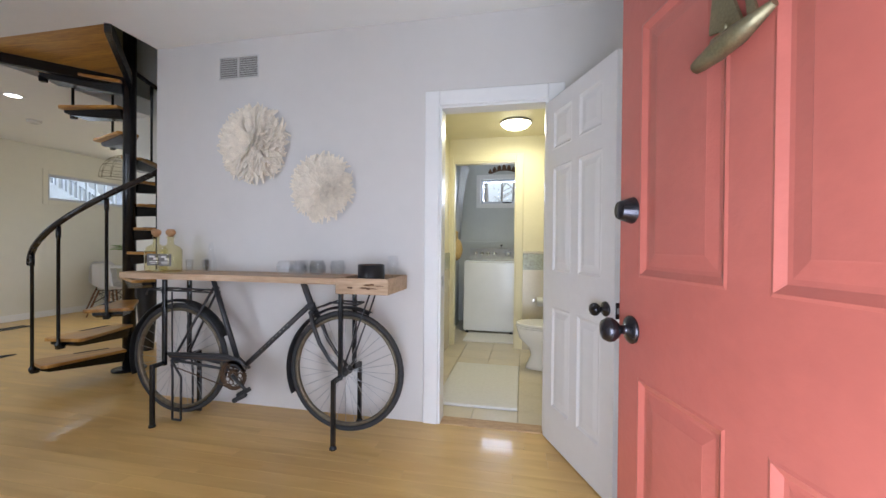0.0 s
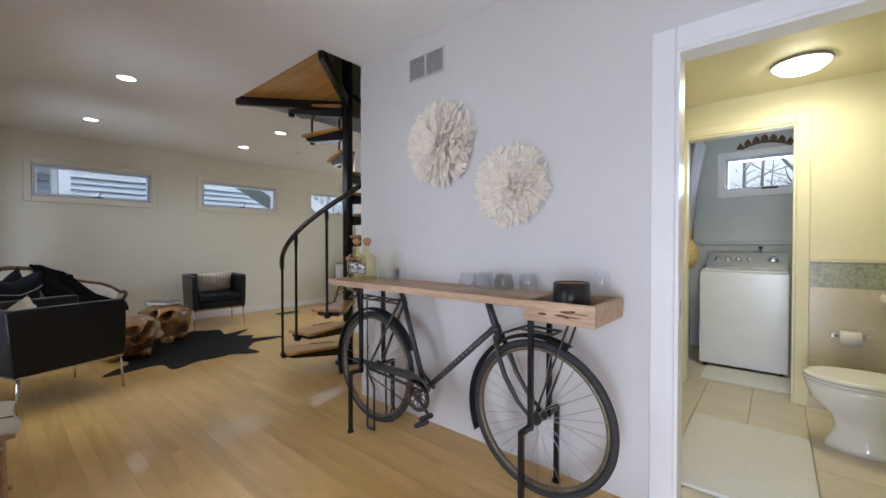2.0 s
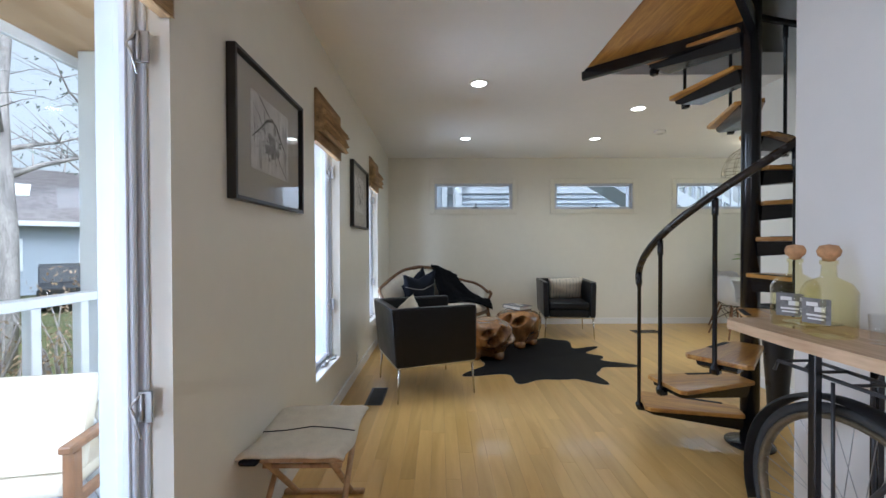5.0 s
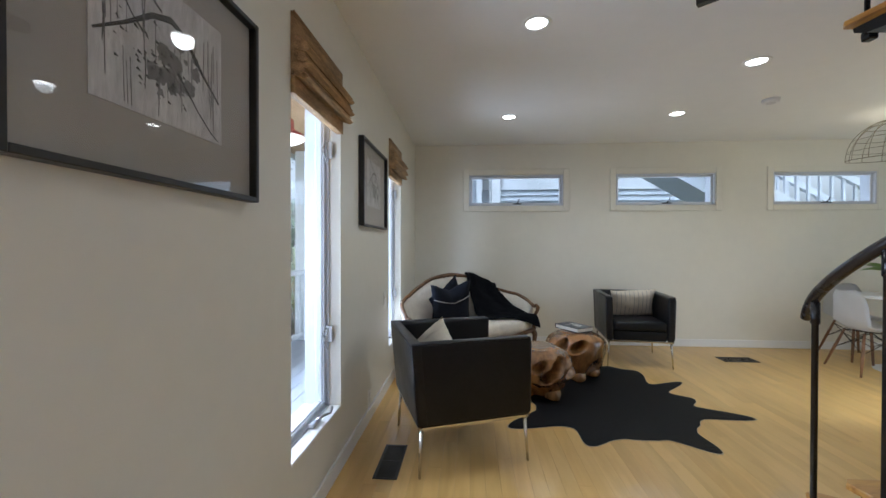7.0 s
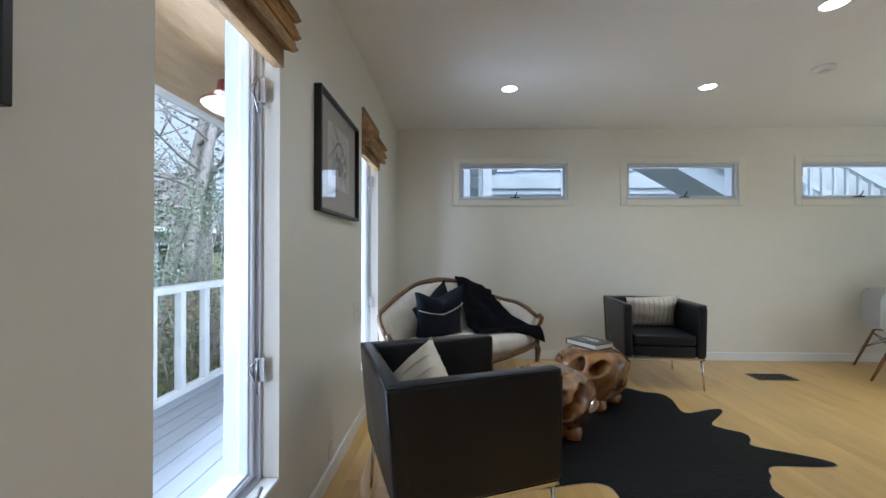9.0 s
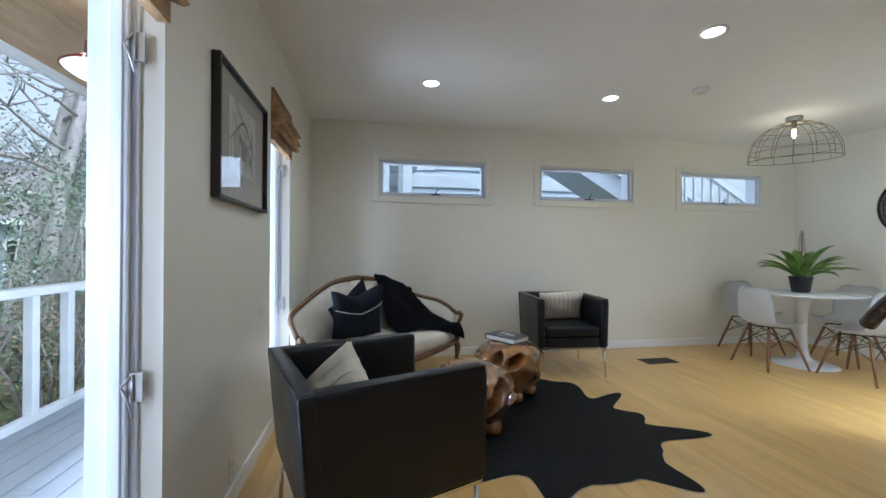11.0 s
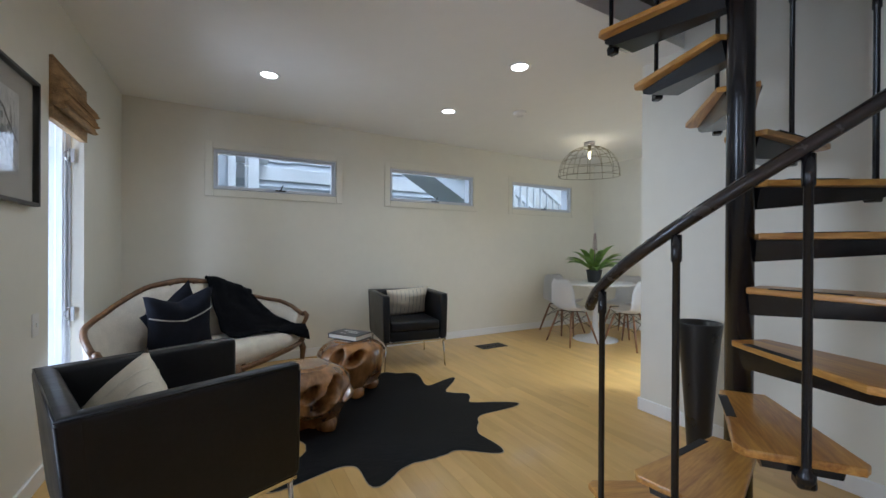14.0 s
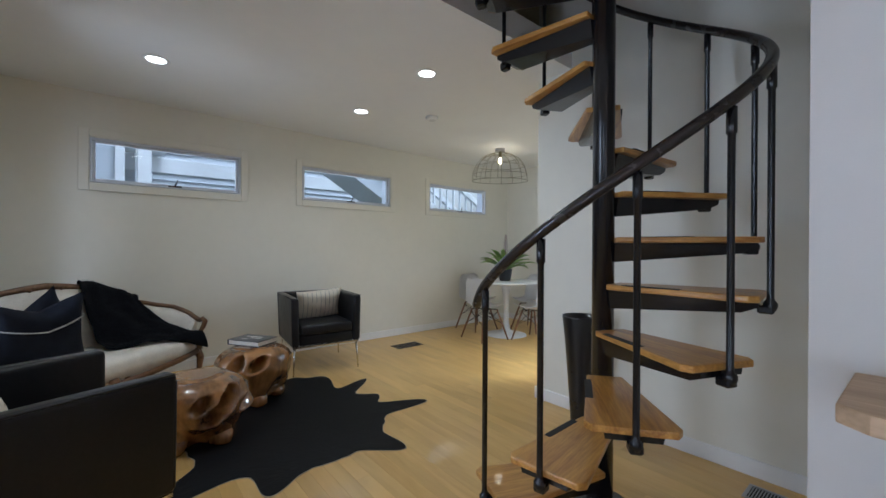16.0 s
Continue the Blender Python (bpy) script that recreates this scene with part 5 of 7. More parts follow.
def pillow(name, label, m, w, h, t, mat, stripes=None, stripe_mat=None, chop=0.0):
    p = thing(name, label, "cushion", m)
    part("cover", pillow_bm(w, h, t, chop=chop), mat, p, smooth=True)
    if stripes:
        for u in stripes:
            bm = B(); rows = []
            for s in (-1, 1):
                for j in range(15):
                    v = (2 * j / 14 - 1) * 0.97
                    d = max(0.0, (1 - u ** 2) * (1 - v ** 2)) ** 0.42
                    rows.append((u * w / 2 * (1 - 0.1 * (1 - v * v) * abs(u) ** 3), s * (t / 2 * d + 0.0012), v * h / 2 * (1 - 0.1 * (1 - u * u) * abs(v) ** 3)))
                sweep(bm, rows, 0.0022, 5); rows = []
            part("stripe", bm, stripe_mat, p)
    return p


# ---- settee ----
SM = pose(-6.15, 0.994, 0, 0, 0, -53.1)
sofa = thing("settee", "cream upholstered settee with a carved walnut frame", "settee", SM)
NB_ = 48


def back_plan(s):
    """s from -1 (one arm's front) over 0 (the middle of the back) to 1."""
    a = s * math.pi / 2
    x = 0.83 * math.copysign(abs(math.sin(a)) ** 0.80, a)
    y = -0.526 * abs(math.cos(a)) ** 0.85 + 0.01
    return x, y


def rail_z(s):
    """An ogee: the crest in the middle, a long hollow, then the arm."""
    t = ((0, 0.935), (0.15, 0.905), (0.3, 0.825), (0.45, 0.752), (0.6, 0.712), (0.75, 0.688), (0.9, 0.635), (1.0, 0.57))
    a = min(0.9999, abs(s))
    k = max(i for i in range(7) if t[i][0] <= a)
    f = (a - t[k][0]) / (t[k + 1][0] - t[k][0])
    return t[k][1] + (t[k + 1][1] - t[k][1]) * f


bm = B()
pts = [(*back_plan(-1 + 2 * i / NB_), rail_z(-1 + 2 * i / NB_)) for i in range(NB_ + 1)]
sweep(bm, pts, [0.020 + 0.006 * math.exp(-((-1 + 2 * i / NB_) / 0.1) ** 2) for i in range(NB_ + 1)], 10); part("top_rail", bm, FRAMEWOOD, sofa, "carved walnut top rail")
bm = B()
for i in range(9):
    f = i - 4
    lathe(bm, [(0.0, 0.0), (0.016, 0.004), (0.012, 0.02), (0.0, 0.028)], 8, cap=False, m=pose(f * 0.022, -0.515 + 0.002 * f * f * 0.3, 0.935 - abs(f) * 0.006, -30, f * 16, 0))
part("crest_carving", bm, FRAMEWOOD, sofa)
bm = B(); sweep(bm, [(x * 0.985, y + 0.008, 0.30) for x, y in [back_plan(-1 + 2 * i / NB_) for i in range(NB_ + 1)]] , 0.022, 8)
sweep(bm, [(-0.82, 0.015, 0.30), (-0.55, 0.11, 0.295), (-0.25, 0.14, 0.275), (0, 0.15, 0.265), (0.25, 0.14, 0.275), (0.55, 0.11, 0.295), (0.82, 0.015, 0.30)], 0.024, 8); part("seat_rail", bm, FRAMEWOOD, sofa)
bm = B(); gi, go = [], []
for i in range(NB_ + 1):
    s = -0.985 + 1.97 * i / NB_
    x, y = back_plan(s); zt = rail_z(s) - 0.012
    n = Vector((-x, -(y + 0.05) * 1.2, 0)).normalized()
    ci, co = [], []
    for j in range(7):
        f = j / 6; z = 0.34 + (zt - 0.34) * f
        puff = 0.045 * math.sin(math.pi * min(1, f * 0.95 + 0.05)) + 0.012
        lean = 0.03 * (1 - f)
        ci.append(bm.verts.new((x + n.x * (puff + lean), y + n.y * (puff + lean), z)))
        co.append(bm.verts.new((x + n.x * (lean - 0.012), y + n.y * (lean - 0.012), z)))
    gi.append(ci); go.append(co)
for g in (gi, go):
    for a, b in zip(g, g[1:]):
        for j in range(6):
            f = bm.faces.new((a[j], a[j + 1], b[j + 1], b[j])); f.smooth = True
for k in (0, -1):
    for j in range(6):
        bm.faces.new((gi[k][j], gi[k][j + 1], go[k][j + 1], go[k][j]))
for a, b, c, d in zip(gi, gi[1:], go, go[1:]):
    bm.faces.new((a[6], b[6], d[6], c[6])); bm.faces.new((a[0], b[0], d[0], c[0]))
part("upholstered_back", bm, LINEN, sofa)
poly = [(x * 0.94, y * 0.94) for x, y in [back_plan(-1 + 2 * i / 24) for i in range(25)]][::-1]
poly = [(-0.78, 0.02), (-0.55, 0.105), (-0.25, 0.135), (0.0, 0.145), (0.25, 0.135), (0.55, 0.105), (0.78, 0.02)][::-1] + poly[::-1][1:-1]
bm = B()
cx, cy = 0.0, -0.16
prev = None
for sc_, z in ((1.0, 0.30), (1.0, 0.36), (0.99, 0.40), (0.95, 0.425), (0.80, 0.445), (0.45, 0.455)):
    rg = [bm.verts.new((cx + (x - cx) * sc_, cy + (y - cy) * sc_, z)) for x, y in poly]
    if prev:
        for k in range(len(rg)):
            f = bm.faces.new((prev[k], prev[(k + 1) % len(rg)], rg[(k + 1) % len(rg)], rg[k])); f.smooth = True
    else:
        bm.faces.new(rg)
    prev = rg
bm.faces.new(prev)
part("seat_cushion", bm, LINEN, sofa)
for s in (-1, 1):
    bm = B(); sweep(bm, [(s * 0.83, 0.012, 0.565), (s * 0.835, 0.045, 0.582), (s * 0.835, 0.07, 0.56), (s * 0.83, 0.06, 0.52), (s * 0.815, 0.02, 0.44), (s * 0.81, 0.015, 0.38), (s * 0.82, 0.03, 0.31)], [0.019, 0.022, 0.024, 0.02, 0.016, 0.017, 0.024], 10); part("arm_post", bm, FRAMEWOOD, sofa)
for x, y, o in ((-0.80, 0.02, 1), (0.80, 0.02, 1), (-0.52, -0.42, -1), (0.52, -0.42, -1), (0.0, 0.14, 1)):
    bm = B(); d = Vector((x, y + 0.2, 0)).normalized()
    sweep(bm, [(x, y, 0.31), (x + d.x * 0.03, y + d.y * 0.03, 0.24), (x + d.x * 0.02, y + d.y * 0.02, 0.14), (x, y, 0.06), (x + d.x * 0.02, y + d.y * 0.02, 0.015), (x + d.x * 0.025, y + d.y * 0.025, 0.0)], [0.032, 0.030, 0.021, 0.015, 0.018, 0.016], 10); part("leg", bm, FRAMEWOOD, sofa)

np_ = pillow("navy_cushion", "black-navy square cushion with a silver braid on the settee", SM @ pose(0.19, -0.22, 0.66, -20, 7, -14), 0.46, 0.50, 0.22, NAVY, chop=0.075)
bm = B()
for s in (-1, 1):
    pts = []
    for i in range(19):
        u = (2 * i / 18 - 1) * 0.96; v = 0.36
        d = max(0.0, (1 - u ** 2) * (1 - v ** 2)) ** 0.42
        pts.append((u * 0.23 * (1 - 0.1 * (1 - v * v) * abs(u) ** 3), s * (0.11 * d + 0.003), v * 0.25 - 0.075 * 0.56 * max(0.0, 1 - abs(u) * 1.25)))
    sweep(bm, pts, 0.008, 6, flat=0.5)
part("braid_trim", bm, TRIMGREY, np_, "silver grey braid")
pillow("navy_cushion", "black-navy square cushion leaning against the settee back", SM @ pose(0.14, -0.36, 0.645, -12, 32, 8), 0.46, 0.46, 0.15, NAVY, chop=0.03)

# fur throw over the settee's back
tw_ = thing("fur_throw", "black shaggy fur throw draped over the settee", "throw", SM)
bm = B(); rnd = random.Random(12); rows = []
NU, NV = 34, 16
for i in range(NU + 1):
    u = i / NU
    row = []
    for j in range(NV + 1):
        v = j / NV - 0.5
        s = -0.29 + v * 0.34
        x, y = back_plan(s); zt = rail_z(s) + 0.035
        n = Vector((-x * 0.8, -(y + 0.02) * 1.2, 0)).normalized()
        ex, ey = -0.47 + 0.66 * v, -0.02 - 0.20 * v
        if u < 0.14:
            f = u / 0.14; x, y, z = x - n.x * 0.05, y - n.y * 0.05, zt - 0.20 * (1 - f)
        elif u < 0.22:
            f = (u - 0.14) / 0.08; k = -0.05 + 0.11 * f; x, y, z = x + n.x * k, y + n.y * k, zt + 0.025 * math.sin(math.pi * f)
        elif u < 0.88:
            f = (u - 0.22) / 0.66; x, y = x + n.x * 0.06, y + n.y * 0.06
            x, y, z = x + (ex - x) * f, y + (ey - y) * f, 0.485 + 0.03 * (1 - f) + (zt - 0.515) * (1 - f) ** 2.0
        else:
            f = (u - 0.88) / 0.12; x, y, z = ex, ey + 0.06 * math.sin(f * 1.5), 0.485 - 0.30 * f * max(0.0, -v)
        d = 0.0
        wob = 0.030 * noise.noise(Vector((u * 7, v * 6, 1.3))) + 0.012 * noise.noise(Vector((u * 19, v * 15, 4)))
        row.append(bm.verts.new((x + n.x * (d + wob), y + n.y * (d + wob), z + wob * 0.8)))
    rows.append(row)
for a, b in zip(rows, rows[1:]):
    for j in range(NV):
        f = bm.faces.new((a[j], a[j + 1], b[j + 1], b[j])); f.smooth = True
bm.normal_update()
tufts = []
for f in bm.faces[:]:
    for q in range(9):
        w = [rnd.random() for _ in range(4)]; t = sum(w)
        p = sum((v.co * (k / t) for v, k in zip(f.verts, w)), Vector())
        tufts.append((p, f.normal.copy()))
bmesh.ops.solidify(bm, geom=bm.faces[:], thickness=0.014)
cloth = part("throw_cloth", bm, FUR, tw_, smooth=True)
bm = B()
for p, n in tufts:
    d = (n * rnd.choice((-1, 1)) * 0.6 + Vector((rnd.uniform(-1, 1), rnd.uniform(-1, 1), rnd.uniform(-1.4, 0.4)))).normalized() * rnd.uniform(0.014, 0.030)
    s = d.cross(Vector((rnd.random(), rnd.random(), rnd.random()))).normalized() * 0.0016
    vs = [bm.verts.new(p + s), bm.verts.new(p - s), bm.verts.new(p + d)]
    bm.faces.new(vs)
tagged(part("pile", bm, FUR, tw_), kind="stuff")

# cushions of the armchairs
pillow("striped_cushion", "cream striped rectangular cushion on the leather armchair", CH2 @ pose(-0.02, -0.07, 0.625, -22, 3, 3), 0.49, 0.345, 0.16, COTTON, [-0.75, -0.56, -0.37, -0.19, 0.0, 0.19, 0.37, 0.56, 0.75], STRIPE)
pillow("cream_cushion", "cream cotton cushion propped in the leather armchair", CH1 @ pose(-0.08, -0.135, 0.585, -28, 38, 10), 0.33, 0.33, 0.15, COTTON, [-0.4, 0.0, 0.4], LINEN)


# ---- root-wood stump tables ----
def stump(label, m, R, H, seed):
    st = thing("root_wood_table", label, "side table", m, "root wood tables")
    rnd = random.Random(seed)
    n, k = 96, 54
    eyes = [(rnd.uniform(0, 6.283) if q > 2 else 2.1 * q + rnd.uniform(-0.3, 0.3), rnd.uniform(0.22, 0.80), rnd.uniform(0.15, 0.36), rnd.uniform(0.09, 0.16), rnd.uniform(0.30, 0.62)) for q in range(8)]
    lobes, turn = rnd.choice((3, 4)), rnd.uniform(0, 6)

    def radius(a, f):
        r = 0.56 + 0.46 * math.sin(math.pi * min(1.0, 0.10 + f * 0.68)) ** 1.4
        if f > 0.86:
            r *= math.sqrt(max(0.0, 1 - ((f - 0.86) / 0.2) ** 2))
        low = max(0.0, 1 - f / 0.40)
        r *= 1 + low * (0.26 * math.cos(lobes * a + turn) - 0.16)
        p = Vector((math.cos(a), math.sin(a), f * 1.5 + seed))
        r *= 1 + 0.16 * noise.noise(p * 1.1) + 0.05 * noise.noise(p * 3.1)
        for ea, ef, wa, wf, dep in eyes:
            da = (a - ea + math.pi) % (2 * math.pi) - math.pi
            q = (da / wa) ** 2 + ((f - ef - 0.25 * da) / wf) ** 2
            r -= dep * math.exp(-q ** 2.2) - 0.04 * math.exp(-((q - 1.7) / 0.7) ** 2)
        return R * max(0.30, r)
    bm = B(); rings = []
    for j in range(k + 1):
        f = j / k
        rings.append([bm.verts.new((radius(2 * math.pi * i / n, f) * math.cos(2 * math.pi * i / n), radius(2 * math.pi * i / n, f) * math.sin(2 * math.pi * i / n), 0.02 + (H - 0.02) * f)) for i in range(n)])
    for a, b in zip(rings, rings[1:]):
        for i in range(n):
            f = bm.faces.new((a[i], a[(i + 1) % n], b[(i + 1) % n], b[i])); f.smooth = True
    bm.faces.new(rings[0][::-1]); bm.faces.new(rings[-1])
    part("trunk", bm, STUMPWOOD, st)
    # the polished top, a shallow crown cut across the burl
    bm = B(); prev = None
    for sc_, dz in ((1.0, -0.002), (0.97, 0.006), (0.75, 0.010), (0.4, 0.012)):
        rg = [bm.verts.new((radius(2 * math.pi * i / n, 1.0) * sc_ * math.cos(2 * math.pi * i / n), radius(2 * math.pi * i / n, 1.0) * sc_ * math.sin(2 * math.pi * i / n), H + dz)) for i in range(n)]
        if prev:
            for i in range(n):
                f = bm.faces.new((prev[i], prev[(i + 1) % n], rg[(i + 1) % n], rg[i])); f.smooth = True
        prev = rg
    bm.faces.new(prev)
    part("top", bm, STUMPWOOD, st, "smooth polished round top")
    for q in range(lobes):
        a = (2 * math.pi * q - turn) / lobes
        x, y = 0.62 * R * math.cos(a), 0.62 * R * math.sin(a)
        bm = B(); lathe(bm, [(0.0, 0.0), (0.055, 0.0), (0.072, 0.02), (0.070, 0.06), (0.045, 0.11), (0.0, 0.13)], 20, (x, y, 0), cap=False)
        for v in bm.verts:
            v.co += Vector((1, 1, 0)) * 0.018 * noise.noise(v.co * 11 + Vector((seed, 0, 0)))
        part("root_foot", bm, STUMPWOOD, st, smooth=True)
    return st


stump("gnarled polished root wood stump table on the black hide", pose(-5.42, 1.49, 0.004, 0, 0, 20), 0.28, 0.41, 3)
stump("gnarled polished root wood stump table carrying a book", pose(-5.93, 1.95, 0.004, 0, 0, -30), 0.275, 0.43, 8)
bk = thing("book", "thick charcoal hardback book lying on the stump", "book", pose(-5.96, 1.95, 0.447, 0, 0, 33))
bm = B(); box(bm, -0.15, 0.15, -0.105, 0.105, 0.0, 0.005, 0.001); box(bm, -0.15, 0.15, -0.105, 0.105, 0.037, 0.042, 0.001); box(bm, -0.155, -0.149, -0.105, 0.105, 0.0, 0.042, 0.001); part("cover", bm, BOOKCOVER, bk)
bm = B(); box(bm, -0.148, 0.142, -0.098, 0.098, 0.0052, 0.0368); part("pages", bm, PAPER, bk)
bm = B()
for x, y, w, h in ((-0.02, 0.04, 0.16, 0.022), (0.03, 0.0, 0.10, 0.018), (-0.04, -0.045, 0.06, 0.012)):
    box(bm, x - w / 2, x + w / 2, y - h / 2, y + h / 2, 0.0421, 0.0425)
part("cover_print", bm, LABELWHITE, bk, "pale unreadable bars")

# ---- cowhide ----
HIDE_LOBES = ((77, 0.38, 7), (29, 0.24, 8), (-27, 0.19, 8), (-60, 0.22, 9), (123, 0.36, 5), (146, 0.30, 9), (162, 0.32, 10), (205, 0.25, 14), (250, 0.35, 8), (300, 0.15, 8), (100, 0.13, 8))


def hide_r(deg):
    r = 0.615 + 0.10 * max(0, -math.cos(radians(deg - 10))) ** 1.2
    for a, g, w in HIDE_LOBES:
        d = (deg - a + 180) % 360 - 180
        r += g * math.exp(-(d / w) ** 2)
    return r + 0.014 * noise.noise(Vector((math.cos(radians(deg)) * 9, math.sin(radians(deg)) * 9, 2)))


hd = thing("cowhide_rug", "black cowhide rug lying flat on the oak floor", "rug", pose(-5.25, 2.05, 0))
bm = B(); n = 240; prev = None
for f in (0.12, 0.4, 0.65, 0.85, 0.96, 1.0):
    rg = []
    for k in range(n):
        a = 360 * k / n; r = hide_r(a) * f
        z = 0.006 + 0.004 * max(0, noise.noise(Vector((r * 3 * math.cos(radians(a)), r * 3 * math.sin(radians(a)), 0)))) if f < 1 else 0.004
        rg.append(bm.verts.new((r * math.cos(radians(a)), r * math.sin(radians(a)), z)))
    if prev:
        for k in range(n):
            fc = bm.faces.new((prev[k], prev[(k + 1) % n], rg[(k + 1) % n], rg[k])); fc.smooth = True
    else:
        bm.faces.new(rg)
    prev = rg
part("pelt", bm, HIDE, hd)
bm = B(); prev = None
for f, z in ((0.9, 0.0012), (1.008, 0.0012), (1.008, 0.0035), (0.9, 0.0035)):
    rg = [bm.verts.new((hide_r(360 * k / n) * f * math.cos(2 * math.pi * k / n), hide_r(360 * k / n) * f * math.sin(2 * math.pi * k / n), z)) for k in range(n)]
    if prev:
        for k in range(n):
            bm.faces.new((prev[k], prev[(k + 1) % n], rg[(k + 1) % n], rg[k]))
    prev = rg
part("suede_edge", bm, HIDEEDGE, hd, "tan suede underside edge")

# ---- folding stool below the first picture ----
sl = thing("folding_stool", "low folding wooden stool with a cream cloth seat", "stool", pose(-2.82, 0.395, 0))
bm = B(); rows = []
for i in range(17):
    u = i / 8 - 1
    rows.append([bm.verts.new((0.242 * u, 0.212 * (j / 6 - 1) + 0.008 * math.sin(u * 4), 0.418 + 0.018 * u * u - 0.010 * (abs(j / 6 - 1) > 0.97) + 0.006 * noise.noise(Vector((u * 3, j * 0.5, 2))) - 0.02 * max(0.0, abs(u) - 0.93) * 8)) for j in range(13)])
for p, q in zip(rows, rows[1:]):
    for j in range(12):
        bm.faces.new((p[j], p[j + 1], q[j + 1], q[j]))
bmesh.ops.recalc_face_normals(bm, faces=bm.faces[:])
bmesh.ops.solidify(bm, geom=bm.faces[:], thickness=0.010)
part("cloth_seat", bm, COTTON, sl, "cream cotton seat cloth", True)
bm = B(); sweep(bm, [(0.03, -0.20, 0.421), (0.015, -0.10, 0.421), (-0.02, 0.0, 0.421), (-0.005, 0.10, 0.421), (0.02, 0.20, 0.420)], 0.0025, 6); part("seat_seam", bm, NAVY, sl)
bm = B(); box(bm, 0.18, 0.245, -0.205, -0.13, 0.385, 0.41, 0.008); part("dark_lining", bm, NAVY, sl, "dark lining showing at the corner")
for s in (-1, 1):
    y = s * 0.165
    bm = B(); sweep(bm, [(-0.20, y, 0.40), (0.20, y, 0.012)], 0.013, 8); part("leg", bm, PALEWOOD, sl)
    bm = B(); sweep(bm, [(0.20, y - s * 0.03, 0.40), (-0.20, y - s * 0.03, 0.012)], 0.013, 8); part("leg", bm, PALEWOOD, sl)
for x in (-0.20, 0.20):
    bm = B(); box(bm, x - 0.015, x + 0.015, -0.20, 0.20, 0.383, 0.408, 0.005); part("seat_bar", bm, PALEWOOD, sl)
    bm = B(); box(bm, x - 0.014, x + 0.014, -0.20, 0.20, 0.0, 0.022, 0.005); part("foot_bar", bm, PALEWOOD, sl)
    bm = B(); sweep(bm, [(x * 0.55, -0.165, 0.315 - 0.0 if x > 0 else 0.315), (x * 0.55, 0.165, 0.315)], 0.010, 8); part("stretcher", bm, PALEWOOD, sl)

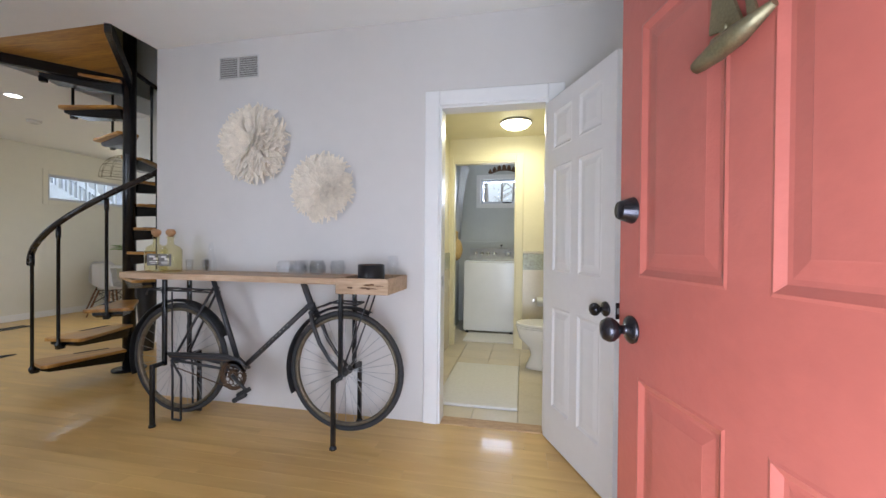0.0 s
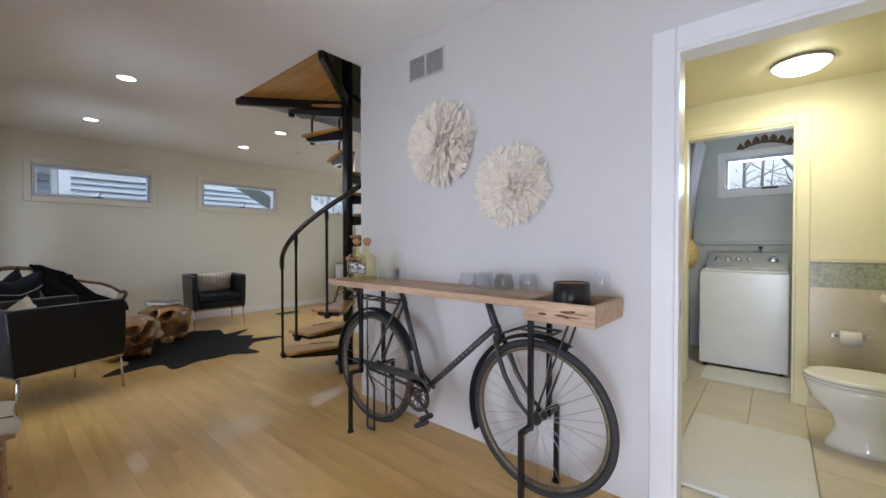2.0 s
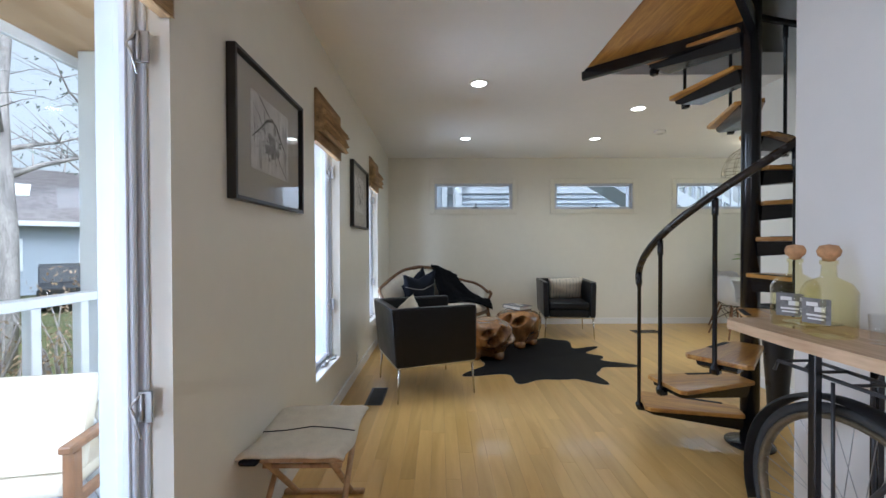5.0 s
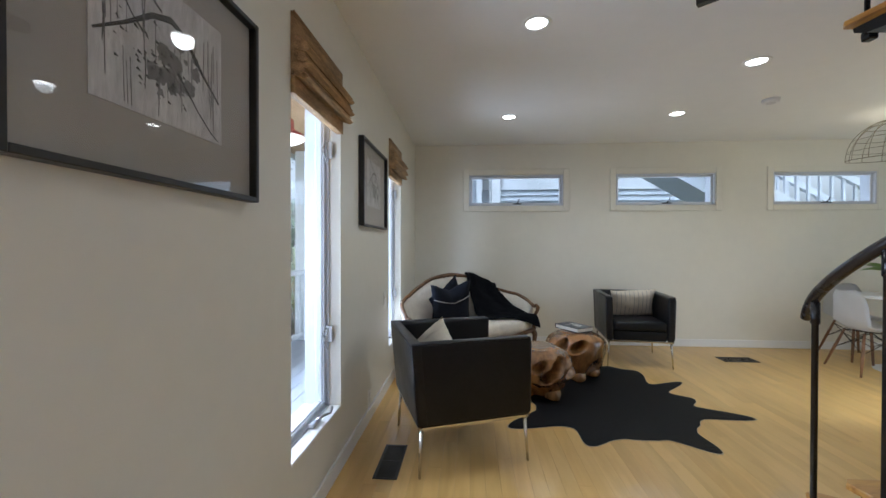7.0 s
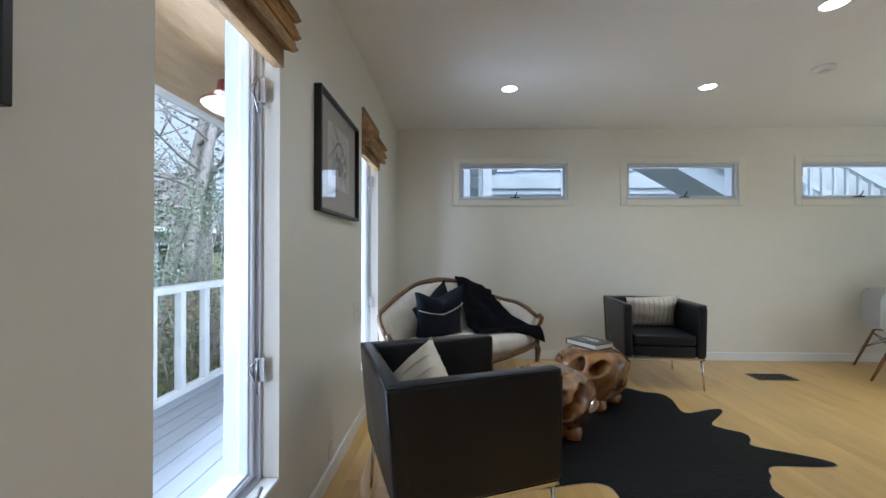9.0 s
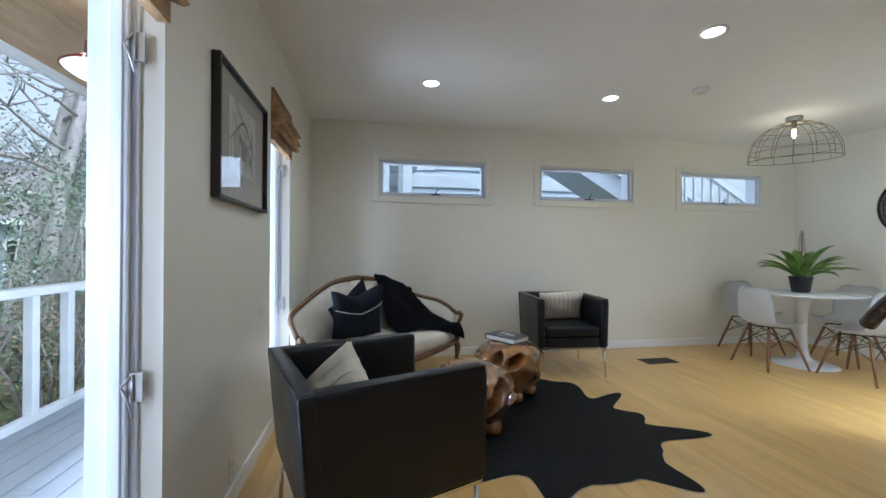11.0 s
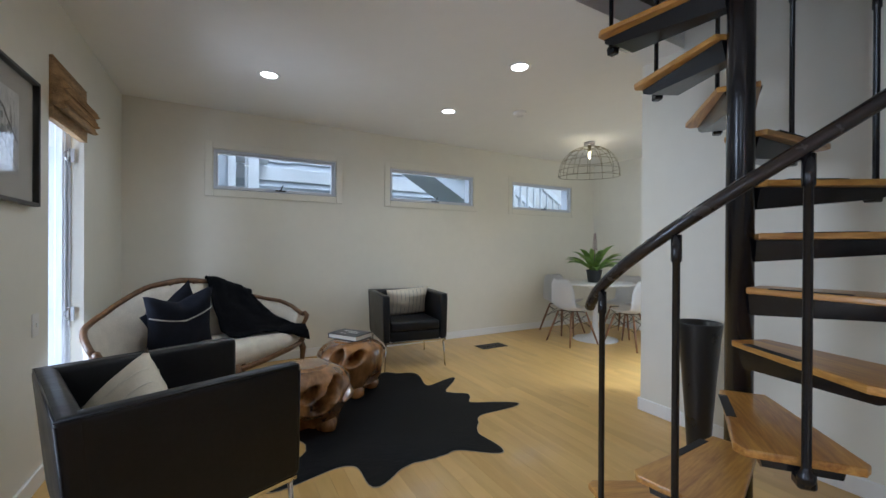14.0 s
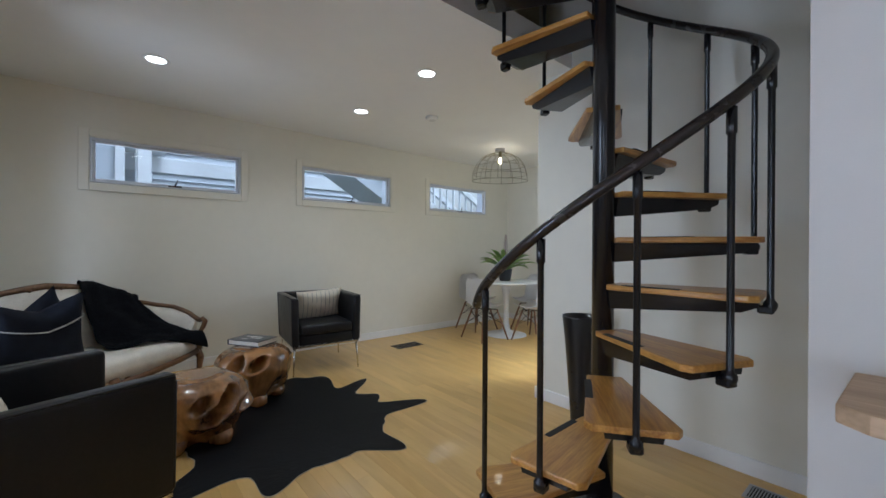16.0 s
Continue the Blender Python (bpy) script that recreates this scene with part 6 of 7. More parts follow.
# ---- framed prints ----
def picture(x0, x1, z0, z1, label, seed):
    # local x points west along the wall when seen from the room
    W, H = abs(x1 - x0), z1 - z0
    pc = thing("framed_print", label, "picture", pose((x0 + x1) / 2, SY, (z0 + z1) / 2, 0, 0, 180), "framed prints")
    bm = B(); ring(bm, -W / 2, W / 2, -H / 2, H / 2, 0.016, -0.038, -0.001, 0.002); part("frame", bm, BLACKFRAME, pc)
    bm = B(); box(bm, -W / 2 + 0.014, W / 2 - 0.014, -0.012, -0.006, -H / 2 + 0.014, H / 2 - 0.014); part("mat_board", bm, MATBOARD, pc)
    w, h = W * 0.55, H * 0.56
    bm = B(); box(bm, -w / 2, w / 2, -0.0145, -0.0125, -h / 2 + 0.02, h / 2 + 0.02); part("print", bm, PRINT, pc)
    rnd = random.Random(seed)
    ink = B(); grey = B()
    def stroke(b, pts, r):
        sweep(b, [(x * w, -0.0148, z * h + 0.02) for x, z in pts], [q * w for q in r], 6, flat=1.0)
    # a bent bough with twigs and drips
    stroke(ink, [(-0.48, -0.10), (-0.30, 0.05), (-0.12, 0.22), (0.02, 0.28), (0.14, 0.22), (0.30, 0.02), (0.47, -0.15)], [0.006, 0.010, 0.016, 0.022, 0.020, 0.013, 0.006])
    stroke(ink, [(-0.30, 0.48), (-0.20, 0.40), (-0.05, 0.29)], [0.012, 0.011, 0.007])
    stroke(ink, [(-0.40, 0.30), (-0.32, 0.24), (-0.26, 0.14), (-0.18, 0.06)], [0.004, 0.007, 0.005, 0.008])
    stroke(ink, [(0.03, -0.02), (0.12, -0.14), (0.25, -0.30), (0.38, -0.43), (0.46, -0.48)], [0.012, 0.009, 0.006, 0.006, 0.003])
    for i in range(70):
        x, z = rnd.gauss(-0.10, 0.12), rnd.gauss(-0.12, 0.14)
        if abs(x) < 0.46 and abs(z) < 0.44:
            q = rnd.uniform(0.004, 0.014)
            stroke(ink, [(x - q, z + q), (x + q, z - q * rnd.uniform(-0.5, 1))], [q * 0.7, q * 0.3])
    for i in range(40):
        x, z = rnd.uniform(-0.45, 0.45), rnd.uniform(-0.2, 0.4)
        L = min(rnd.uniform(0.1, 0.4), z + 0.47)
        stroke(grey, [(x, z), (x + rnd.uniform(-0.01, 0.01), z - L)], [rnd.uniform(0.002, 0.006), 0.002])
    for b in (ink, grey):
        for v in b.verts:
            v.co.y = -0.0147 - 0.0006 * (v.co.y < -0.0148)
    # blots of thinned ink under the bough, laid one over another
    for i in range(22):
        cx, cz, R = rnd.gauss(0.03, 0.10), rnd.gauss(-0.10, 0.11), rnd.uniform(0.015, 0.055)
        vs_ = [grey.verts.new((w * (cx + R * (1 + 0.55 * noise.noise(Vector((math.cos(a) * 1.7, math.sin(a) * 1.7, i * 3.1)))) * math.cos(a)), -0.01475 - 0.00003 * i, 0.02 + h * (cz + 1.3 * R * (1 + 0.55 * noise.noise(Vector((math.cos(a) * 1.7, math.sin(a) * 1.7, i * 3.1)))) * math.sin(a)))) for a in [2 * math.pi * k / 22 for k in range(22)]]
        grey.faces.new(vs_)
    part("ink_bough", ink, INK, pc); part("ink_wash", grey, INKGREY, pc)
    bm = B(); box(bm, -W / 2 + 0.015, W / 2 - 0.015, -0.026, -0.024, -H / 2 + 0.015, H / 2 - 0.015); o = part("glazing", bm, PICGLASS, pc); o.visible_shadow = False


picture(-3.262, -2.535, 1.42, 2.005, "black framed ink print of a bough behind glass", 4)
picture(-5.275, -4.545, 1.41, 2.01, "black framed ink print of a small figure behind glass", 9)

# ---- ceiling fittings ----
def downlight(x, y):
    d = thing("recessed_downlight", "round recessed ceiling downlight, switched on", "ceiling light", pose(x, y, CZ), "recessed downlights")
    bm = B(); lathe(bm, [(0.062, -0.001), (0.066, -0.006), (0.085, -0.005), (0.088, -0.0005)], 28, cap=False); part("trim_ring", bm, TRIM, d)
    bm = B(); lathe(bm, [(0.0, -0.0035), (0.045, -0.0035), (0.063, -0.0015)], 28, cap=False); part("lens", bm, CANGLOW, d, "glowing lamp lens")
    L = new("downlight_lamp", bpy.data.lights.new("downlight_lamp", 'SPOT'))
    L.data.energy, L.data.color, L.data.spot_size, L.data.spot_blend, L.data.shadow_soft_size = 20, (1.0, 0.96, 0.88), radians(156), 0.9, 0.06
    L.matrix_world = pose(x, y, CZ - 0.02)


for x, y in ((-4.366, 1.311), (-6.062, 1.311), (-4.961, 2.962), (-6.066, 2.972)):
    downlight(x, y)
sd = thing("smoke_detector", "small round white ceiling smoke detector", "smoke detector", pose(-5.735, 3.617, CZ))
bm = B(); lathe(bm, [(0.05, -0.035), (0.062, -0.028), (0.068, -0.001)], 28); part("case", bm, PLASTICWHITE, sd)
bm = B(); lathe(bm, [(0.03, -0.04), (0.035, -0.035)], 20); part("sensor_cap", bm, VENTGREY, sd)


# ---- floor registers and wall plates ----
def register(x0, x1, y0, y1, along, mat, label):
    r = thing("floor_register", label, "vent", pose((x0 + x1) / 2, (y0 + y1) / 2, 0), "floor registers")
    w, h = (x1 - x0) / 2, (y1 - y0) / 2
    bm = B()
    for a in ((-w, w, -h, -h + 0.016), (-w, w, h - 0.016, h), (-w, -w + 0.016, -h + 0.0165, h - 0.0165), (w - 0.016, w, -h + 0.0165, h - 0.0165)):
        box(bm, *a, 0.001, 0.006, 0.001)
    box(bm, -0.005, 0.005, -h + 0.0165, h - 0.0165, 0.002, 0.005) if along == 'x' else box(bm, -w + 0.0165, w - 0.0165, -0.005, 0.005, 0.002, 0.005)
    part("frame", bm, mat, r)
    # Flat dark sheet under the slats stands in for shade in the duct.
    bm = B(); box(bm, -w + 0.01, w - 0.01, -h + 0.01, h - 0.01, 0.0008, 0.0016); part("duct_shade", bm, DARKFILL, r)
    n = int((2 * w - 0.03) / 0.012) if along == 'x' else int((2 * h - 0.03) / 0.012)
    for i in range(n):
        bm = B()
        q = -w + 0.02 + i * 0.012 if along == 'x' else -h + 0.02 + i * 0.012
        if along == 'x':
            box(bm, q, q + 0.005, -h + 0.017, h - 0.017, 0.002, 0.0045)
        else:
            box(bm, -w + 0.017, w - 0.017, q, q + 0.005, 0.002, 0.0045)
        part("slat", bm, mat, r)


register(-4.455, -4.09, 0.388, 0.525, 'x', POT, "black metal floor register below the window")
register(-6.69, -6.50, 3.72, 4.09, 'y', BRONZE, "dark bronze floor register near the end wall")
register(-3.06, -2.72, 3.50, 3.66, 'x', NICKEL, "grey metal floor register behind the stair")


def plate(x, z, holes):
    p = thing("wall_plate", "small white electrical wall plate", "wall plate", pose(x, SY, z))
    bm = B(); box(bm, -0.036, 0.036, 0.0005, 0.006, -0.057, 0.057, 0.002); part("cover", bm, PLASTICWHITE, p)
    if holes:
        for s in (-0.02, 0.02):
            bm = B(); box(bm, -0.014, 0.014, 0.0062, 0.008, s - 0.013, s + 0.013, 0.002); part("socket", bm, VENTGREY, p)
    else:
        bm = B(); box(bm, -0.006, 0.006, 0.0062, 0.014, -0.010, 0.012, 0.002); part("toggle", bm, PLASTICWHITE, p)


plate(-4.81, 0.165, True); plate(-5.325, 0.825, False)

# ---- tall vase behind the stair ----
vs_ = thing("tall_floor_vase", "tall black flared floor vase", "vase", pose(-3.925, 3.47, 0) @ Matrix.Diagonal((0.90, 0.90, 0.985, 1)))
bm = B(); lathe(bm, [(0.0, 0.0), (0.062, 0.0), (0.066, 0.01), (0.078, 0.20), (0.097, 0.45), (0.118, 0.68), (0.132, 0.79), (0.132, 0.80), (0.126, 0.80), (0.112, 0.68), (0.09, 0.45), (0.07, 0.2), (0.0, 0.18)], 40, cap=False); part("vase_body", bm, CERAMICBLACK, vs_, smooth=True)

# ---- dining corner ----
TX, TY = -6.25, 5.38
dt = thing("tulip_table", "round white pedestal dining table", "dining table", pose(TX, TY, 0))
bm = B(); lathe(bm, [(0.0, 0.738), (0.45, 0.742), (0.495, 0.752), (0.50, 0.760), (0.497, 0.764), (0.0, 0.765)], 48, cap=False); part("tabletop", bm, SHELL, dt)
bm = B(); lathe(bm, [(0.29, 0.0), (0.29, 0.006), (0.24, 0.014), (0.12, 0.035), (0.06, 0.08), (0.04, 0.18), (0.034, 0.35), (0.04, 0.55), (0.065, 0.67), (0.11, 0.738)], 40); part("pedestal", bm, SHELL, dt)


def shell_chair(x, y, rz):
    c = thing("shell_chair", "white moulded shell chair on splayed walnut dowel legs", "dining chair", pose(x, y, 0, 0, 0, rz), "chairs round the table")
    bm = B(); rows = []
    prof = [(0.22, 0.445, 0.20), (0.20, 0.455, 0.215), (0.14, 0.435, 0.23), (0.05, 0.42, 0.235), (-0.05, 0.42, 0.235), (-0.13, 0.435, 0.235), (-0.18, 0.48, 0.23), (-0.205, 0.56, 0.225), (-0.225, 0.66, 0.215), (-0.24, 0.74, 0.20), (-0.25, 0.80, 0.16), (-0.255, 0.825, 0.10)]
    for i, (yy, zz, hw) in enumerate(prof):
        row = []
        for k in range(13):
            u = 2 * k / 12 - 1
            lift = 0.05 * abs(u) ** 2.5 * (1 if i < 6 else 0.3)
            fwd = 0.07 * abs(u) ** 2.2 * (0 if i < 5 else min(1, (i - 4) / 4))
            row.append(bm.verts.new((u * hw, yy + fwd, zz + lift)))
        rows.append(row)
    for a, b in zip(rows, rows[1:]):
        for k in range(12):
            f = bm.faces.new((a[k], a[k + 1], b[k + 1], b[k])); f.smooth = True
    bmesh.ops.solidify(bm, geom=bm.faces[:], thickness=0.007)
    part("seat_shell", bm, SHELL, c)
    tops = {}
    for sx in (-1, 1):
        for sy in (-1, 1):
            p, q = Vector((sx * 0.12, sy * 0.12 + 0.0, 0.405)), Vector((sx * 0.225, sy * 0.225, 0.0))
            bm = B(); sweep(bm, [p, p.lerp(q, 0.5), q], [0.011, 0.0145, 0.010], 10); part("leg", bm, LEGWOOD, c)
            tops[sx, sy] = (p, q)
    bm = B()
    for a, b in (((-1, -1), (1, -1)), ((-1, 1), (1, 1)), ((-1, -1), (-1, 1)), ((1, -1), (1, 1))):
        for s, t in ((a, b), (b, a)):
            sweep(bm, [tops[s][0].lerp(tops[s][1], 0.08), tops[t][0].lerp(tops[t][1], 0.48)], 0.0035, 6)
    sweep(bm, [tops[-1, -1][0], tops[1, 1][0]], 0.006, 6); sweep(bm, [tops[1, -1][0], tops[-1, 1][0]], 0.006, 6)
    part("wire_brace", bm, STEEL, c)


shell_chair(-6.26, 4.95, -6)
shell_chair(-5.77, 5.42, 96)
shell_chair(-6.80, 5.33, -92)
shell_chair(-6.22, 5.93, 184)

# potted bromeliad
pl = thing("potted_bromeliad", "green bromeliad with a mauve flower spike in a dark pot", "plant", pose(-6.29, 5.40, 0.765))
bm = B(); lathe(bm, [(0.075, 0.0), (0.078, 0.004), (0.10, 0.15), (0.104, 0.155), (0.104, 0.168), (0.095, 0.168), (0.092, 0.145), (0.0, 0.14)], 28, cap=False); part("pot", bm, POT, pl)
rnd = random.Random(21)
for i in range(20):
    a = 2 * math.pi * (i * 0.382 + rnd.uniform(-0.02, 0.02)); L = rnd.uniform(0.42, 0.54); el = radians(64 - 2.3 * i + rnd.uniform(-6, 6))
    bm = B(); rows = []
    p = Vector((0.02 * math.cos(a), 0.02 * math.sin(a), 0.14)); e = el
    for k in range(9):
        f = k / 8
        hw = 0.040 * (0.55 + 1.1 * f * (1 - f) * 2) * (1 if f < 0.8 else (1 - f) / 0.2 * 0.9 + 0.1)
        sd_ = Vector((-math.sin(a), math.cos(a), 0)) * hw
        rows.append([bm.verts.new(p - sd_ + Vector((0, 0, hw * 0.5))), bm.verts.new(p), bm.verts.new(p + sd_ + Vector((0, 0, hw * 0.5)))])
        p = p + Vector((math.cos(a) * math.cos(e), math.sin(a) * math.cos(e), math.sin(e))) * (L / 8)
        e -= radians(3 + 8 * f)
    for x, y in zip(rows, rows[1:]):
        for k in (0, 1):
            fc = bm.faces.new((x[k], x[k + 1], y[k + 1], y[k])); fc.smooth = True
    bmesh.ops.solidify(bm, geom=bm.faces[:], thickness=0.002)
    part("leaf", bm, LEAF, pl)
bm = B(); sweep(bm, [(0, 0, 0.14), (0.01, 0.0, 0.35), (0.012, 0, 0.64)], 0.006, 8)
for i in range(46):
    z = 0.42 + 0.24 * i / 46; a = i * 2.4; r = 0.060 * (1 - (i / 46) ** 2) + 0.006
    lathe(bm, [(0.0, 0.0), (0.006, 0.006), (0.004, 0.018), (0.0, 0.022)], 6, cap=False, m=pose(0.011 + r * 0.4 * math.cos(a), r * 0.4 * math.sin(a), z) @ pose(0, 0, 0, 45 * math.sin(a), 45 * math.cos(a), 0))
part("flower_spike", bm, BLOOM, pl)

# wire basket pendant
pd = thing("wire_dome_pendant", "wire basket ceiling pendant with a glowing filament bulb", "ceiling light", pose(-6.15, 5.13, CZ, 2, 3, 0))
bm = B(); lathe(bm, [(0.065, -0.04), (0.07, -0.03), (0.07, -0.001)], 24); part("ceiling_rose", bm, NICKEL, pd)
def dome(f):
    return 0.38 * math.sin(f * math.pi / 2) ** 0.85, -0.06 - 0.38 * (1 - math.cos(f * math.pi / 2)) ** 1.05
for k in range(14):
    a = 2 * math.pi * k / 14
    bm = B(); sweep(bm, [(dome(f / 10)[0] * math.cos(a), dome(f / 10)[0] * math.sin(a), dome(f / 10)[1]) for f in range(1, 11)], 0.0026, 5); part("rib", bm, BRASS, pd)
for f, rr in ((1.0, 0.0038), (0.86, 0.0028), (0.66, 0.0028), (0.42, 0.0028), (0.12, 0.003)):
    r, z = dome(f)
    bm = B(); sweep(bm, [(r * math.cos(2 * math.pi * k / 40), r * math.sin(2 * math.pi * k / 40), z) for k in range(40)], rr, 5, closed=True); part("hoop", bm, BRASS, pd)
bm = B(); lathe(bm, [(0.02, -0.11), (0.022, -0.04)], 16); part("socket", bm, BRASS, pd)
bm = B(); lathe(bm, [(0.0, -0.235), (0.03, -0.22), (0.047, -0.18), (0.04, -0.14), (0.018, -0.11)], 20, cap=False); part("bulb", bm, GLASS, pd, "clear glass bulb", True)
bm = B(); sweep(bm, [(0.012, 0, -0.13), (0.016, 0, -0.19), (0.0, 0.012, -0.2), (-0.016, 0, -0.19), (-0.012, 0, -0.13)], 0.0045, 6); part("filament", bm, BULBGLOW, pd)
L_ = new("pendant_lamp", bpy.data.lights.new("pendant_lamp", 'POINT'))
L_.data.energy, L_.data.color, L_.data.shadow_soft_size = 2, (1.0, 0.80, 0.55), 0.05
L_.location = (-6.14, 5.12, 2.33)

# dark woven disc on the dining wall
wd = thing("woven_wall_disc", "black openwork woven disc on the dining wall", "wall decoration", pose(-5.93, 6.448, 1.69, 90, 0, 0))
bm = B(); sweep(bm, [(0.335 * math.cos(2 * math.pi * k / 60), 0.335 * math.sin(2 * math.pi * k / 60), 0.02) for k in range(60)], 0.012, 8, closed=True); part("rim", bm, BLACKFRAME, wd)
bm = B()
for j in range(9):
    r = 0.06 + j * 0.031
    n = 8 + j * 6
    for k in range(n):
        a = 2 * math.pi * (k + 0.5 * (j % 2)) / n
        sweep(bm, [(r * math.cos(a) + 0.015 * math.cos(q), r * math.sin(a) + 0.015 * math.sin(q), 0.018 + 0.003 * (j % 2)) for q in [2 * math.pi * w / 8 for w in range(8)]], 0.0045, 5, closed=True)
part("lattice", bm, BLACKFRAME, wd)

# ---- porch ----
GZ = -0.75
bm = B(); bmesh.ops.create_grid(bm, x_segments=60, y_segments=60, size=400)
for v in bm.verts:
    d = math.hypot(v.co.x, v.co.y)
    v.co.z = GZ + (0.5 * noise.noise(v.co * 0.02) if d > 30 else 0)
setting("ground", bm, GRASS, "winter lawn with bare patches", "ground")
dk = thing("porch_deck", "pale grey painted board deck of the porch", "deck", kind="structure")
bm = B(); box(bm, -9.0, 2.6, -1.5, -0.03, -0.30, -0.085); part("deck_frame", bm, WHITEPAINT, dk)
bm = B(); box(bm, 0, 1, 0.004, 0.136, -0.028, 0.0, 0.0)
bmesh.ops.recalc_face_normals(bm, faces=bm.faces[:])
dm = bpy.data.meshes.new("deck_board"); bm.to_mesh(dm); bm.free(); dm.materials.append(DECKPAINT)
for i in range(11):
    for a, b in ((-9.0, -5.2), (-5.2, -1.4), (-1.4, 2.6)):
        s = -0.45 if i % 2 else 0.0
        a2, b2 = (a + (s if a > -8.9 else 0)), (b + (s if b < 2.5 else 0))
        o = new("deck_board", dm); o.parent = dk
        o.matrix_basis = Matrix.LocRotScale((a2 + 0.002, -1.56 + i * 0.139, -0.055), None, (b2 - a2 - 0.004, 1, 1))
bm = B(); box(bm, -9.2, 2.8, -1.62, -0.022, 2.59, 2.66); setting("ceiling_porch", bm, PLY, "plywood porch ceiling", "ceiling")
bm = B(); box(bm, -9.2, 2.8, -1.66, -1.622, 2.52, 2.80, 0.004); setting("fascia", bm, WHITEPAINT, "white porch fascia board", "fascia")
rl = thing("porch_railing", "white painted wooden porch railing", "railing", kind="structure")
for z0, z1, w in ((0.875, 0.935, 0.05), (0.02, 0.075, 0.03)):
    bm = B(); box(bm, -9.0, -0.75, -1.43 - w, -1.43 + w, z0, z1, 0.006); part("rail", bm, WHITEPAINT, rl)
x = -8.75
while x < -0.8:
    bm = B(); box(bm, x - 0.03, x + 0.03, -1.46, -1.40, 0.0755, 0.8745, 0.004); part("baluster", bm, WHITEPAINT, rl)
    x += 0.3155
for px_ in (-7.35, -3.864, -0.65):
    bm = B(); box(bm, px_ - 0.07, px_ + 0.07, -1.52, -1.38, -0.054, 2.59, 0.008)
    o = part("porch_post", bm, WHITEPAINT); tagged(o, "square white porch post", "post", "porch posts")
lm = thing("porch_pendant", "red enamel barn pendant lamp, lit", "porch lamp", pose(-5.60, -0.84, 2.60))
bm = B(); lathe(bm, [(0.20, -0.30), (0.195, -0.285), (0.13, -0.245), (0.085, -0.22), (0.08, -0.13), (0.03, -0.115)], 32, cap=False); bmesh.ops.solidify(bm, geom=bm.faces[:], thickness=0.003); part("shade", bm, REDLAMP, lm, smooth=True)
bm = B(); sweep(bm, [(0, 0, -0.12), (0, 0, -0.001)], 0.012, 8); part("stem", bm, REDLAMP, lm)
bm = B(); lathe(bm, [(0.0, -0.375), (0.06, -0.37), (0.13, -0.345), (0.175, -0.315), (0.19, -0.298), (0.13, -0.255)], 28, cap=False); part("diffuser", bm, PORCHGLOW, lm, "glowing cream glass dish", True)

# porch chair with cream sling
pc = thing("porch_chair", "wooden porch chair with a cream canvas back", "chair", pose(-2.78, -0.80, -0.055, 0, 0, 100))
bm = B(); box(bm, -0.30, 0.30, -0.03, 0.03, 0.40, 0.78, 0.02, seg=2, m=pose(0, -0.27, 0, -14, 0, 0)); part("canvas_back", bm, COTTON, pc)
bm = B(); box(bm, -0.29, 0.29, -0.26, 0.26, 0.33, 0.39, 0.02, seg=2); part("canvas_seat", bm, COTTON, pc)
for sx in (-1, 1):
    bm = B(); box(bm, sx * 0.33 - 0.025, sx * 0.33 + 0.025, -0.32, 0.32, 0.52, 0.55, 0.006); part("arm", bm, LEGWOOD, pc)
    for yy in (-0.28, 0.27):
        bm = B(); box(bm, sx * 0.33 - 0.02, sx * 0.33 + 0.02, yy - 0.025, yy + 0.025, 0.0, 0.52, 0.005); part("leg", bm, LEGWOOD, pc)
    bm = B(); box(bm, sx * 0.33 - 0.015, sx * 0.33 + 0.015, -0.28, 0.27, 0.30, 0.34, 0.004); part("side_rail", bm, LEGWOOD, pc)
ur = thing("white_garden_urn", "white glazed garden urn with a lumpy lid", "urn", pose(-3.15, -0.62, -0.055))
bm = B(); lathe(bm, [(0.14, 0.0), (0.17, 0.04), (0.22, 0.16), (0.21, 0.28), (0.14, 0.36), (0.16, 0.40), (0.19, 0.47), (0.15, 0.55), (0.07, 0.60), (0.0, 0.61)], 28, cap=False)
for v in bm.verts:
    v.co += Vector((1, 1, 0.4)) * 0.02 * noise.noise(v.co * 7)
part("urn_body", bm, PORCELAIN, ur)


# ---- trees and shrubs ----
def leaves(bm, c, rad, n, size, rnd, squash=1.0):
    for i in range(n):
        d = Vector((rnd.gauss(0, 1), rnd.gauss(0, 1), rnd.gauss(0, 1) * squash))
        p = Vector(c) + d * rad * 0.5
        a, b = Vector((rnd.uniform(-1, 1), rnd.uniform(-1, 1), rnd.uniform(-1, 1))).normalized() * size * rnd.uniform(0.6, 1.3), Vector((rnd.uniform(-1, 1), rnd.uniform(-1, 1), rnd.uniform(-1, 1))).normalized() * size * 0.45
        bm.faces.new([bm.verts.new(p - a * 0.5), bm.verts.new(p + b * 0.5), bm.verts.new(p + a * 0.5), bm.verts.new(p - b * 0.5)])


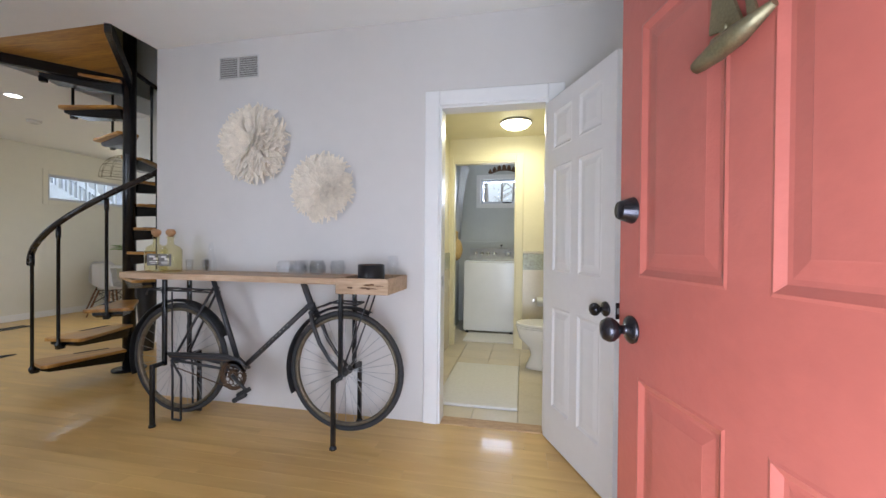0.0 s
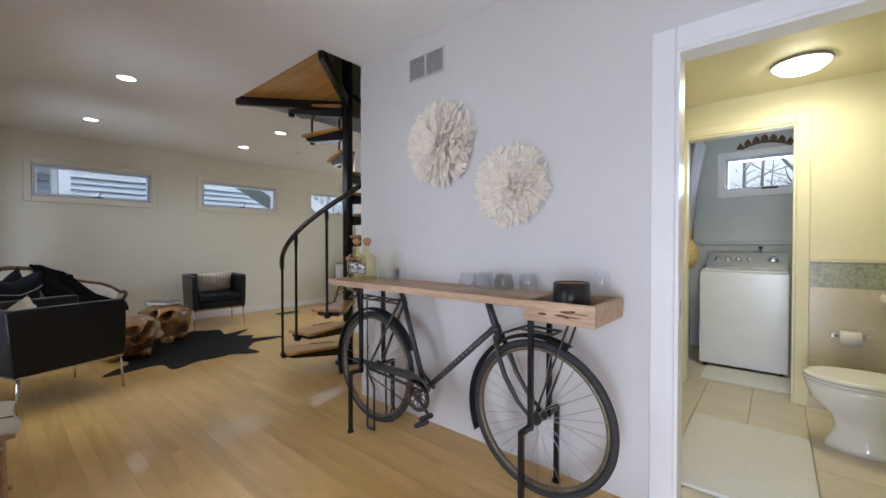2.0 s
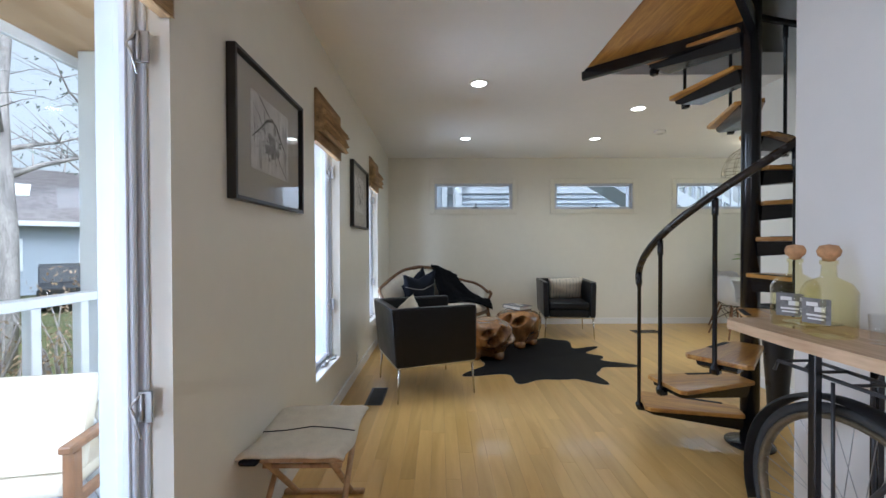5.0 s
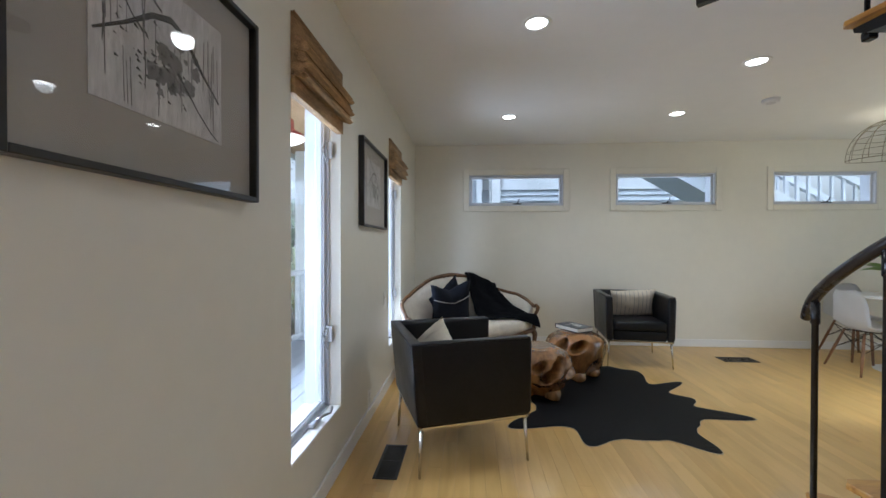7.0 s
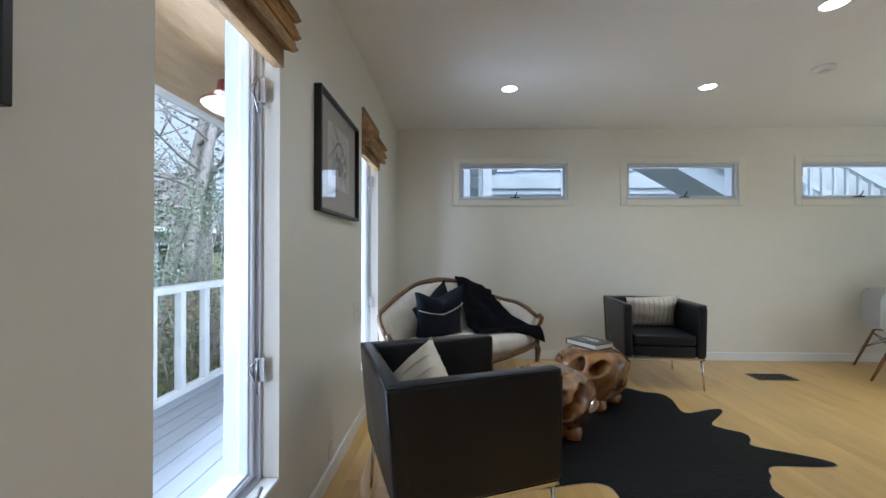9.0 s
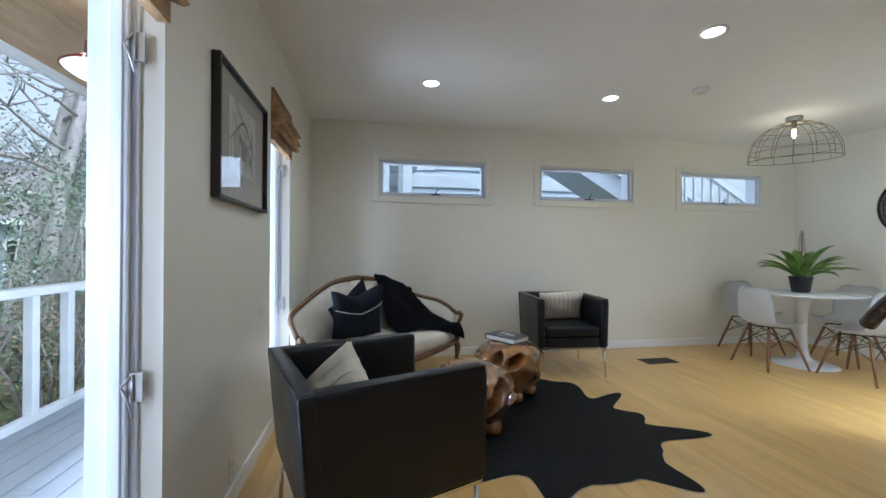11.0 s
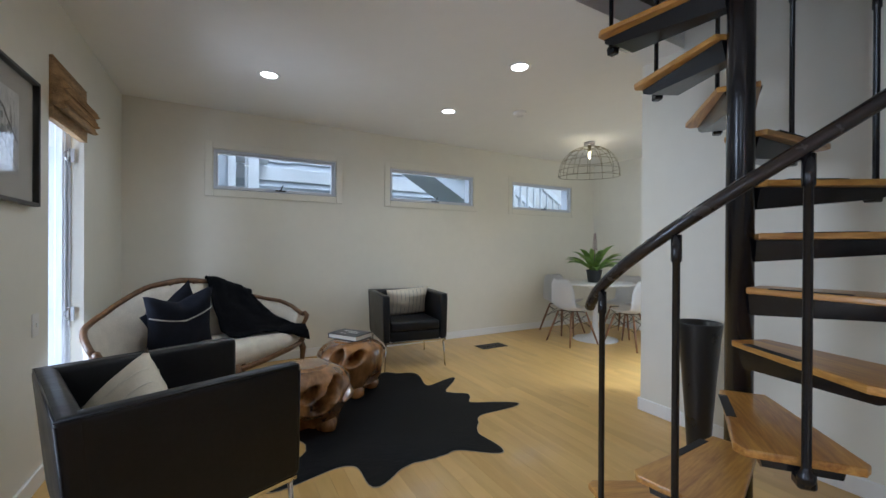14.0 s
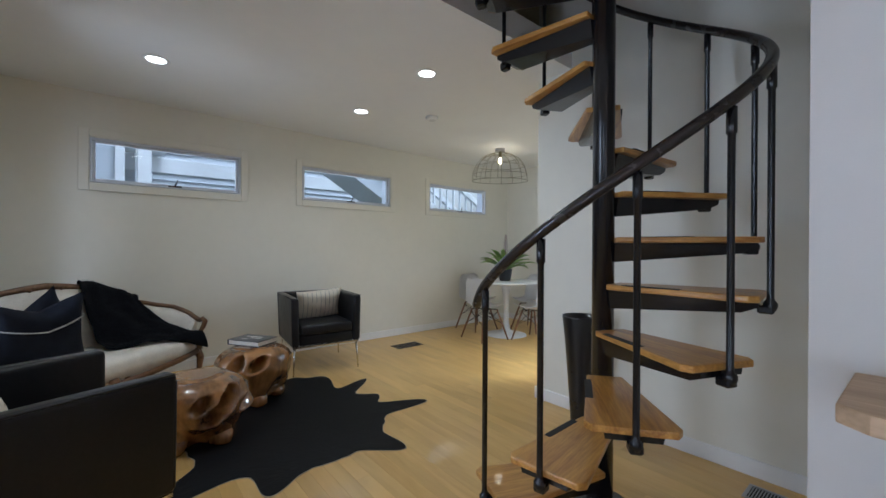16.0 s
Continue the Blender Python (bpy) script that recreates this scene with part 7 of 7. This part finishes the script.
def tree(x, y, h, r, lean, seed, leafy=0.0, mat=NEEDLE, label="tall leaning tree with bare limbs"):
    rnd = random.Random(seed)
    t = thing("tree", label, "tree", pose(x, y, GZ), "garden trees")
    bm, lf = B(), B()
    pts, rs = [], []
    for i in range(9):
        f = i / 8
        pts.append(Vector((lean[0] * h * f + 0.12 * noise.noise(Vector((seed, f * 3, 0))), lean[1] * h * f + 0.12 * noise.noise(Vector((seed + 7, f * 3, 0))), h * f)))
        rs.append(r * (1.25 if i == 0 else 1 - 0.72 * f))
    sweep(bm, pts, rs, 12)
    for i in range(16):
        f = rnd.uniform(0.25, 0.98)
        k = min(7, int(f * 8)); b = pts[k].lerp(pts[k + 1], f * 8 - k)
        a = rnd.uniform(0, 2 * math.pi); L = h * rnd.uniform(0.12, 0.30) * (1.2 - 0.6 * f)
        q, rr = [b], r * (1 - 0.7 * f) * 0.42
        d = Vector((math.cos(a), math.sin(a), rnd.uniform(0.1, 0.7))).normalized()
        for s in range(5):
            d = (d + Vector((rnd.uniform(-.3, .3), rnd.uniform(-.3, .3), rnd.uniform(-.15, .3)))).normalized()
            q.append(q[-1] + d * L / 5)
        sweep(bm, q, [rr, rr * .8, rr * .6, rr * .45, rr * .3, rr * .12], 6)
        for s in range(7):
            w = q[rnd.randint(2, 5)]; e = Vector((rnd.uniform(-1, 1), rnd.uniform(-1, 1), rnd.uniform(-.2, .9))).normalized()
            m = w + e * L * 0.22
            m2 = m + (e + Vector((rnd.uniform(-.5, .5), rnd.uniform(-.5, .5), rnd.uniform(-.3, .3)))).normalized() * L * 0.2
            sweep(bm, [w, m, m2], [rr * .25, rr * .16, rr * .05], 4)
            if leafy:
                leaves(lf, m2, L * 0.30, int(26 * leafy), 0.10, rnd, 0.6); leaves(lf, m, L * 0.25, int(14 * leafy), 0.10, rnd, 0.6)
    part("trunk", bm, BARK, t)
    if leafy:
        tagged(part("crown", lf, mat, t), kind="stuff")
    else:
        lf.free()


tree(-9.6, -4.2, 9.0, 0.13, (-0.16, 0.05), 1, 0.15)
tree(-10.1, -4.9, 9.5, 0.14, (-0.24, 0.02), 2, 0.15)
tree(-9.9, -5.6, 10.0, 0.15, (0.10, -0.06), 3, 0.2)
tree(-7.3, -6.0, 9.0, 0.16, (-0.05, -0.02), 4, 0.0)
tree(-12.5, -5.5, 10.0, 0.25, (0.06, 0.04), 5, 0.8)
tree(-14.0, -8.5, 11.0, 0.28, (0.02, 0.03), 6, 0.6)
tree(-9.0, -10.5, 11.0, 0.26, (-0.04, 0.02), 7, 0.3)
tree(-15.5, 9.5, 8.0, 0.22, (0.02, 0.03), 8, 1.4, EVERGREEN, "dense evergreen tree behind the outdoor stair")
tree(0.4, 11.5, 8.0, 0.18, (0.03, 0.02), 9, 0.0)
tree(-1.2, 13.5, 9.0, 0.18, (-0.03, 0.02), 10, 0.2)
tree(1.5, -9.0, 10.0, 0.26, (0.03, -0.02), 11, 0.4)


def shrub(x, y, w, h, mat, n, size, seed, label, name="shrub"):
    rnd = random.Random(seed)
    s = thing(name, label, "shrub", pose(x, y, GZ), "garden shrubs")
    bm = B()
    for i in range(9):
        a, r = rnd.uniform(0, 6.28), w * 0.25
        q = [Vector((r * math.cos(a) * .4, r * math.sin(a) * .4, 0)), Vector((r * math.cos(a), r * math.sin(a), h * .45)), Vector((r * 1.8 * math.cos(a + .3), r * 1.8 * math.sin(a + .3), h * rnd.uniform(.75, .95)))]
        sweep(bm, q, [0.02, 0.014, 0.005], 5)
    part("stems", bm, BARK, s)
    lf = B()
    for i in range(30):
        f = rnd.uniform(0.08, 0.97); a = rnd.uniform(0, 6.28); r = w * 0.5 * math.sqrt(rnd.random()) * (1.1 - 0.6 * f)
        leaves(lf, (r * math.cos(a), r * math.sin(a), h * f), min(w, h) * 0.26, n // 30, size, rnd)
    tagged(part("foliage", lf, mat, s), kind="stuff")


shrub(-9.2, -3.5, 1.7, 3.2, EVERGREEN, 4200, 0.075, 1, "dense evergreen shrub beyond the porch rail")
shrub(-8.0, -3.6, 1.4, 2.8, EVERGREEN, 3600, 0.07, 2, "dense evergreen shrub beyond the porch rail")
shrub(-10.6, -3.2, 1.8, 3.4, EVERGREEN, 3600, 0.08, 3, "dense evergreen shrub beyond the porch rail")
for i, (x, y) in enumerate(((-6.4, -2.5), (-7.3, -2.3), (-5.4, -2.6), (-8.3, -2.35), (-4.3, -2.9), (-6.9, -3.2), (-5.9, -3.6), (-9.4, -2.4))):
    shrub(x, y, 1.1, 1.5, DRYLEAF, 700, 0.06, 20 + i, "winter hydrangea with dry brown heads")

# far wood along the garden's edge
rnd = random.Random(77)
bm = B()
for i in range(170):
    a = radians(rnd.uniform(150, 290)) if i < 130 else radians(rnd.uniform(60, 120)); d = rnd.uniform(32, 55)
    x, y, h = d * math.cos(a), d * math.sin(a), rnd.uniform(6, 12)
    l = rnd.uniform(-.08, .08)
    sweep(bm, [(x, y, GZ - 0.5), (x + l * h * .5, y, h * .5), (x + l * h, y + rnd.uniform(-.4, .4), h)], [0.16, 0.11, 0.02], 5)
    for k in range(9):
        f = rnd.uniform(.25, .95); b = rnd.uniform(0, 6.28); L = h * rnd.uniform(.1, .22)
        p = Vector((x + l * h * f, y, h * f)); q = p + Vector((math.cos(b), math.sin(b), .6)) * L
        sweep(bm, [p, p.lerp(q, .6) + Vector((0, 0, .05)), q], [0.05, 0.03, 0.008], 4)
        for w in range(3):
            u = p.lerp(q, rnd.uniform(.4, 1)); v = u + Vector((rnd.uniform(-1, 1), rnd.uniform(-1, 1), rnd.uniform(0, 1))).normalized() * L * .5
            sweep(bm, [u, v], [0.02, 0.006], 3, cap=False)
tagged(part("far_woods", bm, BARK), "bare winter woods beyond the garden", "woods", kind="stuff")

# ---- house across the garden ----
def far_house(x, y, rz, W, D, H, roof_h):
    h = thing("far_house", "distant house with a brown roof, skylight and brick chimney", "house", pose(x, y, GZ, 0, 0, rz))
    bm = B(); box(bm, -W / 2, W / 2, -D / 2, D / 2, 0, H); part("wall", bm, SIDING, h)
    bm = B()
    e = 0.4
    pts = [(-W / 2 - e, -D / 2 - e, H - .1), (W / 2 + e, -D / 2 - e, H - .1), (W / 2 + e, 0, H + roof_h), (-W / 2 - e, 0, H + roof_h), (-W / 2 - e, D / 2 + e, H - .1), (W / 2 + e, D / 2 + e, H - .1)]
    v = [bm.verts.new(p) for p in pts]
    bm.faces.new((v[0], v[1], v[2], v[3])); bm.faces.new((v[3], v[2], v[5], v[4])); bm.faces.new((v[0], v[3], v[4])); bm.faces.new((v[1], v[5], v[2]))
    bmesh.ops.solidify(bm, geom=bm.faces[:], thickness=0.12)
    rf = part("roof", bm, ROOF, h)
    bm = B(); box(bm, 1.6, 2.5, -0.4, 0.4, H + 0.6, H + roof_h + 0.9, 0.02); part("chimney", bm, BRICK, rf)
    bm = B(); box(bm, -1.9, -0.7, -0.6, 0.6, -0.03, 0.06, 0.01, m=pose(0, -D / 4, H + roof_h / 2 + .05, math.degrees(math.atan2(roof_h, D / 2 + e)), 0, 0)); part("skylight", bm, LABELWHITE, rf, "pale roof skylight")
    bm = B(); box(bm, -W / 2 - e, W / 2 + e, -D / 2 - e - 0.06, -D / 2 - e + .02, H - .28, H - .08); part("gutter", bm, WHITEPAINT, h)
    for i in range(4):
        wx = -W / 2 + W * (i + .5) / 4
        bm = B(); ring(bm, wx - .55, wx + .55, 1.0, 2.3, 0.09, -D / 2 - .06, -D / 2 - .002); w = part("window", bm, WHITEPAINT, h)
        bm = B(); box(bm, wx - .46, wx + .46, -D / 2 - .03, -D / 2 - .005, 1.09, 2.21); part("pane", bm, CERAMICBLACK, w)


far_house(-20.5, -18.0, -47 + 90 + 90, 11, 8, 3.1, 2.6)
cr = thing("parked_car", "dark parked car beyond the lawn", "car", pose(-14.6, -11.6, GZ, 0, 0, 45))
bm = B(); prism(bm, [(-2.1, 0.25), (2.1, 0.25), (2.15, 0.75), (1.2, 0.85), (0.7, 1.35), (-1.1, 1.38), (-1.7, 0.9), (-2.15, 0.8)], -0.85, 0.85, 0.05, m=Matrix(((1, 0, 0, 0), (0, 0, -1, 0), (0, 1, 0, 0), (0, 0, 0, 1)))); part("body", bm, BOOKCOVER, cr)
for wx in (-1.35, 1.35):
    for s in (-1, 1):
        bm = B(); lathe(bm, [(0.2, -0.1), (0.31, -0.1), (0.33, 0), (0.31, 0.1), (0.2, 0.1)], 20, m=pose(wx, s * 0.78, 0.33, 90, 0, 0)); part("wheel", bm, RUBBER, cr)

# ---- neighbouring house and outdoor stair beyond the end wall ----
nh = thing("neighbour_house", "grey clapboard house with white trim", "house", pose(-11.6, 0, 0))
bm = B(); box(bm, -6, 0, -0.6, 6.2, GZ, 6.4); part("wall", bm, SIDING, nh)
bm = B()
for i in range(46):
    z = GZ + i * 0.135
    if 2.62 < z < 2.86:
        continue
    prism(bm, [(0.001, z), (0.048, z), (0.012, z + 0.134), (0.001, z + 0.134)], -0.6, 6.2, m=Matrix(((1, 0, 0, 0), (0, 0, 1, 0), (0, 1, 0, 0), (0, 0, 0, 1))))
tagged(part("clapboards", bm, SIDING, nh), kind="stuff")
bm = B(); box(bm, 0.001, 0.06, -0.65, 6.25, 2.62, 2.90, 0.005); box(bm, 0.001, 0.05, -0.72, -0.55, GZ, 6.4); box(bm, 0.001, 0.05, 6.1, 6.27, GZ, 6.4); part("band_trim", bm, HOUSETRIM, nh)
for wy in (1.6, 4.2):
    bm = B(); box(bm, 0.001, 0.06, wy - .62, wy + .62, 3.0, 4.4, 0.004); w = part("window", bm, HOUSETRIM, nh)
    bm = B(); box(bm, 0.061, 0.065, wy - .5, wy - .03, 3.12, 4.28); box(bm, 0.061, 0.065, wy + .03, wy + .5, 3.12, 4.28); part("pane", bm, CERAMICBLACK, w)
bm = B(); box(bm, 0.062, 0.70, -0.6, 1.04, GZ, 6.4); part("bay_wall", bm, SIDING, nh)
bm = B(); box(bm, 0.062, 0.76, 1.041, 1.17, GZ, 6.4, 0.004); part("corner_board", bm, HOUSETRIM, nh)
bm = B(); box(bm, 0.10, 0.74, 1.171, 1.75, 2.92, 3.06, 0.004); part("porch_beam", bm, HOUSETRIM, nh)
os_ = thing("outdoor_stair", "white painted wooden outdoor stair with balusters", "staircase", pose(-9.3, 0, 0))
def sz(y):
    return 2.63 - 0.58 * (y - 6.69)
for x in (-0.45, 0.45):
    bm = B(); prism(bm, [(3.3, sz(3.3) - 0.85), (3.3, sz(3.3) - 1.15), (8.6, sz(8.6) - 1.15), (8.6, sz(8.6) - 0.85)], x - 0.025, x + 0.025, m=Matrix(((0, 0, 1, 0), (1, 0, 0, 0), (0, 1, 0, 0), (0, 0, 0, 1)))); part("stringer", bm, HOUSETRIM, os_)
    bm = B(); prism(bm, [(3.3, sz(3.3) + 0.05), (3.3, sz(3.3) - 0.08), (8.6, sz(8.6) - 0.08), (8.6, sz(8.6) + 0.05)], x - 0.045, x + 0.045, m=Matrix(((0, 0, 1, 0), (1, 0, 0, 0), (0, 1, 0, 0), (0, 0, 0, 1)))); part("rail", bm, HOUSETRIM, os_)
    for i in range(28):
        y = 3.4 + i * 0.18
        bm = B(); box(bm, x - 0.02, x + 0.02, y - 0.02, y + 0.02, sz(y) - 0.9, sz(y) - 0.06); part("baluster", bm, HOUSETRIM, os_)
for i in range(17):
    y = 3.5 + i * 0.30
    bm = B(); box(bm, -0.425, 0.425, y - 0.15, y + 0.13, sz(y) - 0.92, sz(y) - 0.88); part("tread", bm, DECKPAINT, os_)
bm = B(); prism(bm, [(3.32, sz(3.32) - 1.16), (3.32, sz(3.32) - 1.52), (6.2, sz(6.2) - 1.52), (6.2, sz(6.2) - 1.16)], -0.42, 0.42, m=Matrix(((0, 0, 1, 0), (1, 0, 0, 0), (0, 1, 0, 0), (0, 0, 0, 1)))); part("soffit", bm, SIDING, os_, "blue-grey painted underside")
bm = B(); box(bm, -0.6, 0.6, 1.2, 3.3, sz(3.3) - 1.10, sz(3.3) - 0.90); part("landing", bm, DECKPAINT, os_)
for y in (1.35, 3.2):
    for x in (-0.5, 0.5):
        bm = B(); box(bm, x - 0.07, x + 0.07, y - 0.07, y + 0.07, GZ, sz(3.3) - 1.10); part("post", bm, HOUSETRIM, os_)

# ---- floor boards ----
random.seed(11)
boards = [o for o in bpy.data.objects if o.name == "floor"][0]


def plank_mesh(name, mat, w=0.0572, t=0.018, c=0.0007):
    bm = B()
    vs = {}
    for x in (0, 1):
        for y, z in ((0.0002, -t), (0.0002, -c), (c, 0), (w - c, 0), (w - 0.0002, -c), (w - 0.0002, -t)):
            vs[x, y, z] = bm.verts.new((x, y, z))
    ks = [(0.0002, -t), (0.0002, -c), (c, 0), (w - c, 0), (w - 0.0002, -c), (w - 0.0002, -t)]
    for a, b in zip(ks, ks[1:]):
        bm.faces.new((vs[(0, *a)], vs[(1, *a)], vs[(1, *b)], vs[(0, *b)]))
    for x in (0, 1):
        bm.faces.new([vs[(x, *k)] for k in ks])
    bmesh.ops.recalc_face_normals(bm, faces=bm.faces[:])
    me = bpy.data.meshes.new(name); bm.to_mesh(me); bm.free(); me.materials.append(mat)
    return me


PW = 0.0825
pm = plank_mesh("floor_board", OAK, PW)
rest = []
near = 0
y = SY
while y < 6.45 - 0.005:
    w = min(PW, 6.45 - y)
    x0 = -7.17
    x1 = 1.45 if y < NY - 0.001 else (-2.685 if y < 3.77 - 0.001 else -4.50)
    x = x0 - random.uniform(0, 0.9)
    while x < x1:
        L = random.choice((0.75, 0.95, 1.15, 1.4, 1.7))
        a, b = max(x, x0), min(x + L, x1)
        if b - a > 0.02:
            if near < 290 and -5.2 < (a + b) / 2 < 0.6 and y < 3.0:
                o = new("floor_board", pm)
                o.parent = boards
                o.matrix_basis = Matrix.LocRotScale((a + 0.0004, y, 0), None, (b - a - 0.0008, w / PW, 1))
                near += 1
            else:
                rest.append((a, b, y, w))
        x += L
    y += PW
vs, fs = [], []
for a, b, y, w in rest:
    k = len(vs); c = 0.0007
    for x in (a + 0.0004, b - 0.0004):
        vs += [(x, y + 0.0004, -0.018), (x, y + 0.0002, -c), (x, y + c, 0), (x, y + w - c, 0), (x, y + w - 0.0002, -c), (x, y + w - 0.0004, -0.018)]
    for i in range(5):
        fs.append((k + i, k + i + 1, k + 7 + i, k + 6 + i))
    fs += [(k, k + 5, k + 4, k + 3, k + 2, k + 1), (k + 6, k + 7, k + 8, k + 9, k + 10, k + 11)]
me = bpy.data.meshes.new("floor_boards"); me.from_pydata(vs, [], fs); me.materials.append(OAKREST)
o = tagged(new("floor_boards", me), "rest of the oak strip floor", "", "", "stuff"); o.parent = boards

# ---- bathroom floor tiles ----
bf = [o for o in bpy.data.objects if o.name == "floor_bath"][0]
bm = B(); box(bm, 0.002, 0.303, 0.002, 0.303, -0.012, 0.0, 0.002)
bmesh.ops.recalc_face_normals(bm, faces=bm.faces[:])
tm = bpy.data.meshes.new("floor_tile"); bm.to_mesh(tm); bm.free(); tm.materials.append(TILE)
for i in range(8):
    for j in range(12):
        o = new("floor_tile", tm); o.parent = bf
        o.location = (-0.92 + i * 0.305, 2.462 + j * 0.305, 0)
